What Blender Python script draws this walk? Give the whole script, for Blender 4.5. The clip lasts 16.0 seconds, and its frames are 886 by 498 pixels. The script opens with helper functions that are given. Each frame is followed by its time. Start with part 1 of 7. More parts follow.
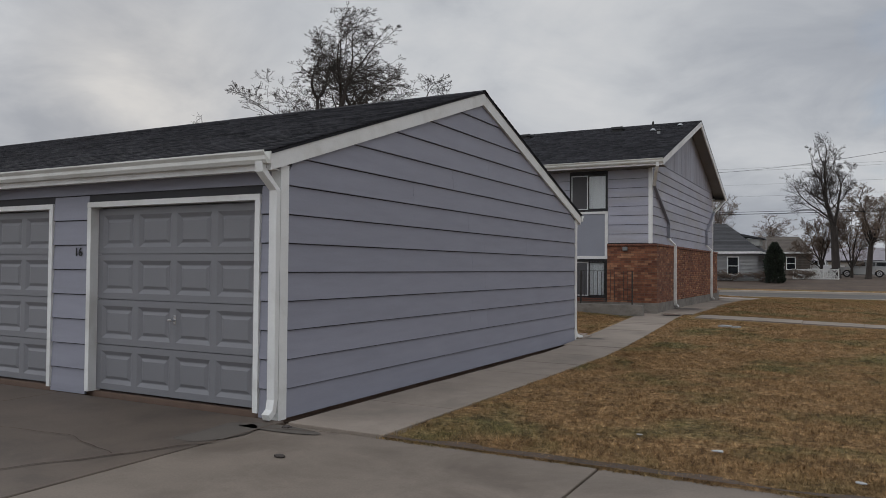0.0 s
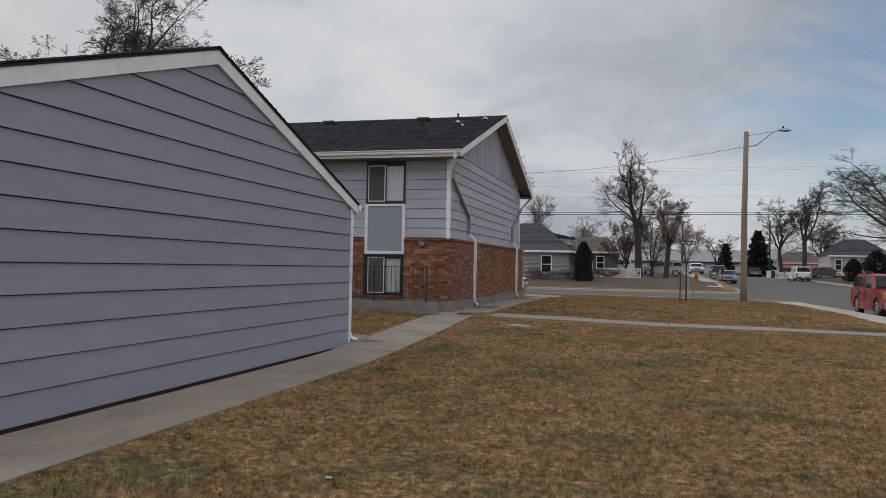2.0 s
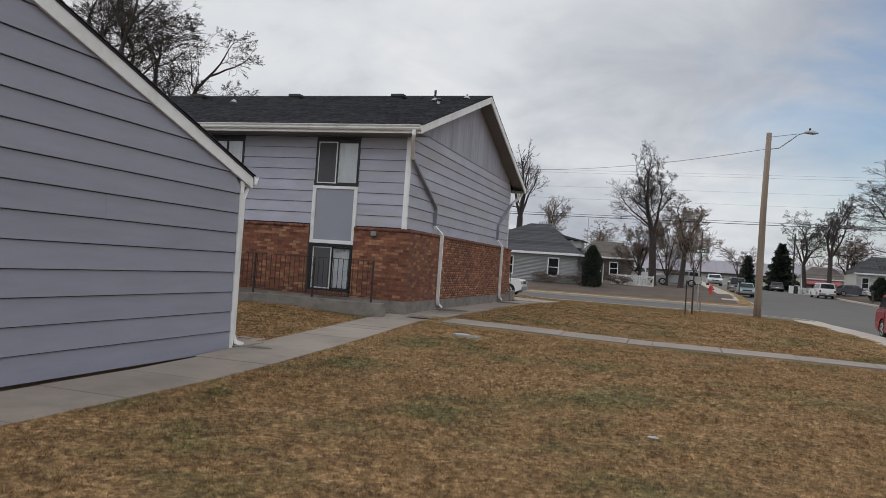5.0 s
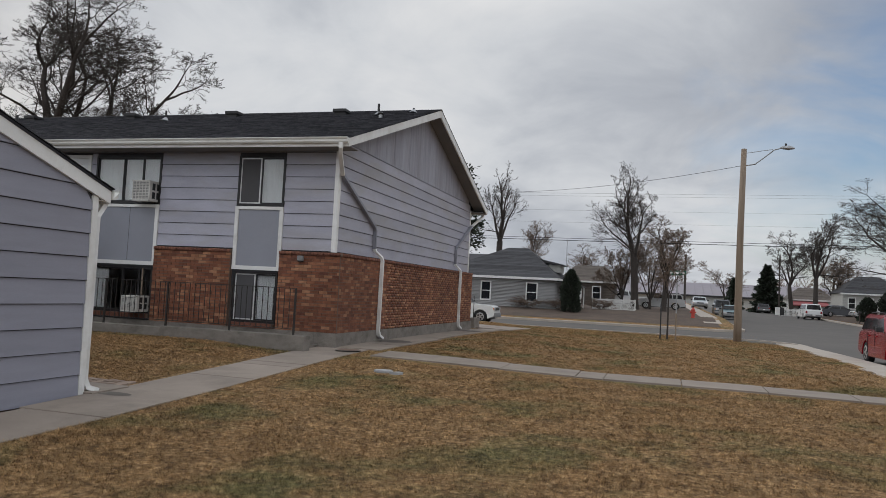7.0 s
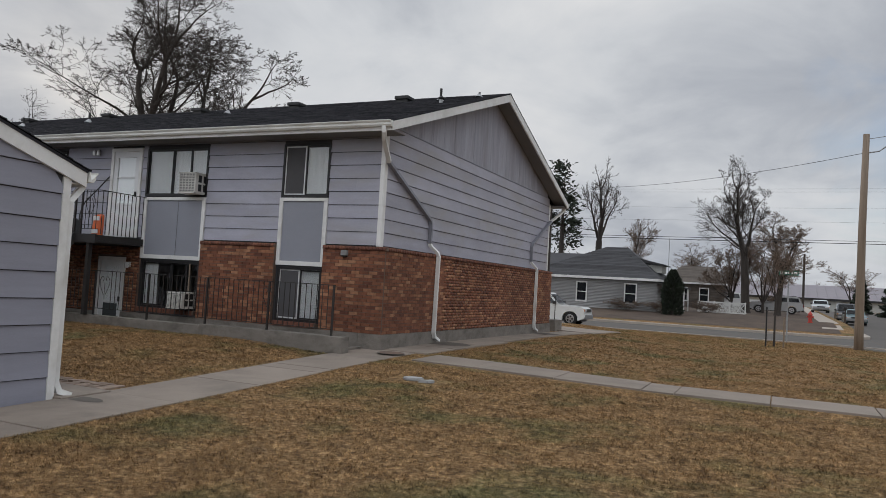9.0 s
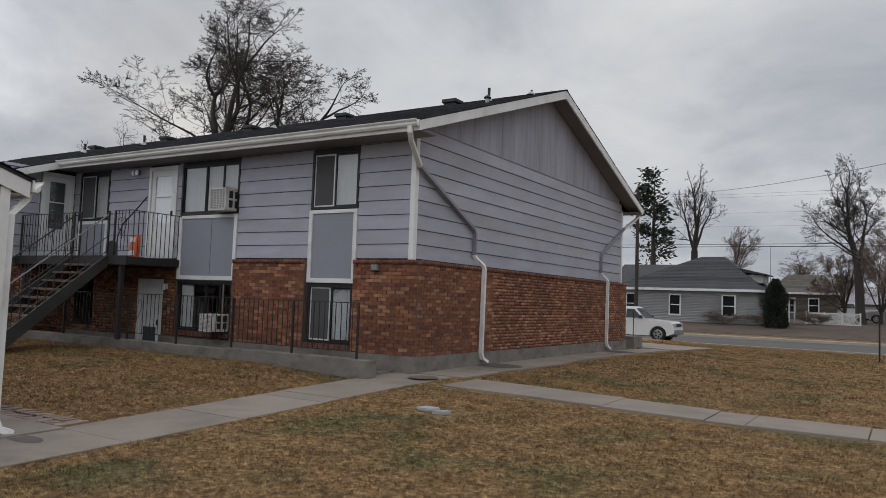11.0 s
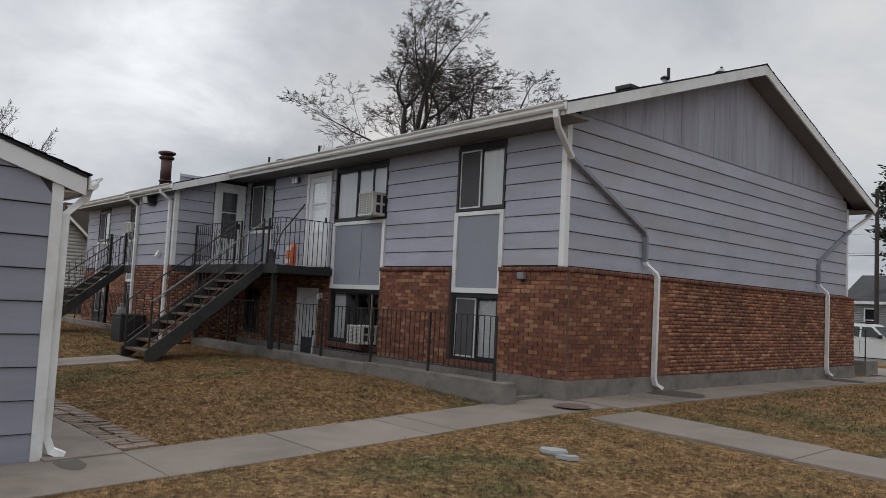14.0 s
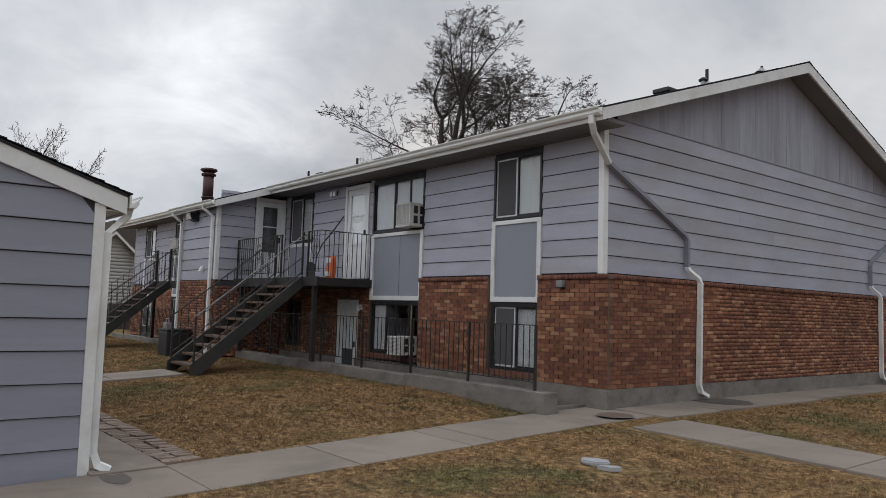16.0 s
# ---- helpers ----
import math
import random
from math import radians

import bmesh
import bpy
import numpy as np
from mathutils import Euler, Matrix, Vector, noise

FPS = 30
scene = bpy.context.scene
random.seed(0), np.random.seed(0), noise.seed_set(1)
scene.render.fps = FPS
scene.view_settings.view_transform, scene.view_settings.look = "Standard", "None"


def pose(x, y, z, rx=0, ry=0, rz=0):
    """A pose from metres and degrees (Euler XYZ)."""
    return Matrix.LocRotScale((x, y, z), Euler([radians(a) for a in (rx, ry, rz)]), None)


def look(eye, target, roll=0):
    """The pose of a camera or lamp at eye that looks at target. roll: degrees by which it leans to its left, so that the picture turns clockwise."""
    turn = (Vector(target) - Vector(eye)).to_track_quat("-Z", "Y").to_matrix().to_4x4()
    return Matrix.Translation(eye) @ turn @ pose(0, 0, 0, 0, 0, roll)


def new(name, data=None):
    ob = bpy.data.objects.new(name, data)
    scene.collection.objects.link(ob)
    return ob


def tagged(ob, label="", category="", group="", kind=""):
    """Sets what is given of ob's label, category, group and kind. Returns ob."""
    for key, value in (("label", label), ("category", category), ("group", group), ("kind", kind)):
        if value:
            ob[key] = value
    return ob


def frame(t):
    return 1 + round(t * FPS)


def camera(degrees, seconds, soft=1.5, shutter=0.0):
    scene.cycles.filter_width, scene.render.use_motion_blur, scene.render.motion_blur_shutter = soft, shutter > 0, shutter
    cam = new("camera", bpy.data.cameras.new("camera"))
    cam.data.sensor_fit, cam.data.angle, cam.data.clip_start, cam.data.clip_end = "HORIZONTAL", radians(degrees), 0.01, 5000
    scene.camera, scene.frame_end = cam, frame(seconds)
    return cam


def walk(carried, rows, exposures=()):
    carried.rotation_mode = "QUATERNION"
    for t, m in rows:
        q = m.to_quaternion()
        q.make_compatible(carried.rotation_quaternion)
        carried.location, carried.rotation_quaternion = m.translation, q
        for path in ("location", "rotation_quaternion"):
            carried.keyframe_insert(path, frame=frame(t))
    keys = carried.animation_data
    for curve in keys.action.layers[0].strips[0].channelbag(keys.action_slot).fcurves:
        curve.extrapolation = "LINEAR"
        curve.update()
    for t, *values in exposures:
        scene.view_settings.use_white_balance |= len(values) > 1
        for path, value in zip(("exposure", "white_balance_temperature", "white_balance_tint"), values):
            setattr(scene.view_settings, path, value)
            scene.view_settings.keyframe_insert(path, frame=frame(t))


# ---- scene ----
cam = camera(61.3, 16.0, 0.5)
METRES, EYE, TILT, LEAN, TURN = 13.6, 1.5, -0.6, 0.0, 28.2
ROWS = [
    (0.0, 0.0, 0.0, 0.0, -0.02, 2.0, -0.46),
    (0.5, 0.0183, 0.0293, 0.0004, -5.8, 1.79, -0.57),
    (1.0, 0.0465, 0.0534, -0.0022, -10.17, 1.26, -0.47),
    (1.5, 0.0724, 0.0805, -0.0026, -11.07, 1.31, -0.54),
    (2.0, 0.1001, 0.1133, -0.0006, -12.74, 1.89, -0.97),
    (2.5, 0.1314, 0.1418, -0.0003, -12.25, 1.68, -0.96),
    (3.0, 0.1578, 0.1769, -0.0003, -12.38, 1.51, -1.69),
    (5.5, 0.2971, 0.3222, 0.0033, -11.0, 2.17, -4.02),
    (6.0, 0.329, 0.3475, 0.0058, -10.91, 3.72, -3.36),
    (6.5, 0.3527, 0.3714, 0.0061, -10.13, 4.29, -2.96),
    (7.0, 0.3779, 0.4033, 0.0063, -11.85, 3.83, -2.82),
    (7.5, 0.4052, 0.4286, 0.0064, -10.96, 3.29, -2.58),
    (8.0, 0.4271, 0.4583, 0.0043, -9.98, 2.76, -2.78),
    (8.5, 0.4516, 0.4848, 0.007, -7.99, 3.63, -3.2),
    (9.0, 0.4744, 0.5075, 0.0072, -3.77, 3.48, -3.3),
    (11.5, 0.5738, 0.6466, 0.01, 5.69, 4.73, -1.97),
    (12.0, 0.5874, 0.6743, 0.0094, 8.24, 4.78, -2.13),
    (12.5, 0.6005, 0.7036, 0.0117, 9.53, 4.76, -2.56),
    (13.0, 0.6138, 0.7296, 0.0132, 13.27, 4.27, -2.64),
    (13.5, 0.612, 0.7496, 0.0137, 16.7, 4.55, -2.81),
    (14.0, 0.6108, 0.7605, 0.0154, 19.63, 4.65, -2.98),
    (14.5, 0.6138, 0.7633, 0.0172, 21.5, 5.04, -2.79),
    (15.0, 0.6153, 0.7632, 0.0172, 22.25, 5.28, -2.38),
    (15.5, 0.6151, 0.7633, 0.017, 22.57, 5.32, -2.15),
    (16.0, 0.6143, 0.7637, 0.0166, 22.88, 5.21, -2.0),
]
walk(cam, [(t, pose(0, 0, EYE, TILT, LEAN, TURN) @ pose(METRES * x, METRES * y, METRES * z, 90 + pitch, roll, yaw)) for t, x, y, z, yaw, pitch, roll in ROWS],
     [(0.0, -0.18), (1.5, -0.10), (3.0, 0.02), (5.5, 0.18), (6.5, 0.05), (8.5, 0.0), (11.5, -0.10), (12.5, -0.12), (14.0, -0.04), (16.0, 0.0)])

# ---- world, sun, exposure ----
SUN_AZ, SUN_EL = 67.0, 16.5          # degrees to the left of +y, and above the horizon
sun_dir = Vector((-math.sin(radians(SUN_AZ)) * math.cos(radians(SUN_EL)), math.cos(radians(SUN_AZ)) * math.cos(radians(SUN_EL)), math.sin(radians(SUN_EL))))


def ramp(nt, fac, stops):
    n = nt.nodes.new("ShaderNodeValToRGB")
    while len(n.color_ramp.elements) < len(stops):
        n.color_ramp.elements.new(0.5)
    for e, (p, c) in zip(n.color_ramp.elements, stops):
        e.position, e.color = p, (*c, 1) if len(c) == 3 else c
    nt.links.new(fac, n.inputs[0])
    return n.outputs[0]


def noise_node(nt, vec, scale, detail=4.0, rough=0.55, dist=0.0):
    n = nt.nodes.new("ShaderNodeTexNoise")
    n.inputs["Scale"].default_value, n.inputs["Detail"].default_value = scale, detail
    n.inputs["Roughness"].default_value, n.inputs["Distortion"].default_value = rough, dist
    if vec is not None:
        nt.links.new(vec, n.inputs["Vector"])
    return n.outputs["Fac"]


def mixc(nt, fac, a, b, mode="MIX"):
    n = nt.nodes.new("ShaderNodeMix")
    n.data_type, n.blend_type = "RGBA", mode
    for sock, v in ((n.inputs[0], fac), (n.inputs[6], a), (n.inputs[7], b)):
        if hasattr(v, "is_linked"):
            nt.links.new(v, sock)
        elif isinstance(v, (int, float)):
            sock.default_value = v
        else:
            sock.default_value = (*v, 1)
    return n.outputs[2]


def mathn(nt, op, a, b=0.0, c=0.0):
    n = nt.nodes.new("ShaderNodeMath")
    n.operation = op
    for sock, v in zip(n.inputs, (a, b, c)):
        if hasattr(v, "is_linked"):
            nt.links.new(v, sock)
        else:
            sock.default_value = v
    return n.outputs[0]


def mapping(nt, vec, scale=(1, 1, 1), loc=(0, 0, 0), rot=(0, 0, 0)):
    n = nt.nodes.new("ShaderNodeMapping")
    n.inputs["Scale"].default_value, n.inputs["Location"].default_value = scale, loc
    n.inputs["Rotation"].default_value = rot
    nt.links.new(vec, n.inputs["Vector"])
    return n.outputs[0]


world = bpy.data.worlds.new("overcast_sky")
scene.world = world
world.use_nodes = True
wt = world.node_tree
wt.nodes.clear()
wtc = wt.nodes.new("ShaderNodeTexCoord").outputs["Generated"]
sky = wt.nodes.new("ShaderNodeTexSky")
sky.sky_type, sky.sun_disc = "NISHITA", False
sky.sun_elevation, sky.sun_rotation = radians(SUN_EL), radians(-SUN_AZ)
# clouds lie on a flat deck: the direction divided by its height
sep = wt.nodes.new("ShaderNodeSeparateXYZ")
wt.links.new(wtc, sep.inputs[0])
hgt = mathn(wt, "MAXIMUM", sep.outputs[2], 0.0)
den = mathn(wt, "ADD", hgt, 0.32)
comb = wt.nodes.new("ShaderNodeCombineXYZ")
wt.links.new(mathn(wt, "DIVIDE", sep.outputs[0], den), comb.inputs[0])
wt.links.new(mathn(wt, "DIVIDE", sep.outputs[1], den), comb.inputs[1])
deck = comb.outputs[0]
big = noise_node(wt, mapping(wt, deck, (1, 1, 1), (3.1, 0.4, 0)), 0.85, 5, 0.52, 0.35)
fine = noise_node(wt, mapping(wt, deck, (1, 1, 1), (7.7, 1.9, 0)), 2.6, 6, 0.6, 0.5)
body = mathn(wt, "ADD", mathn(wt, "MULTIPLY", big, 0.7), mathn(wt, "MULTIPLY", fine, 0.3))
cloud = ramp(wt, body, [(0.34, (0.34, 0.365, 0.415)), (0.45, (0.44, 0.465, 0.51)), (0.55, (0.60, 0.62, 0.65)), (0.66, (0.72, 0.725, 0.735))])
dot = wt.nodes.new("ShaderNodeVectorMath")
dot.operation = "DOT_PRODUCT"
wt.links.new(wtc, dot.inputs[0])
dot.inputs[1].default_value = sun_dir
near = mathn(wt, "POWER", mathn(wt, "MAXIMUM", dot.outputs["Value"], 0.0), 130.0)
wide = mathn(wt, "POWER", mathn(wt, "MAXIMUM", dot.outputs["Value"], 0.0), 7.0)
thin = ramp(wt, body, [(0.36, (0.25,) * 3), (0.60, (1.0,) * 3)])
glow = mathn(wt, "MULTIPLY", thin, mathn(wt, "ADD", mathn(wt, "MULTIPLY", near, 0.52), mathn(wt, "MULTIPLY", wide, 0.03)))
lit = mixc(wt, 1.0, cloud, glow, "ADD")
# a second thin place in the deck, low and warm
low = wt.nodes.new("ShaderNodeVectorMath")
low.operation = "DOT_PRODUCT"
wt.links.new(wtc, low.inputs[0])
low.inputs[1].default_value = Vector((-0.76, 0.613, 0.20)).normalized()
warm = mathn(wt, "MULTIPLY", thin, mathn(wt, "POWER", mathn(wt, "MAXIMUM", low.outputs["Value"], 0.0), 110.0))
lit = mixc(wt, warm, lit, (0.86, 0.82, 0.77))
# the unseen sky behind the walker is brightened to lift the fronts, in one broad slope
back = wt.nodes.new("ShaderNodeVectorMath")
back.operation = "DOT_PRODUCT"
wt.links.new(wtc, back.inputs[0])
back.inputs[1].default_value = (-0.42, -0.90, 0.1)
lit = mixc(wt, 1.0, lit, ramp(wt, back.outputs["Value"], [(0.0, (1.0,) * 3), (1.0, (1.65,) * 3)]), "MULTIPLY")
# an overcast deck is brighter overhead than near the horizon
lit = mixc(wt, 1.0, lit, ramp(wt, hgt, [(0.0, (1.0,) * 3), (0.36, (1.0,) * 3), (0.9, (2.0,) * 3)]), "MULTIPLY")
brk = wt.nodes.new("ShaderNodeVectorMath")
brk.operation = "DOT_PRODUCT"
wt.links.new(wtc, brk.inputs[0])
brk.inputs[1].default_value = Vector((0.235, 0.945, 0.225)).normalized()
hole = mathn(wt, "POWER", mathn(wt, "MAXIMUM", brk.outputs["Value"], 0.0), 26.0)
rag = noise_node(wt, mapping(wt, deck, (1, 1, 1), (1.3, 5.2, 0)), 2.2, 5, 0.55, 0.6)
gap = ramp(wt, mathn(wt, "MULTIPLY", hole, rag), [(0.26, (0.0,) * 3), (0.50, (0.85,) * 3)])
blue = mixc(wt, 1.0, sky.outputs[0], (0.11, 0.12, 0.14), "MULTIPLY")
whole = mixc(wt, gap, lit, blue)
bg = wt.nodes.new("ShaderNodeBackground")
wt.links.new(whole, bg.inputs[0])
bg.inputs[1].default_value = 1.0
wo = wt.nodes.new("ShaderNodeOutputWorld")
wt.links.new(bg.outputs[0], wo.inputs[0])

sun_data = bpy.data.lights.new("sun", "SUN")
sun_data.energy, sun_data.angle, sun_data.color = 0.6, radians(25), (1.0, 0.96, 0.9)
sun = new("sun", sun_data)
sun.matrix_world = look((0, 0, 30), Vector((0, 0, 30)) - sun_dir)


# ---- materials ----
def material(name, base, rough=0.7, metal=0.0, vary=0.25, scale=3.0, grain=60.0, bump=0.2, per_object=0.0, per_island=0.0, stain=None, stretch=(1, 1, 1), stain_scale=0.8, spec=0.5, depth=0.004):
    """Base colour with two scales of variation, optional stains, piece-by-piece tone and fine relief."""
    m = bpy.data.materials.new(name)
    m.use_nodes = True
    nt = m.node_tree
    p = nt.nodes["Principled BSDF"]
    p.inputs["Roughness"].default_value, p.inputs["Metallic"].default_value = rough, metal
    p.inputs["Specular IOR Level"].default_value = spec
    co = nt.nodes.new("ShaderNodeTexCoord").outputs["Object"]
    geo = nt.nodes.new("ShaderNodeNewGeometry")
    pos = mapping(nt, geo.outputs["Position"], stretch)
    a = noise_node(nt, pos, scale, 5, 0.6)
    b = noise_node(nt, pos, grain, 3, 0.6)
    tone = mathn(nt, "ADD", mathn(nt, "MULTIPLY", a, 0.65), mathn(nt, "MULTIPLY", b, 0.35))
    lo = tuple(c * (1 - vary) for c in base)
    hi = tuple(min(1, c * (1 + vary)) for c in base)
    col = ramp(nt, tone, [(0.3, lo), (0.7, hi)])
    if stain:
        s = noise_node(nt, mapping(nt, geo.outputs["Position"], stretch, (5, 9, 2)), stain_scale, 6, 0.65, 0.4)
        col = mixc(nt, ramp(nt, s, [(0.48, (0,) * 3), (0.68, (0.8,) * 3)]), col, stain)
    if per_object or per_island:
        rnd = nt.nodes.new("ShaderNodeObjectInfo").outputs["Random"] if per_object else geo.outputs["Random Per Island"]
        k = per_object or per_island
        col = mixc(nt, 1.0, col, ramp(nt, rnd, [(0.0, (1 - k,) * 3), (1.0, (1 + 0.6 * k,) * 3)]), "MULTIPLY")
    nt.links.new(col, p.inputs["Base Color"])
    if bump:
        bn = nt.nodes.new("ShaderNodeBump")
        bn.inputs["Strength"].default_value, bn.inputs["Distance"].default_value = bump, depth
        nt.links.new(tone, bn.inputs["Height"])
        nt.links.new(bn.outputs[0], p.inputs["Normal"])
    return m


def glass_material(name, tint=(0.97, 0.98, 0.98)):
    """A thin clear pane: light passes straight through, and Fresnel adds the gloss."""
    m = bpy.data.materials.new(name)
    m.use_nodes = True
    nt = m.node_tree
    nt.nodes.clear()
    tr, gl, mx, fr = (nt.nodes.new(k) for k in ("ShaderNodeBsdfTransparent", "ShaderNodeBsdfGlossy", "ShaderNodeMixShader", "ShaderNodeLayerWeight"))
    tr.inputs[0].default_value = (*tint, 1)
    gl.inputs["Roughness"].default_value, fr.inputs["Blend"].default_value = 0.03, 0.5
    out = nt.nodes.new("ShaderNodeOutputMaterial")
    nt.links.new(mathn(nt, "ADD", mathn(nt, "MULTIPLY", mathn(nt, "POWER", fr.outputs["Facing"], 3.0), 0.6), 0.05), mx.inputs[0])
    nt.links.new(tr.outputs[0], mx.inputs[1])
    nt.links.new(gl.outputs[0], mx.inputs[2])
    nt.links.new(mx.outputs[0], out.inputs[0])
    return m


def brick_material(name, stops, per="object"):
    m = bpy.data.materials.new(name)
    m.use_nodes = True
    nt = m.node_tree
    p = nt.nodes["Principled BSDF"]
    p.inputs["Roughness"].default_value = 0.88
    geo = nt.nodes.new("ShaderNodeNewGeometry")
    rnd = nt.nodes.new("ShaderNodeObjectInfo").outputs["Random"] if per == "object" else geo.outputs["Random Per Island"]
    col = ramp(nt, rnd, stops)
    a = noise_node(nt, geo.outputs["Position"], 9, 5, 0.65)
    b = noise_node(nt, geo.outputs["Position"], 90, 3, 0.6)
    big = noise_node(nt, geo.outputs["Position"], 0.7, 3, 0.5)
    col = mixc(nt, 1.0, col, ramp(nt, a, [(0.3, (0.68,) * 3), (0.7, (1.25,) * 3)]), "MULTIPLY")
    col = mixc(nt, 1.0, col, ramp(nt, big, [(0.35, (0.78,) * 3), (0.65, (1.12,) * 3)]), "MULTIPLY")
    nt.links.new(col, p.inputs["Base Color"])
    bn = nt.nodes.new("ShaderNodeBump")
    bn.inputs["Strength"].default_value, bn.inputs["Distance"].default_value = 0.5, 0.004
    nt.links.new(mathn(nt, "ADD", a, b), bn.inputs["Height"])
    nt.links.new(bn.outputs[0], p.inputs["Normal"])
    return m


def lawn_material(name, blade=False):
    """Dormant lawn: straw, olive and bare brown patches on one world-sized pattern."""
    m = bpy.data.materials.new(name)
    m.use_nodes = True
    nt = m.node_tree
    p = nt.nodes["Principled BSDF"]
    p.inputs["Roughness"].default_value = 0.9
    p.inputs["Specular IOR Level"].default_value = 0.15
    geo = nt.nodes.new("ShaderNodeNewGeometry")
    pos = mapping(nt, geo.outputs["Position"], (1, 1, 0.0))
    patch = noise_node(nt, pos, 0.55, 5, 0.62, 0.3)
    patch2 = noise_node(nt, mapping(nt, pos, (1, 1, 1), (4, 8, 0)), 1.9, 5, 0.65, 0.2)
    tuft = noise_node(nt, pos, 14, 4, 0.7)
    straw = ramp(nt, tuft, [(0.34, (0.11, 0.064, 0.032)), (0.50, (0.272, 0.163, 0.074)), (0.64, (0.46, 0.305, 0.155))])
    olive = ramp(nt, tuft, [(0.34, (0.070, 0.066, 0.028)), (0.52, (0.150, 0.135, 0.056)), (0.66, (0.28, 0.225, 0.105))])
    bare = ramp(nt, tuft, [(0.30, (0.075, 0.054, 0.035)), (0.70, (0.15, 0.108, 0.068))])
    col = mixc(nt, ramp(nt, patch, [(0.50, (0,) * 3), (0.64, (0.9,) * 3)]), straw, olive)
    col = mixc(nt, ramp(nt, patch2, [(0.58, (0,) * 3), (0.74, (0.6,) * 3)]), col, bare)
    col = mixc(nt, 1.0, col, ramp(nt, noise_node(nt, mapping(nt, pos, (1, 1, 1), (2, 3, 0)), 3.2, 6, 0.75, 0.4), [(0.36, (0.58,) * 3), (0.62, (1.16,) * 3)]), "MULTIPLY")
    clump = noise_node(nt, mapping(nt, pos, (1, 1, 1), (9, 1, 0)), 10.0, 4, 0.65, 0.6)
    col = mixc(nt, 1.0, col, ramp(nt, clump, [(0.36, (0.72,) * 3), (0.64, (1.20,) * 3)]), "MULTIPLY")
    if blade:
        col = mixc(nt, 1.0, col, ramp(nt, geo.outputs["Random Per Island"], [(0.0, (0.62,) * 3), (0.8, (1.25,) * 3), (1.0, (1.75, 1.7, 1.55))]), "MULTIPLY")
    nt.links.new(col, p.inputs["Base Color"])
    if not blade:
        bn = nt.nodes.new("ShaderNodeBump")
        bn.inputs["Strength"].default_value, bn.inputs["Distance"].default_value = 0.9, 0.03
        nt.links.new(mathn(nt, "ADD", tuft, noise_node(nt, pos, 55, 3, 0.7)), bn.inputs["Height"])
        nt.links.new(bn.outputs[0], p.inputs["Normal"])
    return m


M = {}
M["siding"] = material("grey_painted_siding", (0.252, 0.254, 0.303), 0.62, 0, 0.10, 1.3, 30, 0.35, 0.05, 0, None, (1, 1, 7), depth=0.003)
M["siding_worn"] = material("weathered_grey_siding", (0.36, 0.362, 0.425), 0.7, 0, 0.16, 0.9, 24, 0.35, 0.07, 0, (0.33, 0.32, 0.32), (1, 1, 3.5), 0.5, depth=0.003)
M["board"] = material("streaked_grey_board", (0.33, 0.335, 0.39), 0.75, 0, 0.16, 2.2, 20, 0.4, 0.07, 0, (0.235, 0.23, 0.25), (4, 4, 0.45), 0.9, depth=0.003)
M["panel"] = material("grey_infill_panel", (0.25, 0.26, 0.30), 0.6, 0, 0.10, 0.9, 40, 0.12, 0.04)
M["trim"] = material("white_trim_paint", (0.72, 0.72, 0.71), 0.5, 0, 0.07, 2.5, 50, 0.10, 0.03, 0, (0.55, 0.54, 0.51), (1, 1, 1), 1.4)
M["gutter"] = material("cream_painted_metal", (0.66, 0.66, 0.63), 0.4, 0, 0.07, 2.0, 40, 0.05, 0.03, 0, (0.50, 0.48, 0.44), (1, 1, 1), 1.2)
M["spout_grey"] = material("grey_painted_metal", (0.22, 0.225, 0.26), 0.45, 0, 0.10, 3, 40, 0.05)
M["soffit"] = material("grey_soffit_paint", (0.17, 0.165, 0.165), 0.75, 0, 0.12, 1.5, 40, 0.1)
M["shingle"] = material("charcoal_asphalt_shingle", (0.034, 0.034, 0.039), 0.95, 0, 0.35, 1.2, 140, 0.6, 0, 0.5, spec=0.2)
# near-black, so the gaps beside boards and windows stand in for shadow
M["core"] = material("shadow_dark_wall_core", (0.05, 0.05, 0.055), 0.9, 0, 0.1, 2, 20, 0)
M["door_grey"] = material("grey_garage_door_paint", (0.185, 0.185, 0.20), 0.5, 0, 0.06, 1.0, 60, 0.08, 0.03)
M["concrete"] = material("worn_walk_concrete", (0.245, 0.203, 0.168), 0.9, 0, 0.18, 1.1, 70, 0.35, 0.07, 0, (0.165, 0.138, 0.114), (1, 1, 1), 0.8)
M["drive"] = material("stained_drive_concrete", (0.100, 0.076, 0.058), 0.62, 0, 0.32, 0.9, 60, 0.35, 0.05, 0, (0.050, 0.037, 0.028), (1, 1, 1), 0.7)
M["drive_pale"] = material("pale_drive_concrete", (0.175, 0.142, 0.113), 0.75, 0, 0.30, 0.8, 60, 0.35, 0.06, 0, (0.095, 0.073, 0.055), (1, 1, 1), 0.9)
M["foundation"] = material("grey_foundation_concrete", (0.185, 0.166, 0.146), 0.92, 0, 0.32, 2.6, 50, 0.5, 0, 0, (0.095, 0.084, 0.072), (1, 1, 1.6), 1.8)
M["damp"] = material("damp_dark_concrete", (0.085, 0.072, 0.06), 0.85, 0, 0.25, 2.0, 50, 0.2)
M["mortar"] = material("grey_brown_mortar", (0.135, 0.09, 0.068), 0.95, 0, 0.2, 4, 80, 0.5)
BRICKS = [(0.0, (0.135, 0.050, 0.031)), (0.30, (0.200, 0.076, 0.041)), (0.68, (0.245, 0.098, 0.052)), (0.84, (0.305, 0.140, 0.074)), (1.0, (0.37, 0.19, 0.105))]
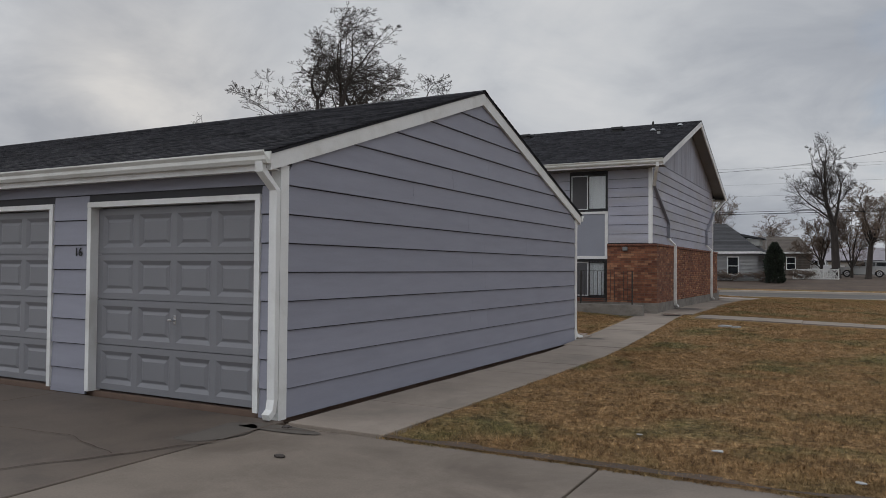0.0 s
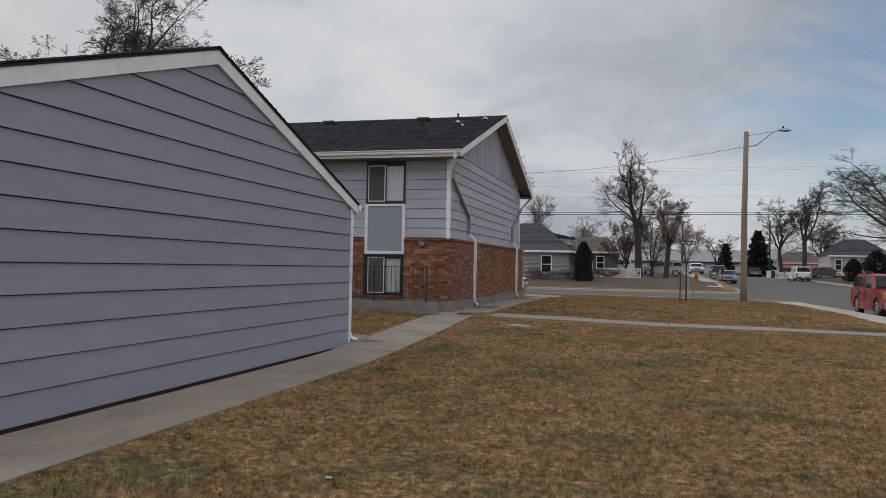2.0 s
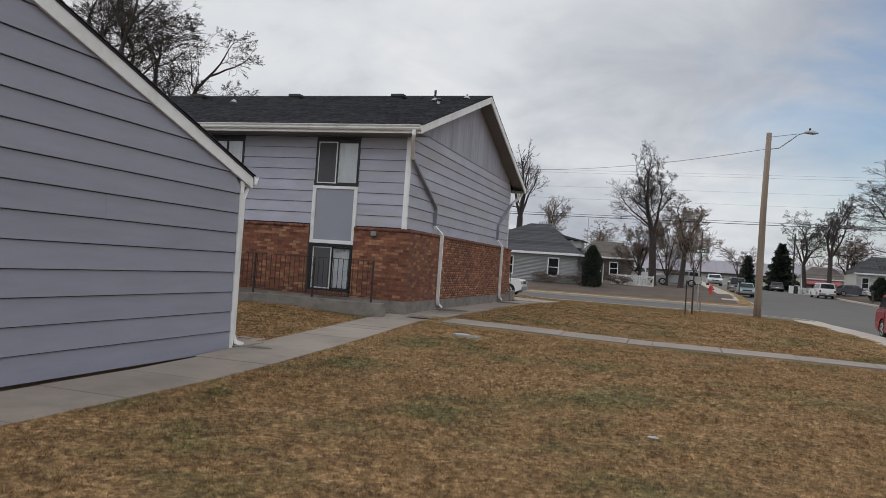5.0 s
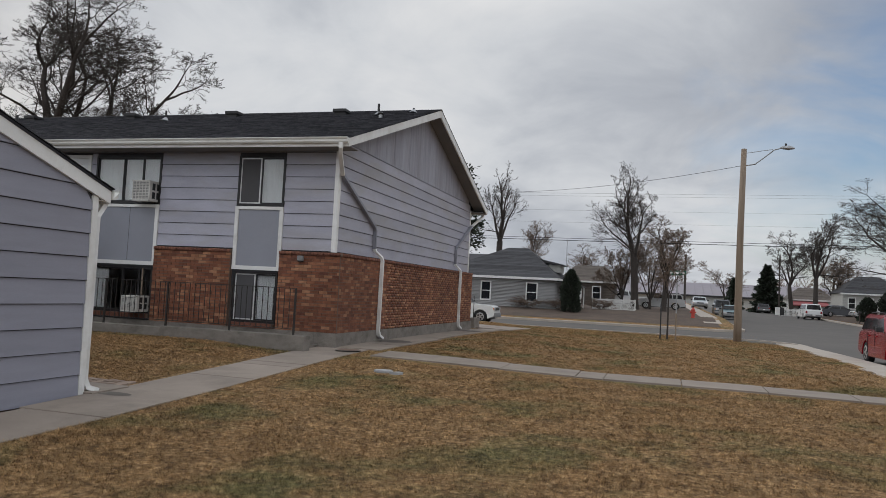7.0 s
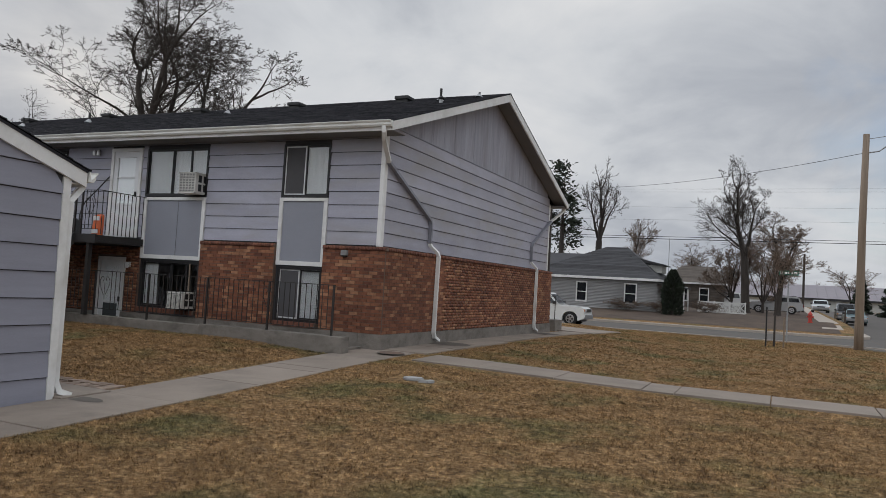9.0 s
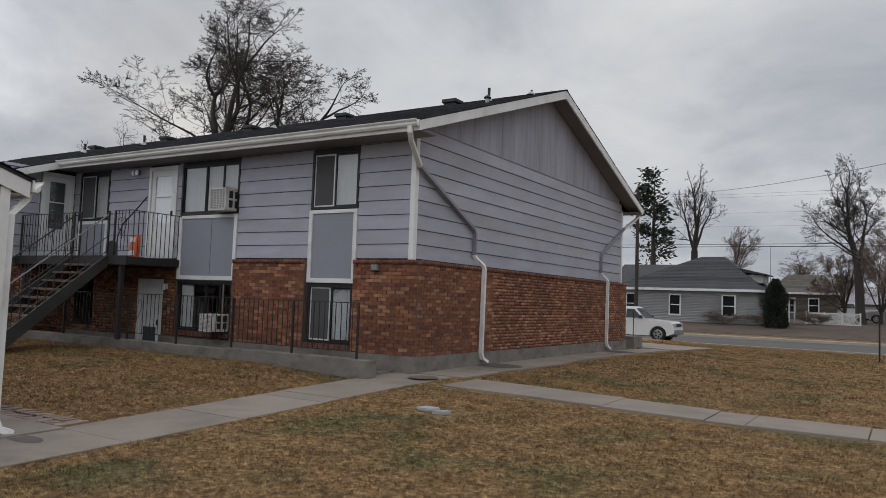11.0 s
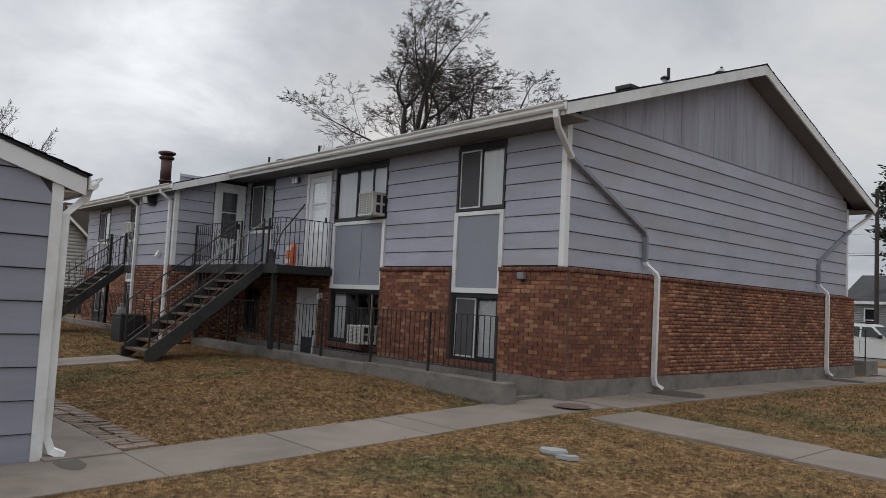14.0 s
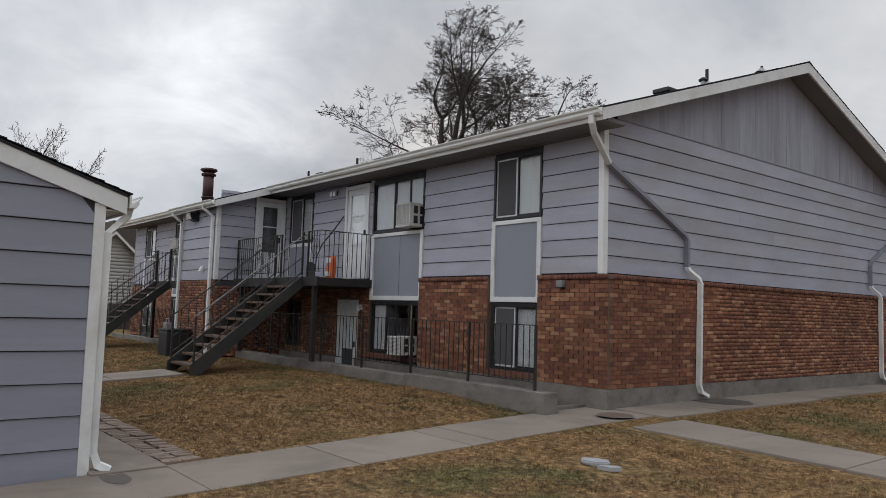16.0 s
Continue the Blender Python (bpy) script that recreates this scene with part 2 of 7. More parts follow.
M["brick"] = brick_material("orange_brown_brick", BRICKS)
M["brick_far"] = brick_material("orange_brown_brick_joined", BRICKS, "island")
M["cap"] = brick_material("dark_rowlock_brick", [(0.0, (0.13, 0.052, 0.036)), (1.0, (0.225, 0.092, 0.056))], "island")
M["paver"] = brick_material("grey_worn_paver", [(0.0, (0.17, 0.12, 0.09)), (1.0, (0.30, 0.225, 0.175))])
M["lawn"] = lawn_material("dormant_lawn_soil")
M["blade"] = lawn_material("dormant_grass_blades", True)
M["soil"] = material("brown_bare_verge", (0.066, 0.044, 0.031), 0.95, 0, 0.45, 0.9, 7, 0.9, 0, 0, (0.105, 0.072, 0.048), (1, 1, 1), 0.3, depth=0.03)
M["asphalt"] = material("worn_grey_asphalt", (0.090, 0.081, 0.073), 0.92, 0, 0.18, 0.35, 60, 0.5, 0, 0, (0.08, 0.073, 0.066), (1, 1, 1), 0.25)
M["kerb"] = material("pale_kerb_concrete", (0.36, 0.315, 0.27), 0.9, 0, 0.15, 1.3, 40, 0.3)
M["iron"] = material("black_painted_iron", (0.030, 0.026, 0.024), 0.5, 0.2, 0.2, 8, 60, 0.1)
M["stair_steel"] = material("dark_stair_steel", (0.035, 0.036, 0.035), 0.55, 0.2, 0.3, 3, 40, 0.15, 0, 0, (0.06, 0.055, 0.05), (1, 1, 1), 1.5)
M["tread"] = material("brown_weathered_tread", (0.13, 0.085, 0.06), 0.8, 0, 0.25, 5, 50, 0.3, 0.12)
M["deck_edge"] = material("dark_stained_fascia", (0.022, 0.019, 0.018), 0.7, 0, 0.3, 4, 40, 0.2)
M["frame_dark"] = material("dark_bronze_window_frame", (0.022, 0.021, 0.022), 0.45, 0.3, 0.15, 6, 50, 0.05)
M["frame_silver"] = material("mill_aluminium_sash", (0.60, 0.60, 0.60), 0.4, 0.2, 0.1, 6, 50, 0.05)
M["glass"] = glass_material("window_glass")
M["curtain"] = material("pale_sheer_curtain", (0.88, 0.89, 0.90), 0.9, 0, 0.10, 2, 40, 0.1, 0, 0, None, (9, 9, 0.3))
M["screen"] = material("dark_insect_screen", (0.075, 0.074, 0.078), 0.9, 0, 0.1, 3, 200, 0.1)
M["room"] = material("dim_room_plaster", (0.30, 0.29, 0.27), 0.9, 0, 0.1, 2, 20, 0)
M["white_door"] = material("white_door_paint", (0.68, 0.69, 0.70), 0.45, 0, 0.05, 2, 40, 0.05)
M["dark_door"] = material("dark_green_door_panel", (0.045, 0.055, 0.058), 0.5, 0, 0.15, 2, 40, 0.05)
M["ac"] = material("white_ac_plastic", (0.58, 0.57, 0.54), 0.5, 0, 0.08, 3, 40, 0.05, 0, 0, (0.42, 0.40, 0.36), (1, 1, 1), 2.0)
M["black"] = material("black_plastic", (0.012, 0.012, 0.013), 0.5, 0, 0.2, 5, 40, 0.1)
M["flue"] = material("maroon_flue_metal", (0.075, 0.035, 0.032), 0.5, 0.3, 0.2, 4, 40, 0.1)
M["chrome"] = material("worn_chrome", (0.6, 0.6, 0.6), 0.2, 1.0, 0.1, 10, 60, 0.05)
M["bark"] = material("grey_brown_bark", (0.046, 0.038, 0.033), 0.95, 0, 0.35, 2.5, 25, 0.8, 0, 0, None, (3, 3, 0.6), depth=0.02)
M["twig"] = material("dark_twigs", (0.052, 0.043, 0.038), 0.95, 0, 0.25, 1, 10, 0)
M["twig_warm"] = material("reddish_brown_twigs", (0.150, 0.108, 0.082), 0.95, 0, 0.25, 1, 10, 0)
M["needle"] = material("dark_evergreen_needles", (0.028, 0.038, 0.024), 0.9, 0, 0.4, 3, 20, 0, 0, 0.6)
M["pole"] = material("weathered_pole_wood", (0.205, 0.158, 0.118), 0.9, 0, 0.3, 2.0, 30, 0.6, 0, 0, (0.14, 0.105, 0.075), (5, 5, 0.25), 1.0, depth=0.01)
M["galv"] = material("galvanised_steel", (0.33, 0.34, 0.35), 0.45, 0.7, 0.15, 5, 40, 0.1)
M["wire"] = material("dark_cable", (0.02, 0.02, 0.022), 0.7, 0, 0.1, 5, 40, 0)
M["sign"] = material("green_sign_sheet", (0.012, 0.12, 0.075), 0.4, 0, 0.08, 3, 40, 0.02)
M["sign_white"] = material("white_sign_ink", (0.75, 0.76, 0.75), 0.5, 0, 0.03, 3, 40, 0)
M["red"] = material("hydrant_red_paint", (0.42, 0.045, 0.03), 0.5, 0, 0.15, 6, 40, 0.1)
M["tyre"] = material("tyre_rubber", (0.014, 0.014, 0.014), 0.85, 0, 0.2, 8, 60, 0.1)
M["rim"] = material("alloy_rim", (0.45, 0.45, 0.46), 0.3, 0.8, 0.1, 8, 60, 0.05)
M["car_glass"] = material("tinted_car_glass", (0.012, 0.014, 0.016), 0.06, 0, 0.05, 2, 10, 0)
M["bumper"] = material("grey_bumper_plastic", (0.20, 0.20, 0.20), 0.6, 0, 0.08, 4, 40, 0.05)
M["lamp_lens"] = material("clear_headlight_lens", (0.55, 0.55, 0.55), 0.12, 0.2, 0.1, 8, 40, 0)
M["tail_lens"] = material("red_tail_lens", (0.25, 0.012, 0.01), 0.15, 0, 0.1, 8, 40, 0)
M["amber"] = material("amber_indicator_lens", (0.55, 0.18, 0.02), 0.15, 0, 0.1, 8, 40, 0)
M["house_grey"] = material("old_grey_house_siding", (0.285, 0.285, 0.285), 0.85, 0, 0.14, 1.5, 20, 0.2, 0, 0.10, None, (1, 1, 5))
M["house_white"] = material("pale_house_siding", (0.40, 0.40, 0.38), 0.8, 0, 0.12, 1.5, 20, 0.2, 0, 0.06, None, (1, 1, 5))
M["house_brown"] = material("brown_shingle_roof", (0.105, 0.088, 0.075), 0.95, 0, 0.25, 1.5, 30, 0.3, 0, 0.3)
M["house_roof"] = material("grey_shingle_roof", (0.050, 0.050, 0.054), 0.95, 0, 0.25, 1.2, 30, 0.4, 0, 0.35)
M["lattice"] = material("white_lattice_fence", (0.60, 0.60, 0.58), 0.7, 0, 0.1, 3, 30, 0.1)
M["fence_wood"] = material("dark_fence_wood", (0.075, 0.06, 0.05), 0.9, 0, 0.25, 3, 30, 0.3, 0.2)
M["metal_roof"] = material("mauve_metal_roof", (0.235, 0.215, 0.235), 0.6, 0.1, 0.08, 0.5, 8, 0.05)
M["awning"] = material("faded_red_awning", (0.22, 0.045, 0.045), 0.7, 0, 0.15, 1.5, 20, 0.1)
M["orange"] = material("orange_bag_print", (0.62, 0.13, 0.04), 0.5, 0, 0.1, 6, 40, 0.1)
M["bag"] = material("white_bag_plastic", (0.62, 0.62, 0.60), 0.45, 0, 0.1, 6, 40, 0.2)
M["litter"] = material("white_litter", (0.36, 0.365, 0.37), 0.6, 0, 0.1, 20, 60, 0.2)


# ---- mesh helpers ----
def box(bm, x0, x1, y0, y1, z0, z1, bevel=0.0):
    x0, x1, y0, y1, z0, z1 = min(x0, x1), max(x0, x1), min(y0, y1), max(y0, y1), min(z0, z1), max(z0, z1)
    v = [bm.verts.new(c) for c in ((x0, y0, z0), (x1, y0, z0), (x1, y1, z0), (x0, y1, z0), (x0, y0, z1), (x1, y0, z1), (x1, y1, z1), (x0, y1, z1))]
    f = [bm.faces.new([v[i] for i in q]) for q in ((3, 2, 1, 0), (4, 5, 6, 7), (0, 1, 5, 4), (1, 2, 6, 5), (2, 3, 7, 6), (3, 0, 4, 7))]
    if bevel:
        bmesh.ops.bevel(bm, geom=list({e for a in f for e in a.edges}), offset=bevel, segments=2, affect="EDGES", profile=0.6)
    return bm


def B(*boxes, bevel=0.0):
    bm = bmesh.new()
    for b in boxes:
        box(bm, *b, bevel=bevel)
    return bm


def prism(bm, pts, axis, a0, a1):
    """Extrude a polygon of 2D points along an axis: 'x' takes (y, z), 'y' takes (x, z), 'z' takes (x, y)."""
    def at(p, a):
        return {"x": (a, p[0], p[1]), "y": (p[0], a, p[1]), "z": (p[0], p[1], a)}[axis]
    lo = [bm.verts.new(at(p, a0)) for p in pts]
    hi = [bm.verts.new(at(p, a1)) for p in pts]
    faces = [bm.faces.new(lo), bm.faces.new(list(reversed(hi)))]
    n = len(pts)
    for i in range(n):
        faces.append(bm.faces.new((lo[i], hi[i], hi[(i + 1) % n], lo[(i + 1) % n])))
    bmesh.ops.recalc_face_normals(bm, faces=faces)
    return bm


def tube(bm, pts, radii, sides=6, cap=True):
    """A tube through points; radii is one number or one for each point."""
    pts = [Vector(p) for p in pts]
    if isinstance(radii, (int, float)):
        radii = [radii] * len(pts)
    rings, ref = [], None
    for i, p in enumerate(pts):
        d = (pts[min(i + 1, len(pts) - 1)] - pts[max(i - 1, 0)]).normalized()
        if ref is None:
            ref = d.orthogonal().normalized()
        u = (ref - d * ref.dot(d))
        u = u.normalized() if u.length > 1e-4 else d.orthogonal().normalized()
        ref, w = u, d.cross(u)
        rings.append([bm.verts.new(p + radii[i] * (math.cos(2 * math.pi * k / sides) * u + math.sin(2 * math.pi * k / sides) * w)) for k in range(sides)])
    for a, b in zip(rings, rings[1:]):
        for k in range(sides):
            bm.faces.new((a[k], a[(k + 1) % sides], b[(k + 1) % sides], b[k]))
    if cap:
        bm.faces.new(list(reversed(rings[0])))
        bm.faces.new(rings[-1])
    return bm


def strip(bm, pts, side, up, w, d):
    """A rectangular bar w x d swept through points; side is the direction of w."""
    pts, s = [Vector(p) for p in pts], Vector(side).normalized()
    rings = []
    for i, p in enumerate(pts):
        t = (pts[min(i + 1, len(pts) - 1)] - pts[max(i - 1, 0)]).normalized()
        n = t.cross(s).normalized()
        if i and n.dot(last) < 0:
            n = -n
        last = n
        if 0 < i < len(pts) - 1:
            a, b = (p - pts[i - 1]).normalized(), (pts[i + 1] - p).normalized()
            k = 1 / max(0.5, math.cos(a.angle(b) / 2))
        else:
            k = 1
        rings.append([bm.verts.new(p + s * (w / 2) * i1 + n * (d / 2) * k * i2) for i1, i2 in ((-1, -1), (1, -1), (1, 1), (-1, 1))])
    for a, b in zip(rings, rings[1:]):
        for k in range(4):
            bm.faces.new((a[k], a[(k + 1) % 4], b[(k + 1) % 4], b[k]))
    bm.faces.new(list(reversed(rings[0])))
    bm.faces.new(rings[-1])
    bmesh.ops.recalc_face_normals(bm, faces=bm.faces)
    return bm


def mesh_of(name, bm, mat, smooth=False):
    me = bpy.data.meshes.new(name)
    bm.to_mesh(me)
    bm.free()
    me.materials.append(mat)
    if smooth:
        me.polygons.foreach_set("use_smooth", [True] * len(me.polygons))
    return me


def part(name, bm, mat, parent=None, label="", smooth=False):
    ob = new(name, mesh_of(name, bm, mat, smooth))
    if parent is not None:
        ob.parent = parent
        ob.matrix_parent_inverse = parent.matrix_world.inverted() if parent.parent is None and parent.matrix_world != Matrix() else Matrix()
    if label:
        ob["label"] = label
    return ob


def thing(name, at, label, category, group="", kind=""):
    ob = new(name)
    ob.empty_display_size = 0.2
    ob.location = at
    bpy.context.view_layer.update()
    return tagged(ob, label, category, group, kind)


def lpart(name, bm, mat, parent, label="", smooth=False):
    """A part whose mesh is drawn in its thing's own coordinates."""
    ob = new(name, mesh_of(name, bm, mat, smooth))
    ob.parent = parent
    if label:
        ob["label"] = label
    return ob


def numpy_mesh(name, verts, faces, mat):
    """One mesh from numpy arrays: verts (n, 3) and faces (m, k)."""
    me = bpy.data.meshes.new(name)
    n, k = faces.shape
    me.vertices.add(len(verts))
    me.vertices.foreach_set("co", np.ascontiguousarray(verts, dtype=np.float32).ravel())
    me.loops.add(n * k)
    me.loops.foreach_set("vertex_index", np.ascontiguousarray(faces, dtype=np.int32).ravel())
    me.polygons.add(n)
    me.polygons.foreach_set("loop_start", np.arange(0, n * k, k, dtype=np.int32))
    me.update(calc_edges=True)
    me.materials.append(mat)
    return me


BOXF = np.array([[3, 2, 1, 0], [4, 5, 6, 7], [0, 1, 5, 4], [1, 2, 6, 5], [2, 3, 7, 6], [3, 0, 4, 7]])


def boxes_mesh(name, boxes, mat):
    """Many boxes (x0, x1, y0, y1, z0, z1) joined into one mesh."""
    b = np.array(boxes, dtype=np.float32)
    ix = np.array([[0, 2, 4], [1, 2, 4], [1, 3, 4], [0, 3, 4], [0, 2, 5], [1, 2, 5], [1, 3, 5], [0, 3, 5]])
    v = b[:, ix].reshape(-1, 3)
    f = (BOXF[None] + 8 * np.arange(len(b))[:, None, None]).reshape(-1, 4)
    return numpy_mesh(name, v, f, mat)


def sstep(a, b, v):
    t = np.clip((v - a) / (b - a), 0, 1)
    return t * t * (3 - 2 * t)


def road_z(y):
    return -0.14 + 0.0128 * np.maximum(0, np.minimum(np.asarray(y, dtype=float), 150) - 58)


def inside(x, y, xe, ye, r, sy):
    """Depth inside the block x < xe on one side of ye (sy -1: y < ye, +1: y > ye), with a rounded corner."""
    a, b = xe - x, (ye - y) * (-sy)
    d = np.minimum(a, b)
    ca, cb = r - a, r - b
    return np.where((ca > 0) & (cb > 0), r - np.hypot(ca, cb), d)


def gz(x, y):
    """Height of the ground: it climbs gently to the flats, falls to the street and rises again far off."""
    x, y = np.asarray(x, dtype=float), np.asarray(y, dtype=float)
    near = 0.20 * sstep(12.0, 24.0, y) * (1 - 0.55 * sstep(-4.0, 1.5, x)) * (1 - 0.75 * sstep(30.0, 42.0, y))
    near = near - 0.14 * sstep(38.0, 48.0, y) - 0.06 * sstep(3.0, 7.0, x) * sstep(10.0, 30.0, y)
    near = near + 0.10 * sstep(5.0, 7.5, -x) * sstep(15.9, 20.5, y)
    far = road_z(y) + 0.15 + np.minimum(0.45, 0.05 * np.maximum(0, y - 58))
    right = road_z(y) + 0.15 + 0.5 * sstep(20, 27, x)
    h = np.full(np.broadcast(x, y).shape, -9.0)
    road = road_z(y) - 0.04
    for z, d in ((near, inside(x, y, 8.25, 48.0, 3.0, -1)), (far, inside(x, y, 7.2, 58.0, 2.5, 1)), (right, x - 19.6)):
        k = np.clip(d / 0.7, 0, 1)
        h = np.maximum(h, road + (z - road) * k)
    return h


def g(x, y):
    return float(gz(x, y))


# ---- ground, street, walks ----
def axis_lines(spans):
    out = []
    for a, b, step in spans:
        out += list(np.arange(a, b, step))
    return np.array(out + [spans[-1][1]])


gx = axis_lines([(-900, -100, 100), (-100, -30, 7), (-30, -8, 1.5), (-8, 10, 0.45), (10, 18, 1.6), (18, 28, 0.5), (28, 100, 8), (100, 900, 100)])
gy = axis_lines([(-900, -60, 120), (-60, -4, 7), (-4, 40, 0.8), (40, 62, 0.4), (62, 100, 1.5), (100, 200, 10), (200, 1500, 130)])
X, Y = np.meshgrid(gx, gy)
Z = gz(X, Y)
Z = np.where((Y < 5.6) & (X < 20) , Z - 0.05, Z)
Z = np.where((X > -25) & (X < -4.8) & (Y > 5.6) & (Y < 14.9), Z - 0.2, Z)
Z = np.where((Y > 20.9) & (Y < 22.4) & (X < -5.0) & (X > -28.6), Z - 0.6, Z)
gv = np.stack([X, Y, Z], -1).reshape(-1, 3)
ny, nx = X.shape
ii = (np.arange(ny - 1)[:, None] * nx + np.arange(nx - 1)[None]).ravel()
ground = new("ground", numpy_mesh("ground", gv, np.stack([ii, ii + 1, ii + nx + 1, ii + nx], -1), M["lawn"]))
ground.data.polygons.foreach_set("use_smooth", [True] * len(ground.data.polygons))
tagged(ground, "dormant straw and olive lawn with bare patches", "lawn", kind="structure")


def sheet(name, xs, ys, zf, mat, label, category, lift=0.0):
    """A draped sheet with a skirt, over a grid of x and y lines."""
    P, Q = np.meshgrid(xs, ys)
    v = np.stack([P, Q, zf(P, Q) + lift], -1).reshape(-1, 3)
    a, b = P.shape
    k = (np.arange(a - 1)[:, None] * b + np.arange(b - 1)[None]).ravel()
    ob = new(name, numpy_mesh(name, v, np.stack([k, k + 1, k + b + 1, k + b], -1), mat))
    return tagged(ob, label, category, kind="structure")


sheet("road", np.linspace(7.0, 21.0, 9), axis_lines([(-60, 40, 10), (40, 160, 6), (160, 420, 40)]), lambda x, y: road_z(y), M["asphalt"], "worn grey asphalt residential street", "road")
sheet("road", np.array([-200, -60, -20, -8, 0, 7.0]), np.linspace(44.5, 61.0, 6), lambda x, y: road_z(y) - 0.004, M["asphalt"], "worn grey asphalt cross street", "road")
sheet("verge", np.linspace(-60, 5.6, 40), np.linspace(59.2, 125, 40), gz, M["soil"], "brown bare verge strewn with dead leaves", "verge", 0.02)
sheet("verge", np.linspace(20.4, 60, 14), np.linspace(62, 150, 26), gz, M["soil"], "brown bare verge along the street", "verge", 0.02)


def arc(cx, cy, r, a0, a1, n=8):
    return [(cx + r * math.cos(radians(a0 + (a1 - a0) * i / n)), cy + r * math.sin(radians(a0 + (a1 - a0) * i / n))) for i in range(n + 1)]


def kerb(path, width, lift, label, down=0.4, name="kerb"):
    """A kerb or kerb-side walk that follows a path on the ground; its top lies flush with the lot."""
    bm = bmesh.new()
    rings = []
    P = [Vector((*p, 0)) for p in path]
    for i, p in enumerate(P):
        t = (P[min(i + 1, len(P) - 1)] - P[max(i - 1, 0)]).normalized()
        n = Vector((-t.y, t.x, 0))
        z = lift(p)
        a, b = p + n * width, p
        rings.append([bm.verts.new((q.x, q.y, h)) for q, h in ((b, z - down), (b, z - 0.02), (b + n * 0.02, z), (a, z), (a, z - down))])
    for a, b in zip(rings, rings[1:]):
        for k in range(4):
            bm.faces.new((a[k], a[k + 1], b[k + 1], b[k]))
    bm.faces.new(rings[0])
    bm.faces.new(rings[-1])
    bmesh.ops.recalc_face_normals(bm, faces=bm.faces)
    return tagged(part(name, bm, M["kerb"]), label, "kerb", kind="structure")


near_top = lambda p: max(g(min(p.x, 6.8), min(p.y, 46.6)), float(road_z(p.y)) + 0.06)
path_y = [(8.25, y) for y in np.arange(-40, 45.1, 2.5)] + arc(5.25, 45.0, 3.0, 0, 90) + [(x, 48.0) for x in np.arange(2.5, -120, -4)]
kerb([p for p in path_y if p[1] <= 45.0], 1.25, near_top, "pale concrete walk and kerb beside the street", name="pavement")
kerb([p for p in path_y if p[1] >= 45.0], 0.22, near_top, "pale concrete kerb round the lawn's corner")
far_top = lambda p: float(road_z(p.y)) + 0.15
path_f = [(x, 58.0) for x in np.arange(-120, 4.8, 4)] + arc(4.7, 60.5, 2.5, -90, 0) + [(7.2, y) for y in np.arange(62, 260, 6)]
kerb(path_f, 0.35, far_top, "pale concrete kerb on the far corner")
kerb([(5.9, y) for y in np.arange(62, 200, 6)], 1.2, lambda p: g(p.x - 0.5, p.y) + 0.03, "pale concrete walk behind the far kerb", name="pavement")
kerb([(19.6, y) for y in np.arange(240, 40, -6)], 0.5, far_top, "pale concrete kerb across the street")


def drift(y):
    """The walk beside the garage bends gently towards the flats."""
    return -0.052 * np.maximum(0, np.asarray(y, dtype=float) - 13.0)


def slab(parent, x0, x1, y0, y1, lift=0.03, mat="concrete", skew=0.0, bend=False):
    """One cast slab, draped on the ground, with a narrow gap all round."""
    bm = bmesh.new()
    gap = 0.008
    v = [(x0 + gap, y0 + gap), (x1 - gap, y0 + gap + skew), (x1 - gap, y1 - gap + skew), (x0 + gap, y1 - gap)]
    if bend:
        v = [(x + float(drift(y)), y) for x, y in v]
    jit = random.uniform(-0.006, 0.006)
    top = [bm.verts.new((x, y, g(x, y) + lift + jit)) for x, y in v]
    low = [bm.verts.new((x, y, g(x, y) - 0.12)) for x, y in v]
    bm.faces.new(top)
    for i in range(4):
        bm.faces.new((low[i], low[(i + 1) % 4], top[(i + 1) % 4], top[i]))
    bmesh.ops.bevel(bm, geom=[e for e in bm.edges if all(a in top for a in e.verts)], offset=0.006, segments=1, affect="EDGES")
    return part("slab", bm, M[mat], parent)


def bed(name, x0, x1, y0, y1, label, lift=-0.02, mat="foundation"):
    """Sub-base under a row of slabs, seen in the joints."""
    n, k = max(2, int((y1 - y0) / 1.0)), max(2, int((x1 - x0) / 1.0))
    return sheet(name, np.linspace(x0, x1, k), np.linspace(y0, y1, n), gz, M[mat], label, "walk", lift)


walk_a = bed("walkway", -4.72, -3.95, 5.6, 22.3, "pale concrete slab walk beside the garage")
for a, b in zip([5.6, 7.0, 8.6, 9.9, 11.2, 12.5, 13.9, 15.65, 17.2, 18.7, 19.1, 20.95], [7.0, 8.6, 9.9, 11.2, 12.5, 13.9, 15.65, 17.2, 18.7, 19.1, 20.95, 22.3]):
    slab(walk_a, -4.67 if b < 14.5 else -4.74, -3.58, a, b, 0.012, bend=True)
walk_b = bed("walkway", -3.6, 8.0, 21.0, 22.2, "pale concrete slab path across the lawn")
cuts = [-3.58, -2.4, -0.95, 0.45, 0.95, 2.3, 3.7, 5.1, 6.6]
for i, (a, b) in enumerate(zip(cuts, cuts[1:])):
    slab(walk_b, a, b, 21.14 - 0.02 * i, 22.27 - 0.05 * i)
walk_c = bed("walkway", -4.84, -3.8, 22.3, 41.0, "pale concrete slab walk along the brick end wall")
for a, b in zip([22.3, 23.7, 25.2, 27.0, 28.8, 30.6, 32.4, 34.2], [23.7, 25.2, 27.0, 28.8, 30.6, 32.4, 34.2, 36.0]):
    slab(walk_c, -4.84, -3.82 if a < 26 else -3.95, a, b)
for a, b in zip([36.0, 37.5, 39.0], [37.5, 39.0, 41.0]):
    slab(walk_c, -8.0, -3.75, a, b)
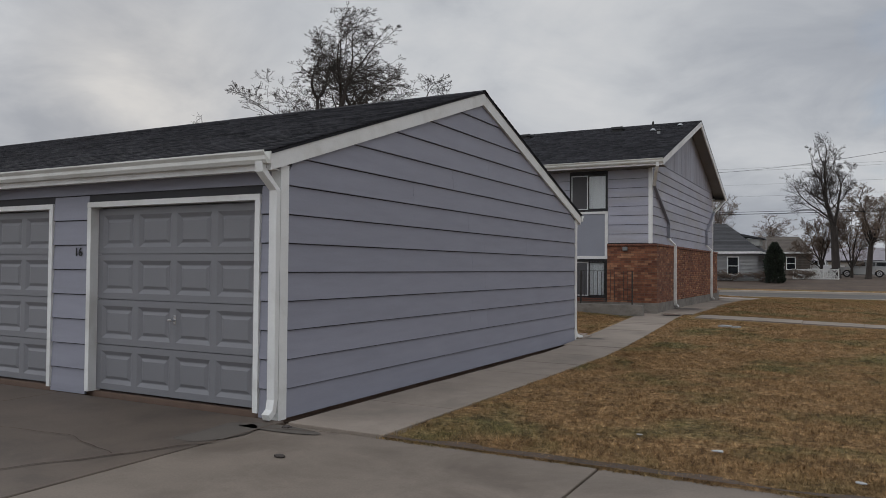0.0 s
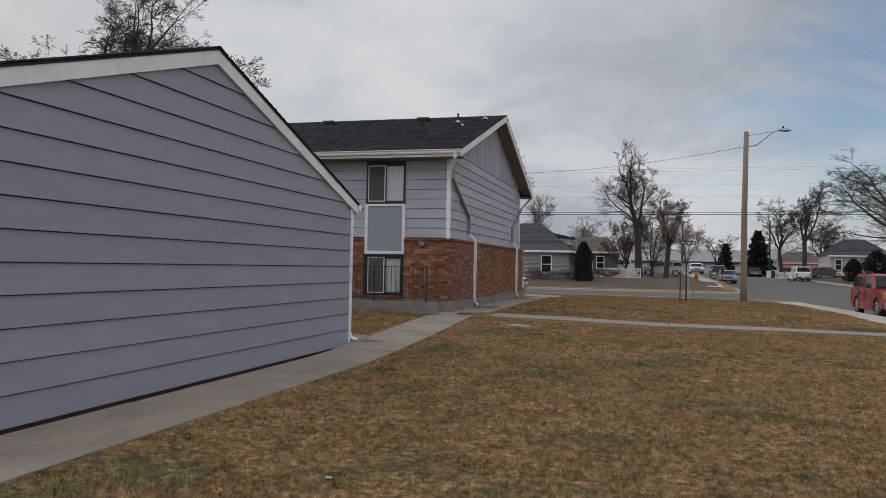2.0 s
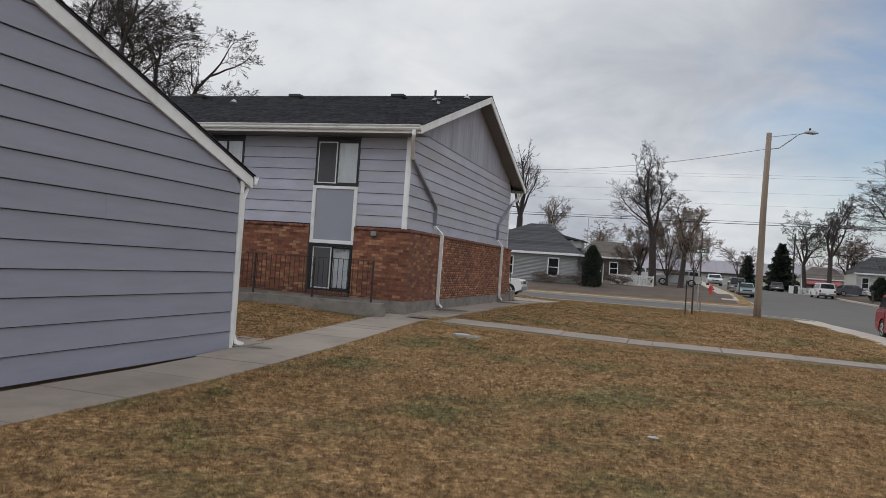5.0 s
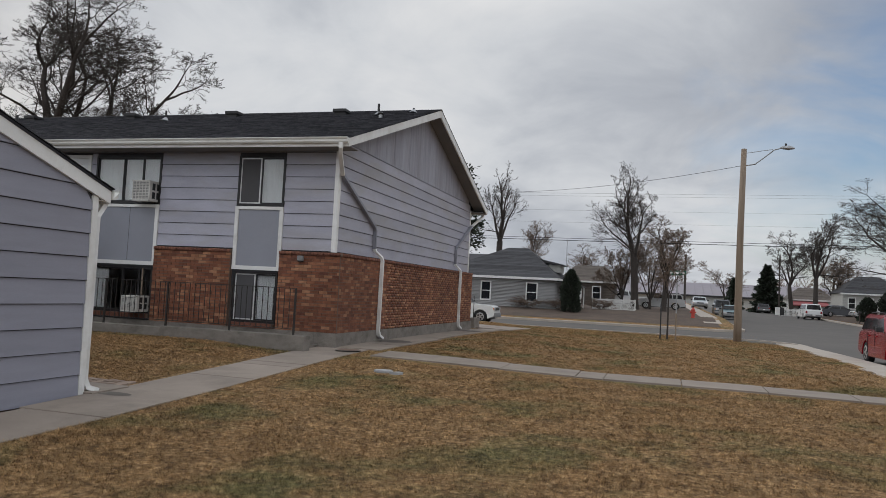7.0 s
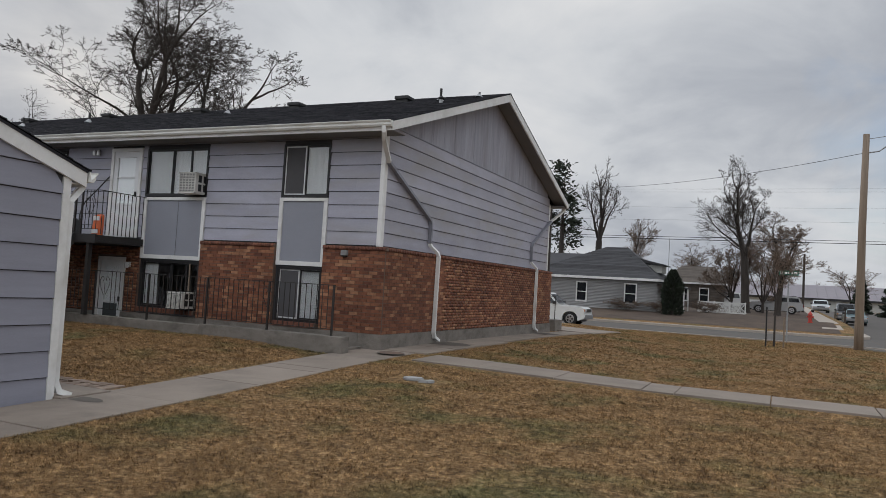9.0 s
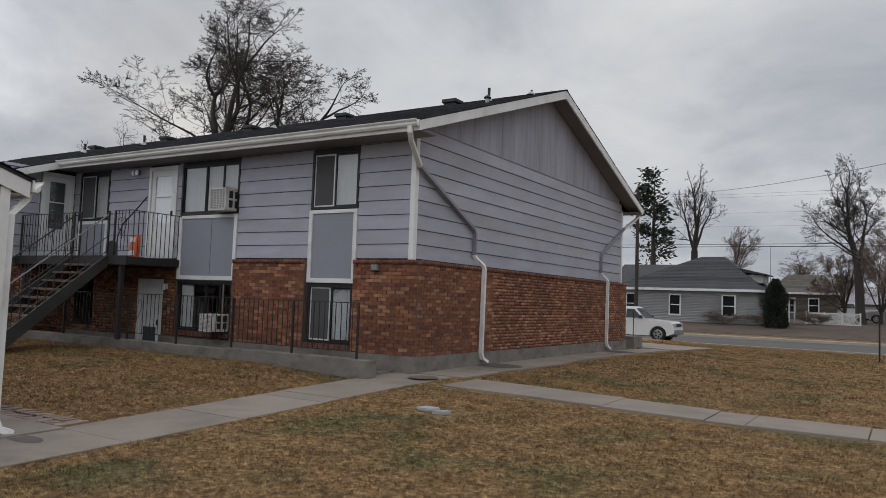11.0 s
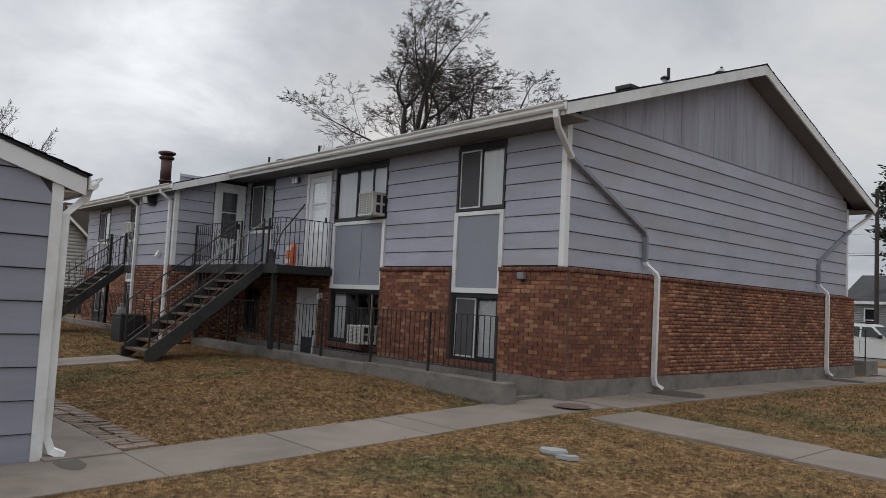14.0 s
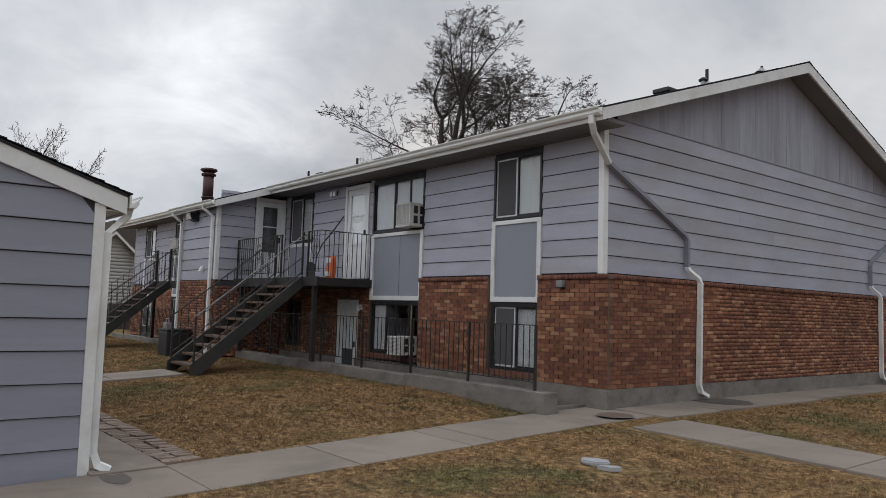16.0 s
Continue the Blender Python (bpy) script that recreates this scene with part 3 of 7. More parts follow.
walk_d = bed("walkway", -26.0, -4.74, 15.0, 15.62, "pale concrete slab walk behind the garage")
for i in range(12):
    slab(walk_d, -4.74 - 1.75 * (i + 1), -4.74 - 1.75 * i, 14.95, 15.64)
walk_e = bed("walkway", -13.5, -12.25, 16.1, 18.4, "pale concrete slab path to the stair foot")
for a, b in ((15.95, 17.2), (17.2, 18.5)):
    slab(walk_e, -13.5, -12.25, a, b, 0.04)
walk_f = bed("walkway", -22.4, -20.2, 16.1, 19.2, "pale concrete slab path to the second stair")
for a, b in ((15.95, 17.5), (17.5, 19.2)):
    slab(walk_f, -21.6, -20.3, a, b, 0.04)
drive = bed("driveway", -30, 6.98, -14, 5.56, "stained brown-grey concrete driveway with open joints", -0.03)
for a, b in zip([-28, -21.3, -14.7, -8.1], [-21.3, -14.7, -8.1, -4.74]):
    for c, d in zip([-12, -6.0, -1.0, 2.4], [-6.0, -1.0, 2.4, 5.66]):
        slab(drive, a, b, c, d, 0.0, "drive")
for a, b in zip([-4.74, -1.63, 1.3, 4.4], [-1.63, 1.3, 4.4, 6.98]):
    for c, d in zip([-12, -6.0, -1.0, 2.4], [-6.0, -1.0, 2.4, 5.54]):
        slab(drive, a, b, c, d, 0.0, "drive_pale")


def crack(pts, width):
    """A thin jagged crack, filled with dirt, along a path over the concrete."""
    bm = bmesh.new()
    prev = None
    n = 0
    for p, q in zip(pts, pts[1:]):
        p, q = Vector((*p, 0)), Vector((*q, 0))
        side = Vector((-(q - p).y, (q - p).x, 0)).normalized()
        steps = max(2, int((q - p).length / 0.09))
        for i in range(steps):
            n += 1
            m = p.lerp(q, i / steps) + side * 0.05 * noise.noise(Vector((n * 0.4, pts[0][0] * 3.1, 0.5)))
            w = width * (0.6 + 0.8 * abs(noise.noise(Vector((n * 0.9, 7.3, pts[0][1])))))
            cur = [bm.verts.new((m.x + side.x * k * w, m.y + side.y * k * w, g(m.x, m.y) + 0.013)) for k in (-1, 1)]
            if prev:
                bm.faces.new((prev[0], cur[0], cur[1], prev[1]))
            prev = cur
    bmesh.ops.recalc_face_normals(bm, faces=bm.faces)
    return tagged(part("crack", bm, M["soil"]), "dark dirt-filled crack in the driveway concrete", "crack", kind="structure")


crack([(-4.72, 5.5), (-4.70, 4.7), (-5.05, 4.0), (-5.4, 3.3), (-5.5, 2.6)], 0.011)
crack([(-5.1, 4.0), (-6.0, 4.25), (-7.2, 4.1), (-8.6, 4.3)], 0.005)
crack([(-5.4, 3.3), (-6.1, 3.25), (-7.0, 3.4)], 0.005)
crack([(-4.7, 5.35), (-4.3, 5.42), (-3.9, 5.5)], 0.007)


# bare soil frays the lawn's edges
def fray(x0, x1, y0, y1, along):
    bm = bmesh.new()
    n = int((x1 - x0 if along == "x" else y1 - y0) / 0.12)
    prev = None
    for i in range(n + 1):
        k = i / n
        w = 0.55 + 0.45 * noise.noise(Vector((i * 0.31, x0, y0)))
        yk = y0 + (y1 - y0) * k
        p, q = ((x0 + (x1 - x0) * k, y0), (x0 + (x1 - x0) * k, y0 + (y1 - y0) * w)) if along == "x" else ((x0 + float(drift(yk)), yk), (x0 + (x1 - x0) * w + float(drift(yk)), yk))
        cur = [bm.verts.new((*p, g(*p) + 0.016)), bm.verts.new((*q, g(*q) + 0.012))]
        if prev:
            bm.faces.new((prev[0], cur[0], cur[1], prev[1]))
        prev = cur
    bmesh.ops.recalc_face_normals(bm, faces=bm.faces)
    return tagged(part("lawn_edge", bm, M["soil"]), "bare brown soil along the lawn's edge", "soil", kind="structure")


fray(-3.57, 7.2, 5.55, 5.80, "x")


# ---- building kit ----
def wall_core(bm, axis, a0, a1, z0, z1, p0, p1, holes=()):
    """A wall along x or y between planes p0 and p1, with rectangular holes (a0, a1, z0, z1)."""
    ca = sorted({a0, a1, *[v for h in holes for v in h[:2] if a0 < v < a1]})
    cz = sorted({z0, z1, *[v for h in holes for v in h[2:] if z0 < v < z1]})
    for a, b in zip(ca, ca[1:]):
        for c, d in zip(cz, cz[1:]):
            m, n = (a + b) / 2, (c + d) / 2
            if any(h[0] < m < h[1] and h[2] < n < h[3] for h in holes):
                continue
            box(bm, *((a, b, p0, p1) if axis == "x" else (p0, p1, a, b)), c, d)
    bmesh.ops.remove_doubles(bm, verts=bm.verts[:], dist=1e-4)
    return bm


def plank_mesh(axis, face, out, lo, hi, z0, z1, mat, lip=0.024):
    """One lap board: a wedge, proud at its foot. lo, hi: (foot, head) ends along the wall."""
    bm = bmesh.new()
    foot, head = face + out * lip, face + out * 0.003
    pts = [(lo[0], face - out * 0.002, z0), (hi[0], face - out * 0.002, z0), (hi[1], face - out * 0.002, z1), (lo[1], face - out * 0.002, z1),
           (lo[0], foot, z0), (hi[0], foot, z0), (hi[1], head, z1), (lo[1], head, z1)]
    v = [bm.verts.new(p if axis == "x" else (p[1], p[0], p[2])) for p in pts]
    for q in BOXF:
        bm.faces.new([v[i] for i in q])
    bmesh.ops.recalc_face_normals(bm, faces=bm.faces)
    return mesh_of("plank", bm, mat)


def siding(parent, axis, face, out, a0, a1, z0, z1, exposure, mat, holes=(), top=None, seams=()):
    """Courses of lap boards as objects of their own. top(a) gives the roof's height along a gable; seams: (course, place)."""
    n, z = 0, z0
    while z < z1 - 0.03:
        zt = min(z + exposure, z1)
        lo, hi = [a0, a0], [a1, a1]
        if top:
            for k, zz in enumerate((z, zt)):
                lo[k], hi[k] = top(zz)
            if hi[0] - lo[0] < 0.1:
                break
            if hi[1] < lo[1]:
                lo[1] = hi[1] = (lo[1] + hi[1]) / 2
        cuts = sorted([s for c, s in seams if c == n and lo[0] < s < hi[0]])
        blocked = sorted([(h[0], h[1]) for h in holes if h[2] < zt - 0.04 and h[3] > z + 0.04])
        segs, cur = [], lo[0]
        for b0, b1 in blocked:
            if b0 > cur + 0.02:
                segs.append((cur, b0))
            cur = max(cur, b1)
        if cur < hi[0] - 0.02:
            segs.append((cur, hi[0]))
        for s0, s1 in segs:
            ends = [s0, *[c for c in cuts if s0 < c < s1], s1]
            for e0, e1 in zip(ends, ends[1:]):
                l = (e0 + (0.001 if e0 != s0 else 0), lo[1] if e0 == lo[0] else e0 + 0.001)
                h = (e1 - (0.001 if e1 != s1 else 0), hi[1] if e1 == hi[0] else e1 - 0.001)
                # the slot at each foot bares the dark core, painting the lap shadow
                ob = new("plank", plank_mesh(axis, face, out, l, h, z + 0.011, zt, mat))
                ob.parent = parent
        z, n = zt, n + 1


def shingles(name, parent, x0, x1, ye, ze, yr, zr, thick=0.012):
    """A roof slope laid with courses of tabs, joined into one part."""
    L = math.hypot(yr - ye, zr - ze)
    uy, uz = (yr - ye) / L, (zr - ze) / L
    ny_, nz_ = -uz * (1 if uy > 0 else -1) , abs(uy)
    rng = np.random.default_rng(3)
    vs, count = [], 0
    expo = 0.14
    rows = int(L / expo) + 1
    for r in range(rows):
        s0, s1 = r * expo - 0.02, min((r + 1) * expo + 0.02, L)
        x = x0 - rng.uniform(0, 0.3)
        while x < x1:
            w = rng.choice([0.16, 0.24, 0.33])
            a, b = max(x, x0), min(x + w - 0.004, x1)
            x += w
            if b - a < 0.02:
                continue
            t0, t1 = thick + rng.uniform(0, 0.006), 0.003
            low = s0 + rng.uniform(-0.006, 0.006)
            for s, t in ((low, 0.0), (s1, 0.0), (low, t0), (s1, t1)):
                for q in (a, b):
                    vs.append((q, ye + uy * s + ny_ * t, ze + uz * s + nz_ * t))
            count += 1
    f = np.array([[4, 5, 7, 6], [0, 1, 5, 4], [0, 4, 6, 2], [1, 3, 7, 5]])
    if uy < 0:
        f = f[:, ::-1]
    faces = (f[None] + 8 * np.arange(count)[:, None, None]).reshape(-1, 4)
    ob = new(name, numpy_mesh(name, np.array(vs), faces, M["shingle"]))
    ob.parent = parent
    return tagged(ob, "charcoal asphalt shingles", kind="stuff")


def downspout(parent, pts, side, w=0.085, d=0.06, mat="trim"):
    return part("downspout", strip(bmesh.new(), pts, side, None, w, d), M[mat], parent, "white painted downspout" if mat == "trim" else "grey painted downspout")


def gutter_run(parent, axis_x0, axis_x1, y, z, out=-1):
    """A K-profile gutter along x; y is the fascia plane, z its top."""
    o = out
    prof = [(y, z), (y, z - 0.12), (y + o * 0.06, z - 0.12), (y + o * 0.085, z - 0.085), (y + o * 0.085, z - 0.05), (y + o * 0.115, z - 0.015), (y + o * 0.115, z), (y + o * 0.10, z), (y + o * 0.10, z - 0.02), (y + o * 0.02, z - 0.10), (y + o * 0.012, z)]
    bm = bmesh.new()
    prism(bm, prof, "x", axis_x0, axis_x1)
    return part("gutter", bm, M["gutter"], parent, "cream painted metal gutter")


# ---- the garage ----
GX, GY0, GY1, GZ = -4.90, 5.74, 14.945, 0.035
GR, GRZ, GE, GEZ = 10.34, 4.20, 5.53, 2.61          # ridge y and z, eave y and z
GL = -24.9                                          # far end
slope = (GRZ - GEZ) / (GR - GE)
garage = thing("garage", (GX, GR, 0), "long grey lap-sided garage row with white trim and charcoal shingle roof", "garage")


def gable_g(z):
    d = max(0.0, (GRZ - 0.16 - z) / slope)
    return max(GY0, GR - d), min(GY1, GR + d)


doors = [(-7.70 - 3.26 * i, -5.20 - 3.26 * i, GZ - 0.02, 2.165) for i in range(6)]
LAP0, LAP = -0.016, 0.2895                          # foot and exposure of the garage siding
end_core = bmesh.new()
prism(end_core, [(GY0 + 0.02, GZ), (GY1 - 0.02, GZ), (GY1 - 0.02, GEZ - 0.06), (GR, GRZ - 0.14), (GY0 + 0.02, GEZ - 0.06)], "x", GX - 0.12, GX - 0.003)
end_wall = part("end_wall", end_core, M["core"], garage, "grey lap siding")
front_core = wall_core(bmesh.new(), "x", GL, GX - 0.125, GZ, 2.56, GY0 + 0.004, GY0 + 0.12, doors)
front_wall = part("front_wall", front_core, M["core"], garage, "grey lap siding")
part("back_wall", B((GL, GX - 0.125, GY1 - 0.12, GY1 - 0.003, GZ, 2.56)), M["siding"], garage)
part("far_wall", B((GL - 0.12, GL, GY0, GY1, GZ, 2.56)), M["siding"], garage)
part("footing", B((GL, GX - 0.05, GY0 + 0.05, GY1 - 0.05, -0.3, GZ - 0.002)), M["mortar"], garage, "grey concrete footing")
seams = [(8, 8.3), (7, 9.9), (6, 10.45), (5, 10.05), (4, 10.5), (3, 10.05), (2, 10.0), (6, 12.2), (9, 9.4), (10, 10.6), (2, 10.6)]
siding(end_wall, "y", GX, 1, GY0 + 0.09, GY1 - 0.07, LAP0, 4.1, LAP, M["siding"], top=gable_g, seams=seams)
siding(front_wall, "x", GY0, -1, GL, GX - 0.05, LAP0, 2.56, LAP, M["siding"], holes=[(a - 0.066, b + 0.066, c, d + 0.062) for a, b, c, d in doors])
# corner boards
part("corner_board", B((GX - 0.10, GX + 0.024, GY0 - 0.026, GY0 + 0.095, LAP0, 2.50)), M["trim"], garage, "white corner board")
part("corner_board", B((GX - 0.05, GX + 0.024, GY1 - 0.07, GY1 + 0.026, LAP0, 2.50)), M["trim"], garage, "white corner board")
# rake boards follow the slope on the end wall
for s in (-1, 1):
    bm = bmesh.new()
    e = GR + s * (GR - GE)
    prism(bm, [(e, GEZ - 0.01), (GR, GRZ - 0.01), (GR, GRZ - 0.21), (e, GEZ - 0.19)], "x", GX + 0.012, GX + 0.05)
    part("rake_board", bm, M["trim"], garage, "white rake board")
# roof deck and shingles
for s in (-1, 1):
    bm = bmesh.new()
    e = GR + s * (GR - GE)
    prism(bm, [(e, GEZ - 0.03), (GR, GRZ - 0.03), (GR, GRZ), (e, GEZ)], "x", GL - 0.2, GX + 0.06)
    deck_ob = part("roof", bm, M["shingle"], garage, "charcoal asphalt shingle slope")
    shingles("shingle_surface", deck_ob, GL - 0.2, GX + 0.07, e - s * -0.02, GEZ + 0.002, GR, GRZ + 0.004)
part("ridge_cap", prism(bmesh.new(), [(GR - 0.14, GRZ - 0.035), (GR, GRZ + 0.022), (GR + 0.14, GRZ - 0.035), (GR, GRZ + 0.006)], "x", GL - 0.2, GX + 0.075), M["shingle"], garage)
for s, yw in ((-1, GY0), (1, GY1)):
    e = GR + s * (GR - GE)
    part("soffit", B((GL, GX, min(yw, e) + 0.002, max(yw, e) - 0.002, 2.44, 2.455)), M["trim"], garage, "white soffit")
    part("fascia", B((GL, GX + 0.012, e - 0.014, e + 0.014, 2.42, GEZ - 0.012)), M["trim"], garage, "white fascia board")
    gutter_run(garage, GL, GX + 0.07, e + s * 0.016, GEZ - 0.01, s)
downspout(garage, [(-4.92, GE - 0.07, 2.50), (-4.92, GE - 0.06, 2.42), (-4.91, GY0 - 0.075, 2.24), (-4.91, GY0 - 0.075, 0.20), (-4.90, GY0 - 0.11, 0.09), (-4.87, GY0 - 0.21, 0.05)], (1, 0.1, 0))
downspout(garage, [(-4.99, 15.15 + 0.07, 2.50), (-4.99, 15.15 + 0.05, 2.42), (-4.94, GY1 + 0.075, 2.24), (-4.94, GY1 + 0.075, 0.22), (-4.92, GY1 + 0.11, 0.11), (-4.84, GY1 + 0.20, 0.07)], (1, -0.3, 0))
# garage doors
for i, (a, b, c, d) in enumerate(doors):
    for q in (B((a - 0.06, a + 0.004, GY0 - 0.035, GY0 + 0.13, GZ, d - 0.004)), B((b - 0.004, b + 0.06, GY0 - 0.035, GY0 + 0.13, GZ, d - 0.004)), B((a - 0.06, b + 0.06, GY0 - 0.037, GY0 + 0.13, d - 0.003, d + 0.057))):
        part("door_casing", q, M["trim"], garage, "white door casing")
    door = part("garage_door", B((a + 0.006, b - 0.006, GY0 + 0.115, GY0 + 0.125, GZ + 0.02, d - 0.006)), M["door_grey"], garage, "grey raised-panel sectional door")
    sec = (d - GZ - 0.04) / 4
    for r in range(4):
        z0 = GZ + 0.02 + r * sec
        w = (b - a - 0.10) / 4
        fields = [(a + 0.05 + k * w + 0.042, a + 0.05 + (k + 1) * w - 0.042, z0 + 0.075, z0 + sec - 0.075) for k in range(4)]
        bm = wall_core(bmesh.new(), "x", a + 0.006, b - 0.006, z0 + 0.004, z0 + sec - 0.004, GY0 + 0.07, GY0 + 0.113, fields)
        for x0, x1, q0, q1 in fields:
            rings = []
            for ins, dy in ((0.0, 0.0), (0.045, 0.024), (0.055, 0.024), (0.085, 0.010)):
                rings.append([bm.verts.new((p, GY0 + 0.07 + dy, q)) for p, q in ((x0 + ins, q0 + ins), (x1 - ins, q0 + ins), (x1 - ins, q1 - ins), (x0 + ins, q1 - ins))])
            for p, q in zip(rings, rings[1:]):
                for j in range(4):
                    bm.faces.new((p[j], p[(j + 1) % 4], q[(j + 1) % 4], q[j]))
            bm.faces.new(rings[-1])
        bmesh.ops.remove_doubles(bm, verts=bm.verts[:], dist=1e-4)
        bmesh.ops.recalc_face_normals(bm, faces=bm.faces)
        part("door_section", bm, M["door_grey"], door)
    hm = bmesh.new()
    xm, zm = (a + b) / 2 + 0.03, GZ + 0.02 + sec * 1.62
    tube(hm, [(xm, GY0 + 0.08, zm), (xm, GY0 + 0.02, zm)], 0.014, 8)
    box(hm, xm - 0.045, xm + 0.012, GY0 + 0.008, GY0 + 0.022, zm - 0.012, zm + 0.012, bevel=0.004)
    box(hm, xm - 0.02, xm + 0.02, GY0 + 0.068, GY0 + 0.078, zm - 0.05, zm + 0.05, bevel=0.004)
    part("handle", hm, M["chrome"], door, "chrome twist handle")


# dirt lies in the gap beside the garage wall; a dark strip runs below the doors
trench = sheet("soil_gap", np.array([-5.1, -4.85, -4.71]), np.linspace(5.5, 15.2, 40), lambda x, y: -0.075 + 0.015 * np.sin(y * 5.1) + 0.05 * (x > -4.8), M["soil"], "dark dirt in the gap beside the garage wall", "soil")
sheet("soil_gap", np.linspace(-25, -4.6, 60), np.array([5.5, 5.64, 5.74, 6.0]), lambda x, y: -0.06 + 0.012 * np.sin(x * 4.3) + 0 * y, M["soil"], "dark strip along the foot of the garage doors", "soil")

# ---- the block of flats ----
FX, FY, BY, FL = -4.985, 22.245, 33.88, -28.6         # end wall x, front wall y, back wall y, far end x
FLAP, ZB = 0.2746, 4.745                             # siding exposure, foot of the gable boards
LEDGE, SOF = 2.24, 4.52                              # brick ledge, soffit
RY, RZ, EY, EZ = 28.06, 6.85, 21.62, 4.66            # ridge and eave of the roof
RX = -4.51                                           # rake overhang
rs = (RZ - EZ) / (RY - EY)
XM = -16.8                                           # the plan is mirrored about this x
flats = thing("apartment_building", (FX, FY, 0), "two-storey block of flats in brown brick and grey lap siding", "apartment building")


def mir(a, b):
    return 2 * XM - b, 2 * XM - a


up_windows = [(-7.47, -6.28, 3.25, 4.39), (-11.42, -9.55, 3.25, 4.39), (-15.36, -14.14, 3.22, 4.40)]
lo_windows = [(-7.44, -6.32, 0.62, 1.75), (-11.36, -9.60, 0.66, 1.75), (-15.3, -14.5, 0.66, 1.72)]
infills = [(-7.49, -6.27, 1.79, 3.23), (-11.42, -9.55, 1.79, 3.23)]
up_door, lo_door = (-12.60, -11.58, 2.26, 4.40), (-12.76, -11.86, -0.28, 1.76)
S0, S1, SY = -18.0, -15.63, 20.36                    # the storage bay
holes_up = up_windows + [up_door]
holes_up += [(*mir(h[0], h[1]), h[2], h[3]) for h in holes_up]
holes_lo = lo_windows + [lo_door]
holes_lo += [(*mir(h[0], h[1]), h[2], h[3]) for h in holes_lo]
infills += [(*mir(h[0], h[1]), h[2], h[3]) for h in infills]

fw = wall_core(bmesh.new(), "x", FL, FX - 0.155, -0.5, SOF + 0.1, FY + 0.003, FY + 0.15, holes_up + holes_lo)
front = part("front_wall", fw, M["core"], flats, "grey lap siding over brown brick")
ew = bmesh.new()
prism(ew, [(FY + 0.003, 0.0), (BY, 0.0), (BY, SOF + 0.1), (RY, RZ - 0.12), (FY + 0.003, SOF + 0.1)], "x", FX - 0.15, FX - 0.003)
endw = part("end_wall", ew, M["core"], flats, "grey lap siding and boards over brown brick")
part("back_wall", B((FL, FX - 0.155, BY - 0.15, BY - 0.003, 0.0, SOF + 0.1)), M["siding"], flats)
part("far_wall", B((FL - 0.15, FL - 0.002, FY + 0.003, BY, 0.0, SOF + 0.1)), M["siding"], flats)
part("floor_slab", B((FL, FX - 0.16, FY + 0.155, BY - 0.16, 2.02, 2.2)), M["room"], flats)
part("ceiling_slab", B((FL, FX - 0.16, FY + 0.155, BY - 0.16, SOF + 0.02, SOF + 0.08)), M["room"], flats)
part("partition", B((FL, FX - 0.16, FY + 3.6, FY + 3.7, 0.0, SOF + 0.01)), M["room"], flats)
part("foundation_wall", B((-5.3, -4.775, FY - 0.115, FY + 0.01, -0.4, 0.50), (FX - 0.01, -4.775, FY + 0.012, BY + 0.03, -0.2, 0.50)), M["foundation"], flats, "grey concrete foundation")
part("foundation_wall", B((-15.6, -12.78, FY - 0.05, FY + 0.0, -0.4, 0.46), (-11.84, -5.305, FY - 0.115, FY + 0.0, -0.4, 0.50)), M["foundation"], flats, "grey concrete foundation")

# lap siding, front and end
frames_up = [(a - 0.003, b + 0.003, c - 0.004, d + 0.004) for a, b, c, d in holes_up] + [(a - 0.002, b + 0.002, c, d + 0.02) for a, b, c, d in infills]
frames_up += [(S0, S1, 0, 5)]
siding(front, "x", FY, -1, FL, FX - 0.06, LEDGE + 0.022, SOF, FLAP, M["siding_worn"], holes=frames_up, seams=[(2, -8.3), (5, -9.0), (1, -13.3), (4, -5.6)])


def gable_f(z):
    d = max(0.0, (RZ - 0.10 - z) / rs)
    return max(FY + 0.08, RY - d), min(BY - 0.08, RY + d)


siding(endw, "y", FX, 1, FY + 0.08, BY - 0.08, LEDGE + 0.022, ZB, FLAP, M["siding_worn"], top=gable_f,
       seams=[(0, 25.9), (1, 28.3), (2, 30.6), (3, 27.5), (4, 26.2), (5, 29.7), (6, 27.0), (7, 31.0), (8, 26.0), (1, 24.3), (3, 32.0)])
# upright boards fill the gable above
zb, y = ZB + 0.006, FY + 0.3
while y < BY - 0.3:
    w = 0.61
    y1 = min(y + w, BY - 0.3)
    top = lambda q: RZ - 0.10 - abs(q - RY) * rs
    poly = [(y + 0.003, zb), (y1 - 0.003, zb)]
    poly += [(y1 - 0.003, top(y1))] if top(y1) > zb + 0.01 else []
    poly += [(RY, top(RY))] if y < RY < y1 else []
    poly += [(y + 0.003, top(y))] if top(y) > zb + 0.01 else []
    if len(poly) >= 3:
        part("board", prism(bmesh.new(), poly, "x", FX, FX + 0.012 + random.uniform(0, 0.003)), M["board"], endw)
    y = y1
part("gable_flashing", B((FX + 0.004, FX + 0.022, FY + 0.3, BY - 0.3, zb - 0.018, zb + 0.004)), M["panel"], flats)
part("corner_board", B((FX - 0.075, FX + 0.026, FY - 0.028, FY + 0.085, LEDGE + 0.012, SOF + 0.02)), M["trim"], flats, "white corner board")
part("corner_board", B((FX - 0.075, FX + 0.026, BY - 0.085, BY + 0.028, LEDGE + 0.012, SOF + 0.02)), M["trim"], flats, "white corner board")

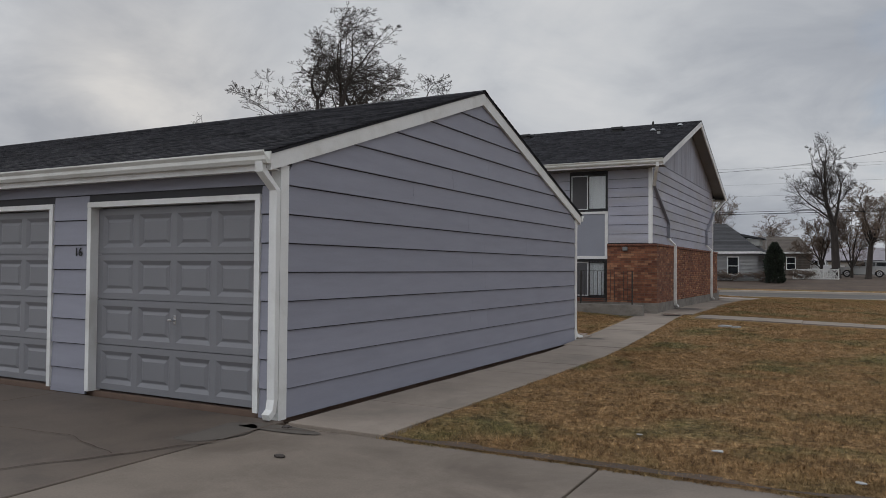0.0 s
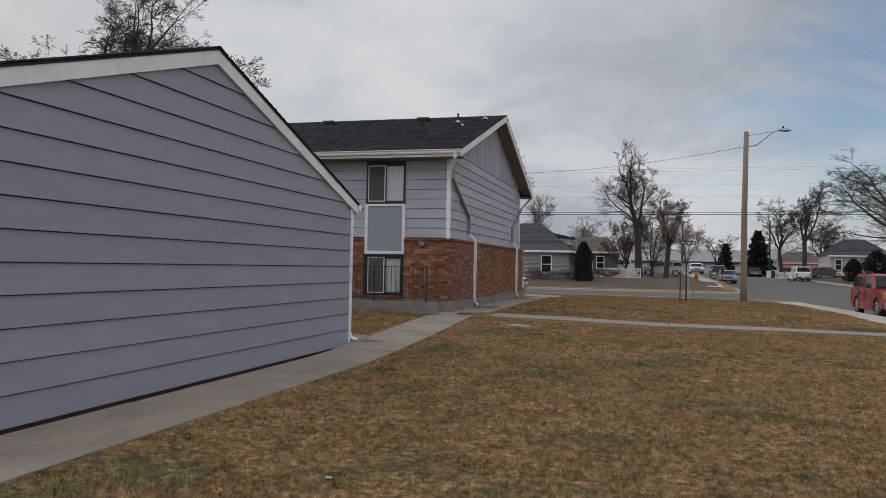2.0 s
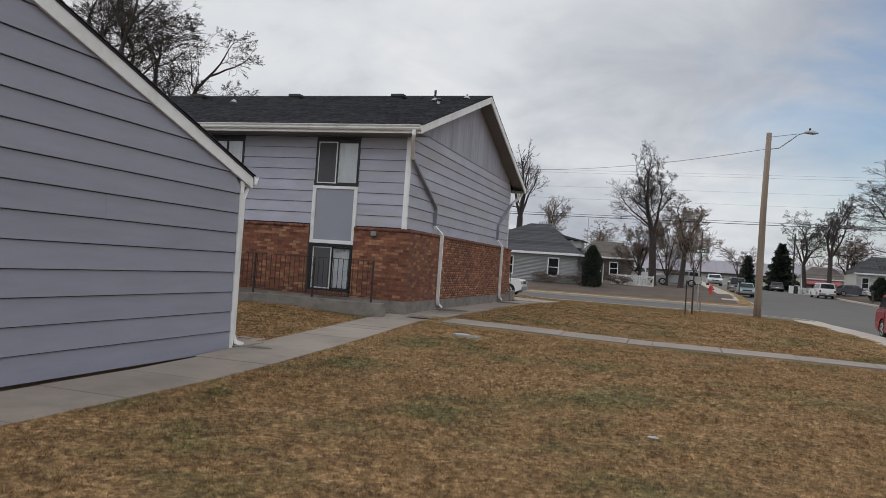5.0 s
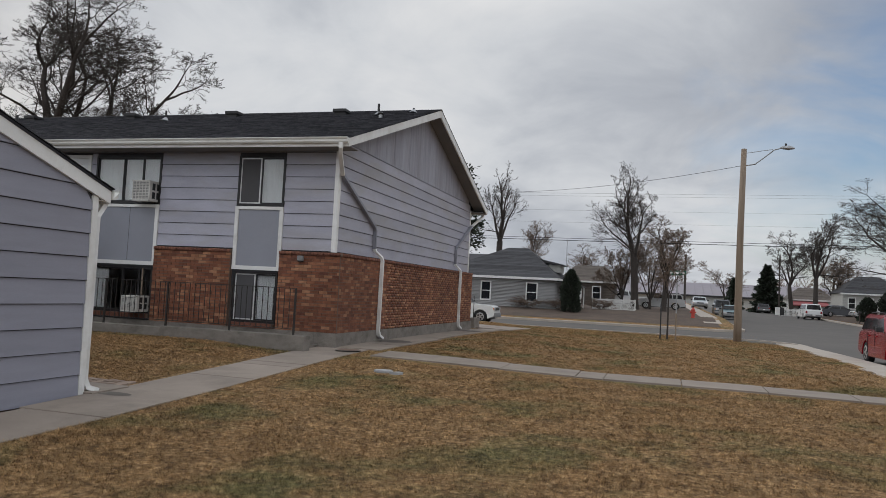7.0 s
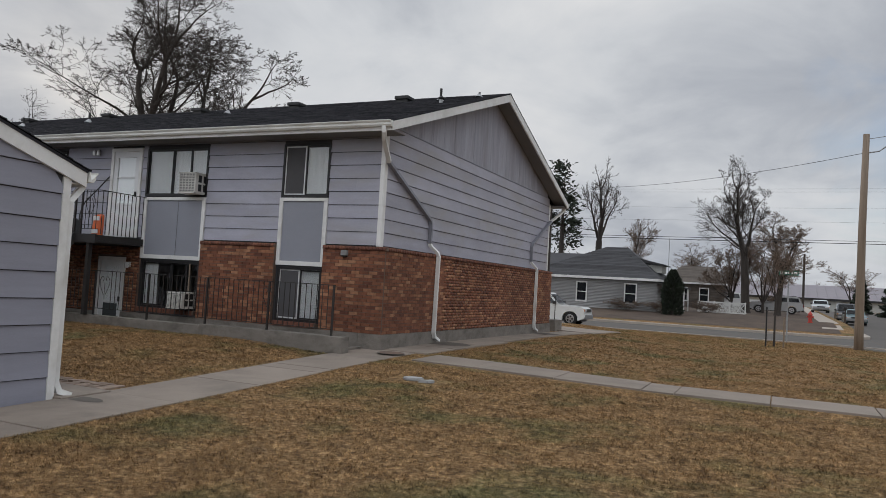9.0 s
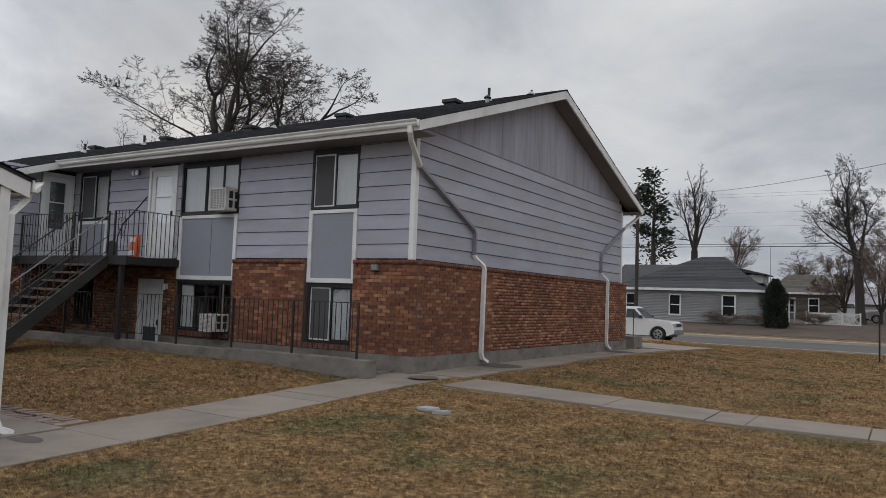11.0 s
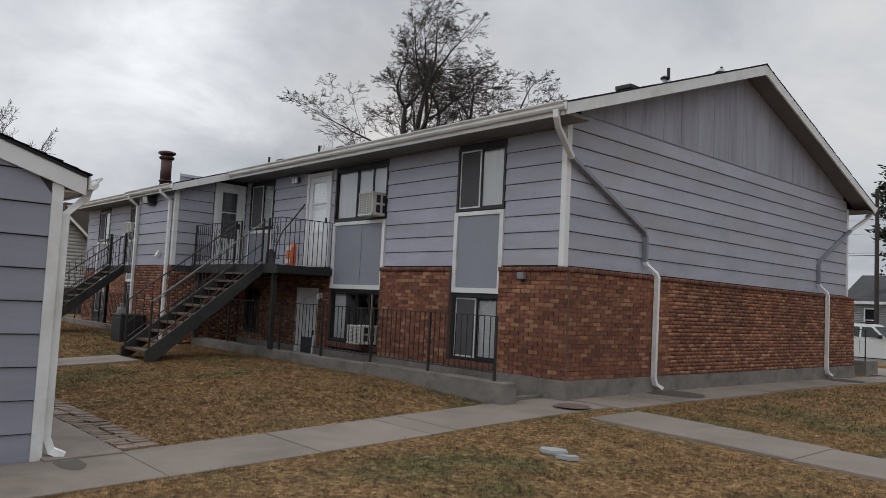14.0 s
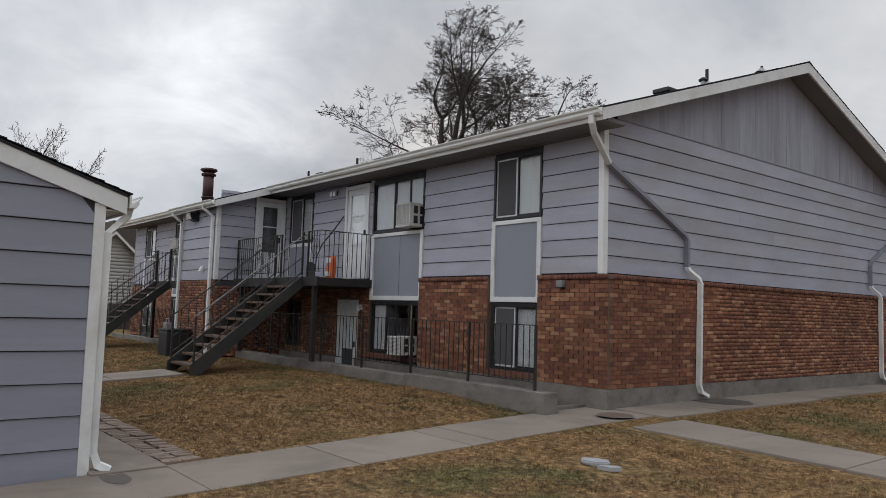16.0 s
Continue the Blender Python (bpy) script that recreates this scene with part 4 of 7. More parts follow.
# roof
for s in (-1, 1):
    e = RY + s * (RY - EY)
    bm = bmesh.new()
    prism(bm, [(e, EZ - 0.035), (RY, RZ - 0.035), (RY, RZ), (e, EZ)], "x", FL - 0.4, RX)
    deck_ob = part("roof", bm, M["shingle"], flats, "charcoal asphalt shingle slope")
    shingles("shingle_surface", deck_ob, FL - 0.4, RX + 0.015, e, EZ + 0.002, RY, RZ + 0.004)
    bm = bmesh.new()
    prism(bm, [(e, EZ - 0.012), (RY, RZ - 0.012), (RY, RZ - 0.215), (e, EZ - 0.19)], "x", RX - 0.03, RX + 0.008)
    part("rake_board", bm, M["trim"], flats, "white rake board")
    bm = bmesh.new()
    prism(bm, [(e, EZ - 0.15), (RY, RZ - 0.15), (RY, RZ - 0.135), (e, EZ - 0.135)], "x", FX + 0.028, RX - 0.032)
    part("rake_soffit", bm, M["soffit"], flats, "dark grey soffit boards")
    part("fascia", B((FL - 0.4, RX - 0.035, e - 0.014, e + 0.014, EZ - 0.19, EZ - 0.036)), M["trim"], flats, "white fascia board")
    yw = FY - 0.03 if s < 0 else BY + 0.03
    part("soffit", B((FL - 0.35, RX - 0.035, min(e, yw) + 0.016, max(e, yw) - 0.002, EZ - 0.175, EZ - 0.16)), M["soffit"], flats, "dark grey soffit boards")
part("ridge_cap", prism(bmesh.new(), [(RY - 0.15, RZ - 0.045), (RY, RZ + 0.025), (RY + 0.15, RZ - 0.045), (RY, RZ + 0.008)], "x", FL - 0.4, RX + 0.02), M["shingle"], flats)
gutter_run(flats, -15.35, RX + 0.01, EY - 0.016, EZ - 0.005)
gutter_run(flats, FL - 0.4, S0 - 0.3, EY - 0.016, EZ - 0.005)
gutter_run(flats, FL - 0.4, RX + 0.01, 2 * RY - EY + 0.016, EZ - 0.005, 1)

# storage bay under the swept-down roof
SE = 20.14
se_z = EZ - (EY - SE) * rs
bay = part("storage_bay", B((S0 + 0.004, S1 - 0.004, SY + 0.004, FY, -0.3, LEDGE), (S0 + 0.004, S1 - 0.004, SY + 0.004, SY + 0.1, LEDGE, se_z - 0.05), (S0 + 0.004, S0 + 0.1, SY + 0.1, FY, LEDGE, 4.12)), M["core"], flats, "grey lap siding over brown brick")
sd = (21.42, 22.13, 2.26, 4.36)
siding(bay, "x", SY, -1, S0 + 0.03, S1 - 0.06, LEDGE - 0.05, se_z - 0.06, FLAP, M["siding_worn"])
part("bay_side_wall", wall_core(bmesh.new(), "y", SY + 0.1, FY - 0.004, LEDGE, 4.40, S1 - 0.10, S1 - 0.006, [sd]), M["core"], flats)
siding(bay, "y", S1, 1, SY + 0.05, FY - 0.02, LEDGE - 0.05, SOF - 0.05, FLAP, M["siding_worn"], holes=[(sd[0] - 0.09, sd[1] + 0.09, sd[2], sd[3] + 0.09)])
part("corner_board", B((S1 - 0.07, S1 + 0.026, SY - 0.026, SY + 0.07, LEDGE - 0.04, se_z - 0.03)), M["trim"], flats, "white corner board")
part("corner_board", B((S0 - 0.02, S0 + 0.05, SY - 0.026, SY + 0.05, LEDGE - 0.04, se_z - 0.03)), M["trim"], flats, "white corner board")
bm = bmesh.new()
prism(bm, [(SE, se_z - 0.035), (EY + 0.1, EZ), (EY + 0.1, EZ + 0.035), (SE, se_z)], "x", S0 - 0.3, S1 + 0.3)
bay_roof = part("roof", bm, M["shingle"], flats, "charcoal asphalt shingle slope")
shingles("shingle_surface", bay_roof, S0 - 0.3, S1 + 0.31, SE, se_z + 0.002, EY + 0.1, EZ + 0.036)
for x in (S0 - 0.31, S1 + 0.30):
    part("rake_board", prism(bmesh.new(), [(SE, se_z - 0.012), (EY, EZ - 0.012), (EY, EZ - 0.19), (SE, se_z - 0.17)], "x", x, x + 0.03), M["trim"], flats, "white rake board")
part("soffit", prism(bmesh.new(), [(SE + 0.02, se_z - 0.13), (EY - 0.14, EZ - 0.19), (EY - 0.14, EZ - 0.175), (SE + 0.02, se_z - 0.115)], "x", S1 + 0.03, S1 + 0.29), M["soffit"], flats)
part("fascia", B((S0 - 0.3, S1 + 0.3, SE - 0.014, SE + 0.014, se_z - 0.17, se_z - 0.036)), M["trim"], flats, "white fascia board")
gutter_run(flats, S0 - 0.31, S1 + 0.33, SE - 0.016, se_z - 0.005)
for x in (S1 + 0.02, S0 + 0.25):
    k = x - 0.30 if x > S1 else x - 0.35
    downspout(flats, [(k, SE - 0.07, se_z - 0.10), (k, SE - 0.06, se_z - 0.18), (k + 0.12, SY - 0.075, se_z - 0.38), (k + 0.12, SY - 0.075, 0.35), (k + 0.12, SY - 0.12, 0.22), (k + 0.16, SY - 0.22, 0.16)], (1, 0, 0))

# end-wall downspouts: white at the eave, grey across the siding, white again on the brick
downspout(flats, [(-4.66, EY - 0.07, EZ - 0.11), (-4.66, EY - 0.06, EZ - 0.22), (-4.72, EY + 0.06, EZ - 0.34), (-4.90, FY + 0.02, 3.97)], (1, 0.2, 0))
downspout(flats, [(-4.90, FY + 0.022, 3.968), (-4.92, 24.36, 3.02), (-4.92, 24.42, 2.92), (-4.92, 24.42, 2.48)], (1, 0, 0), mat="spout_grey")
downspout(flats, [(-4.92, 24.42, 2.482), (-4.90, 24.43, 2.43), (-4.76, 24.50, 2.29), (-4.735, 24.53, 2.2), (-4.735, 24.50, 0.48), (-4.725, 24.54, 0.37), (-4.68, 24.66, 0.30)], (1, 0, 0))
e2 = 2 * RY - EY
downspout(flats, [(-4.66, e2 + 0.07, EZ - 0.11), (-4.66, e2 + 0.06, EZ - 0.22), (-4.72, e2 - 0.06, EZ - 0.34), (-4.90, BY - 0.02, 3.97)], (1, -0.2, 0))
downspout(flats, [(-4.90, BY - 0.022, 3.968), (-4.92, 31.98, 3.05), (-4.92, 31.92, 2.95), (-4.92, 31.92, 2.48)], (1, 0, 0), mat="spout_grey")
downspout(flats, [(-4.92, 31.92, 2.482), (-4.90, 31.93, 2.43), (-4.76, 31.97, 2.29), (-4.735, 31.99, 2.2), (-4.735, 31.97, 0.48), (-4.725, 32.01, 0.37), (-4.68, 32.13, 0.30)], (1, 0, 0))


def curtain(parent, x0, x1, y, z0, z1, folds=22, depth=0.005):
    bm = bmesh.new()
    n = max(6, int((x1 - x0) * folds))
    prev = None
    for i in range(n + 1):
        x = x0 + (x1 - x0) * i / n
        yy = y + depth * math.sin(i * 1.9) * random.uniform(0.6, 1.0)
        col = [bm.verts.new((x, yy, z0)), bm.verts.new((x, yy, z1))]
        if prev:
            bm.faces.new((prev[0], col[0], col[1], prev[1]))
        prev = col
    bmesh.ops.solidify(bm, geom=bm.faces[:], thickness=0.004)
    return part("curtain", bm, M["curtain"], parent, "pale hanging curtain")


def pane(parent, x0, x1, y, z0, z1):
    ob = part("pane", B((x0, x1, y, y + 0.005, z0, z1)), M["glass"], parent)
    ob.visible_shadow = False
    return ob


def window(a, b, c, d, splits, y=FY, screen=None, curtains=(), sill=True):
    """A sliding window: dark outer frame, sashes, glass panes, an insect screen and curtains."""
    ob = part("window", B((a, a + 0.045, y - 0.03, y + 0.08, c, d), (b - 0.045, b, y - 0.03, y + 0.08, c, d), (a + 0.045, b - 0.045, y - 0.03, y + 0.08, c, c + 0.045), (a + 0.045, b - 0.045, y - 0.03, y + 0.08, d - 0.045, d)), M["frame_dark"], flats, "dark bronze sliding window")
    xs = [a + 0.045, *splits, b - 0.045]
    for i, (p, q) in enumerate(zip(xs, xs[1:])):
        o = 0.012 * (i % 2)
        mat = M["frame_silver"] if screen == i else M["frame_dark"]
        part("sash", B((p, p + 0.03, y + o, y + 0.025 + o, c + 0.047, d - 0.047), (q - 0.03, q, y + o, y + 0.025 + o, c + 0.047, d - 0.047), (p + 0.03, q - 0.03, y + o, y + 0.025 + o, c + 0.047, c + 0.075), (p + 0.03, q - 0.03, y + o, y + 0.025 + o, d - 0.075, d - 0.047)), mat, ob)
        pane(ob, p + 0.03, q - 0.03, y + 0.010 + o, c + 0.075, d - 0.075)
        if screen == i:
            part("insect_screen", B((p + 0.03, q - 0.03, y + 0.002, y + 0.005, c + 0.075, d - 0.075)), M["screen"], ob, "dark insect screen")
    for p, q, z0, z1 in curtains:
        curtain(ob, p, q, y + 0.05, z0, z1)
    return ob


window(*up_windows[0], [-6.9], screen=0, curtains=[(-6.9, -6.32, 3.27, 4.37)])
window(*up_windows[1], [-10.62, -10.08], curtains=[(-11.38, -9.6, 3.27, 4.37)])
window(*up_windows[2], [-14.75], screen=0, curtains=[(-14.8, -14.2, 3.26, 4.36)])
window(*lo_windows[0], [-6.88], screen=0, curtains=[(-6.86, -6.36, 0.66, 1.72)])
window(*lo_windows[1], [-10.45, -10.0], curtains=[(-11.3, -10.9, 0.7, 1.72)])
window(*lo_windows[2], [-14.9])
for i, (w, c) in enumerate(((up_windows[0], 1), (up_windows[1], 1), (up_windows[2], 0), (lo_windows[0], 1), (lo_windows[1], 0), (lo_windows[2], 0))):
    a, b = mir(w[0], w[1])
    window(a, b, w[2], w[3], [(a + b) / 2], screen=0, curtains=[((a + b) / 2, b - 0.05, w[2] + 0.02, w[3] - 0.02)] if c else ())
for a, b, c, d in infills:
    y0, y1 = FY - 0.045, FY - 0.004
    ob = part("infill_panel", B((a + 0.09, b - 0.09, FY - 0.016, FY, c + 0.09, d - 0.07)), M["panel"], flats, "flat grey infill panel with white casing")
    if b - a > 1.5:
        part("panel_joint", B(((a + b) / 2 + 0.12, (a + b) / 2 + 0.126, FY - 0.02, FY - 0.017, c + 0.09, d - 0.07)), M["frame_dark"], ob)
    for q in ((a, a + 0.09, y0, y1, c, d), (b - 0.09, b, y0, y1, c, d), (a + 0.09, b - 0.09, y0, y1, c, c + 0.09), (a + 0.09, b - 0.09, y0, y1, d - 0.07, d)):
        part("casing", B(q), M["trim"], ob, "white casing")
    part("infill_backing", B((a, b, FY - 0.003, FY + 0.0, c, d)), M["core"], ob)
# small panel under the balcony window
for a, b in ((-15.36, -14.14), mir(-15.36, -14.14)):
    ob = part("infill_panel", B((a + 0.06, b - 0.06, FY - 0.03, FY - 0.012, 2.36, 3.14)), M["panel"], flats, "flat grey infill panel with white casing")
    for q in ((a, a + 0.07, FY - 0.045, FY - 0.013, 2.3, 3.2), (b - 0.07, b, FY - 0.045, FY - 0.013, 2.3, 3.2), (a + 0.07, b - 0.07, FY - 0.045, FY - 0.013, 3.12, 3.2)):
        part("casing", B(q), M["trim"], ob, "white casing")
# brick sills below the lower windows
for a, b, c, d in lo_windows[:2]:
    sill = part("window_sill", B((a, b, FY - 0.118, FY + 0.02, c - 0.105, c - 0.02)), M["mortar"], flats, "sloping brick window sill")
    sill_brick = mesh_of("brick", B((0, 0.072, FY - 0.13, FY + 0.016, c - 0.11, c - 0.012)), M["cap"])
    for x in np.arange(a + 0.004, b - 0.076, 0.082):
        ob = new("brick", sill_brick)
        ob.location = (x, 0, 0)
        ob.parent = sill
        ob.matrix_parent_inverse = sill.matrix_world.inverted()


def entry_door(axis, a, b, c, d, face, out, storm, lower_dark=False, name="door"):
    """A casing with a storm door whose upper light is glass; drawn along x, or along y for a side wall."""
    def bx(p0, p1, q0, q1, z0, z1):
        lo, hi = sorted((face + out * q0, face + out * q1))
        return (p0, p1, lo, hi, z0, z1) if axis == "x" else (lo, hi, p0, p1, z0, z1)
    ob = part(name, B(bx(a, b, -0.03, -0.06, c, d)), M["white_door"], flats, "white storm door with a glazed upper light")
    for q in (bx(a - 0.085, a, -0.02, 0.04, c, d + 0.085), bx(b, b + 0.085, -0.02, 0.04, c, d + 0.085), bx(a, b, -0.02, 0.04, d, d + 0.085)):
        part("casing", B(q), M["trim"], ob, "white casing")
    st = 0.13
    g0, g1 = c + (d - c) * storm, d - 0.14
    for q in (bx(a + 0.004, a + st, -0.028, 0.012, c + 0.01, d - 0.004), bx(b - st, b - 0.004, -0.028, 0.012, c + 0.01, d - 0.004), bx(a + st, b - st, -0.028, 0.012, g1, d - 0.004), bx(a + st, b - st, -0.028, 0.012, c + 0.01, c + 0.16), bx(a + st, b - st, -0.028, 0.012, g0 - 0.05, g0), bx(a + st, b - st, -0.028, 0.012, (g0 + g1) / 2 + 0.06, (g0 + g1) / 2 + 0.09)):
        part("stile", B(q), M["white_door"], ob)
    part("kick_panel", B(bx(a + st, b - st, -0.028, -0.004, c + 0.16, g0 - 0.05)), M["dark_door" if lower_dark else "white_door"], ob)
    pn = part("pane", B(bx(a + st, b - st, -0.014, -0.009, g0, g1)), M["glass"], ob)
    pn.visible_shadow = False
    part("inner_light", B(bx(a + st, b - st, -0.029, -0.025, g0, g1)), M["screen" if axis == "y" else "curtain"], ob)
    hm = bmesh.new()
    hp = bx(b - 0.09, b - 0.05, 0.012, 0.05, c + 0.98, c + 1.10)
    box(hm, *hp, bevel=0.006)
    part("door_handle", hm, M["black"], ob, "black latch handle")
    return ob


entry_door("x", -12.51, -11.67, 2.26, 4.33, FY, -1, 0.40)
entry_door("x", -12.68, -11.94, -0.26, 1.70, FY, -1, 0.50, True)
entry_door("y", 21.44, 22.11, 2.26, 4.30, S1, 1, 0.35)
a, b = mir(-12.51, -11.67)
entry_door("x", a, b, 2.26, 4.33, FY, -1, 0.40)


# ---- kerb wall, areaway, railings, balcony and stairs ----
kerb_wall = tagged(part("kerb_wall", B((-8.35, -4.95, 20.96, 21.24, -0.2, 0.485), bevel=0.012), M["foundation"]), "low grey concrete kerb wall with weather stains", "kerb wall")
tagged(part("kerb_wall", B((-15.6, -8.362, 20.98, 21.24, -0.2, 0.455), bevel=0.012), M["foundation"]), "low grey concrete kerb wall with weather stains", "kerb wall")
tagged(part("kerb_wall", B((-26.5, -18.05, 20.98, 21.24, -0.2, 0.42), bevel=0.012), M["foundation"]), "low grey concrete kerb wall with weather stains", "kerb wall")
tagged(part("areaway_floor", B((-15.6, -5.2, 21.25, FY - 0.07, -0.35, -0.28)), M["foundation"]), "sunken grey concrete areaway floor", "floor", kind="structure")
tagged(part("areaway_end", B((-5.3, -5.19, 21.25, FY - 0.066, -0.35, 0.24)), M["foundation"]), "grey concrete areaway end", "kerb wall", kind="structure")


def scroll(cx, y, z, s=1.0, flip=1):
    """A wrought heart of two C-scrolls on a stem, in the plane of a railing along x."""
    bm = bmesh.new()
    for k in (-1, 1):
        pts = []
        for i in range(22):
            t = i / 21
            a = radians(-90 + 330 * t)
            r = 0.085 * (1 - 0.62 * t)
            pts.append((cx + k * (0.085 - r * math.cos(a) * -1 * 0.9 - 0.02) * s * (0.3 + 0.7 * min(1, t * 2.5)), y, z + (0.17 * min(1, t * 1.8) + r * math.sin(a) * 0.9) * s * flip))
        tube(bm, pts, 0.006, 5)
    tube(bm, [(cx, y, z - 0.14 * s * flip), (cx, y, z + 0.12 * s * flip)], 0.006, 5)
    return bm


def railing(owner, x0, x1, y, z0, z1, posts, gap=0.125, scrolls=(), foot=None):
    """A plain iron railing along x: flat top and bottom rails, thin bars, posts and heart scrolls."""
    part("top_rail", B((x0, x1, y - 0.016, y + 0.016, z1 - 0.014, z1)), M["iron"], owner)
    part("bottom_rail", B((x0, x1, y - 0.012, y + 0.012, z0, z0 + 0.014)), M["iron"], owner)
    x = x0 + gap
    shared = mesh_of("baluster", B((-0.0055, 0.0055, -0.0055, 0.0055, 0, z1 - z0 - 0.03)), M["iron"])
    while x < x1 - 0.03:
        if not any(abs(x - s) < 0.09 for s in scrolls):
            ob = new("baluster", shared)
            ob.location = (x, y, z0 + 0.014)
            ob.parent = owner
            ob.matrix_parent_inverse = owner.matrix_world.inverted()
        x += gap
    for px in posts:
        part("post", B((px - 0.017, px + 0.017, y - 0.017, y + 0.017, foot if foot is not None else z0, z1)), M["iron"], owner)
    for s in scrolls:
        part("scroll", scroll(s, y, (z0 + z1) / 2, 1.35), M["iron"], owner, "wrought iron heart scroll")


lower_rail = thing("railing", (-8.0, 21.08, 0.46), "thin black iron railing with heart scrolls on the kerb wall", "railing")
railing(lower_rail, -11.5, -5.24, 21.08, 0.60, 1.44, (-5.25, -6.74, -8.3, -9.9, -11.49), scrolls=(-6.74, -11.2), foot=0.44)
lower_rail2 = thing("railing", (-13.0, 21.08, 0.46), "thin black iron railing under the balcony", "railing")
railing(lower_rail2, -15.5, -11.52, 21.08, 0.60, 1.44, (-13.84, -15.49), foot=0.44)
lower_rail3 = thing("railing", (-20, 21.08, 0.42), "thin black iron railing on the far kerb wall", "railing")
railing(lower_rail3, -25.5, -18.3, 21.08, 0.56, 1.40, (-18.31, -20.5, -23, -25.49), foot=0.40)


def balcony_and_stair(mirror):
    m = (lambda x: 2 * XM - x) if mirror else (lambda x: x)
    two = lambda a, b: tuple(sorted((m(a), m(b))))
    deck = thing("balcony", (m(-13.5), 21.5, 2.05), "dark wooden balcony deck on posts in front of the upper doors", "balcony")
    a, b = two(S1 + 0.01 if not mirror else -15.55, -11.34)
    part("deck", B((a, b, 20.88, FY - 0.05, 2.10, 2.22)), M["deck_edge"], deck)
    part("fascia", B((a, b, 20.84, 20.878, 2.04, 2.235)), M["deck_edge"], deck)
    part("soffit", B((a, b, 20.885, FY - 0.055, 2.055, 2.098)), M["deck_edge"], deck)
    for px in (-11.62, -15.3):
        p, q = two(px - 0.045, px + 0.045)
        part("post", B((p, q, 20.90, 20.99, 0.45, 2.05)), M["deck_edge"], deck, "dark support post")
    rail = thing("railing", (m(-12), 20.9, 2.23), "black iron balcony railing with heart scrolls", "railing")
    a, b = two(-11.9, -11.36)
    a2, b2 = two(-15.55, -13.12)
    railing(rail, a2, b2, 20.90, 2.34, 3.22, (a2 + 0.017, b2 - 0.017), 0.115, scrolls=(m(-14.3),), foot=2.2)
    # from the stair head back to the wall the rail turns the corner
    part("top_rail", B((*two(-11.90, -11.87), 20.9, 20.93, 3.206, 3.22)), M["iron"], rail)
    railing(rail, *two(-11.88, -11.36), 20.90, 2.34, 3.22, (m(-11.88),), 0.115, foot=2.2)
    for i in range(11):
        y = 20.98 + i * 0.115
        part("baluster", B((*two(-11.36, -11.347), y, y + 0.013, 2.24, 3.20)), M["iron"], rail)
    part("top_rail", B((*two(-11.37, -11.338), 20.9, FY - 0.03, 3.206, 3.22)), M["iron"], rail)
    part("scroll", scroll(m(-11.62), 20.895, 2.78, 1.3), M["iron"], rail, "wrought iron heart scroll")
    st = thing("staircase", (m(-12.6), 18.6, 0.2), "dark steel staircase with brown treads up to the balcony", "staircase")
    x0, x1, yf, yt, zf, zt = -13.28, -12.0, 18.52, 20.84, 0.2, 2.2
    for x in (x0, x1):
        p, q = two(x - 0.025, x + 0.025)
        part("stringer", prism(bmesh.new(), [(yf - 0.02, zf), (yf + 0.18, zf), (yt, zt - 0.20), (yt, zt + 0.06), (yf - 0.02, zf + 0.20)], "x", p, q), M["stair_steel"], st, "dark steel stringer")
    n = 10
    for i in range(n):
        y, z = yf + 0.04 + (yt - yf - 0.04) * i / n, zf + 0.19 + (zt - zf - 0.16) * i / n
        part("tread", B((*two(x0 + 0.027, x1 - 0.027), y, y + 0.27, z - 0.045, z)), M["tread"], st)
    hr = 0.92
    slope_s = (zt - zf) / (yt - yf)
    for x in (x0, x1):
        xx = m(x)
        bm = bmesh.new()
        tube(bm, [(xx, yf + 0.02, zf + 0.2 + hr), (xx, yt, zt + 0.02 + hr), (xx, yt + 0.07, zt + 0.02 + hr)], 0.015, 8)
        # paler grey on the x1 rail paints in the highlight along it
        part("handrail", bm, M["bumper"] if x == x1 else M["iron"], st, "tube handrail, one of the pair in highlight grey")
        bm = bmesh.new()
        tube(bm, [(xx, yf + 0.02, zf + 0.34), (xx, yt, zt + 0.14)], 0.012, 6)
        tube(bm, [(xx, yf + 0.02, zf + 0.66), (xx, yt, zt + 0.46)], 0.009, 6)
        part("lower_rail", bm, M["iron"], st)
        for k in range(15):
            y = yf + 0.05 + (yt - yf - 0.06) * k / 14
            z = zf + 0.2 + slope_s * (y - yf) * 0.95
            thick = 0.018 if k in (0, 14) else 0.0065
            part("baluster" if thick < 0.01 else "newel", B((xx - thick, xx + thick, y - thick, y + thick, z - 0.02, z + hr - 0.01)), M["iron"], st)
    return st


balcony_and_stair(False)
balcony_and_stair(True)


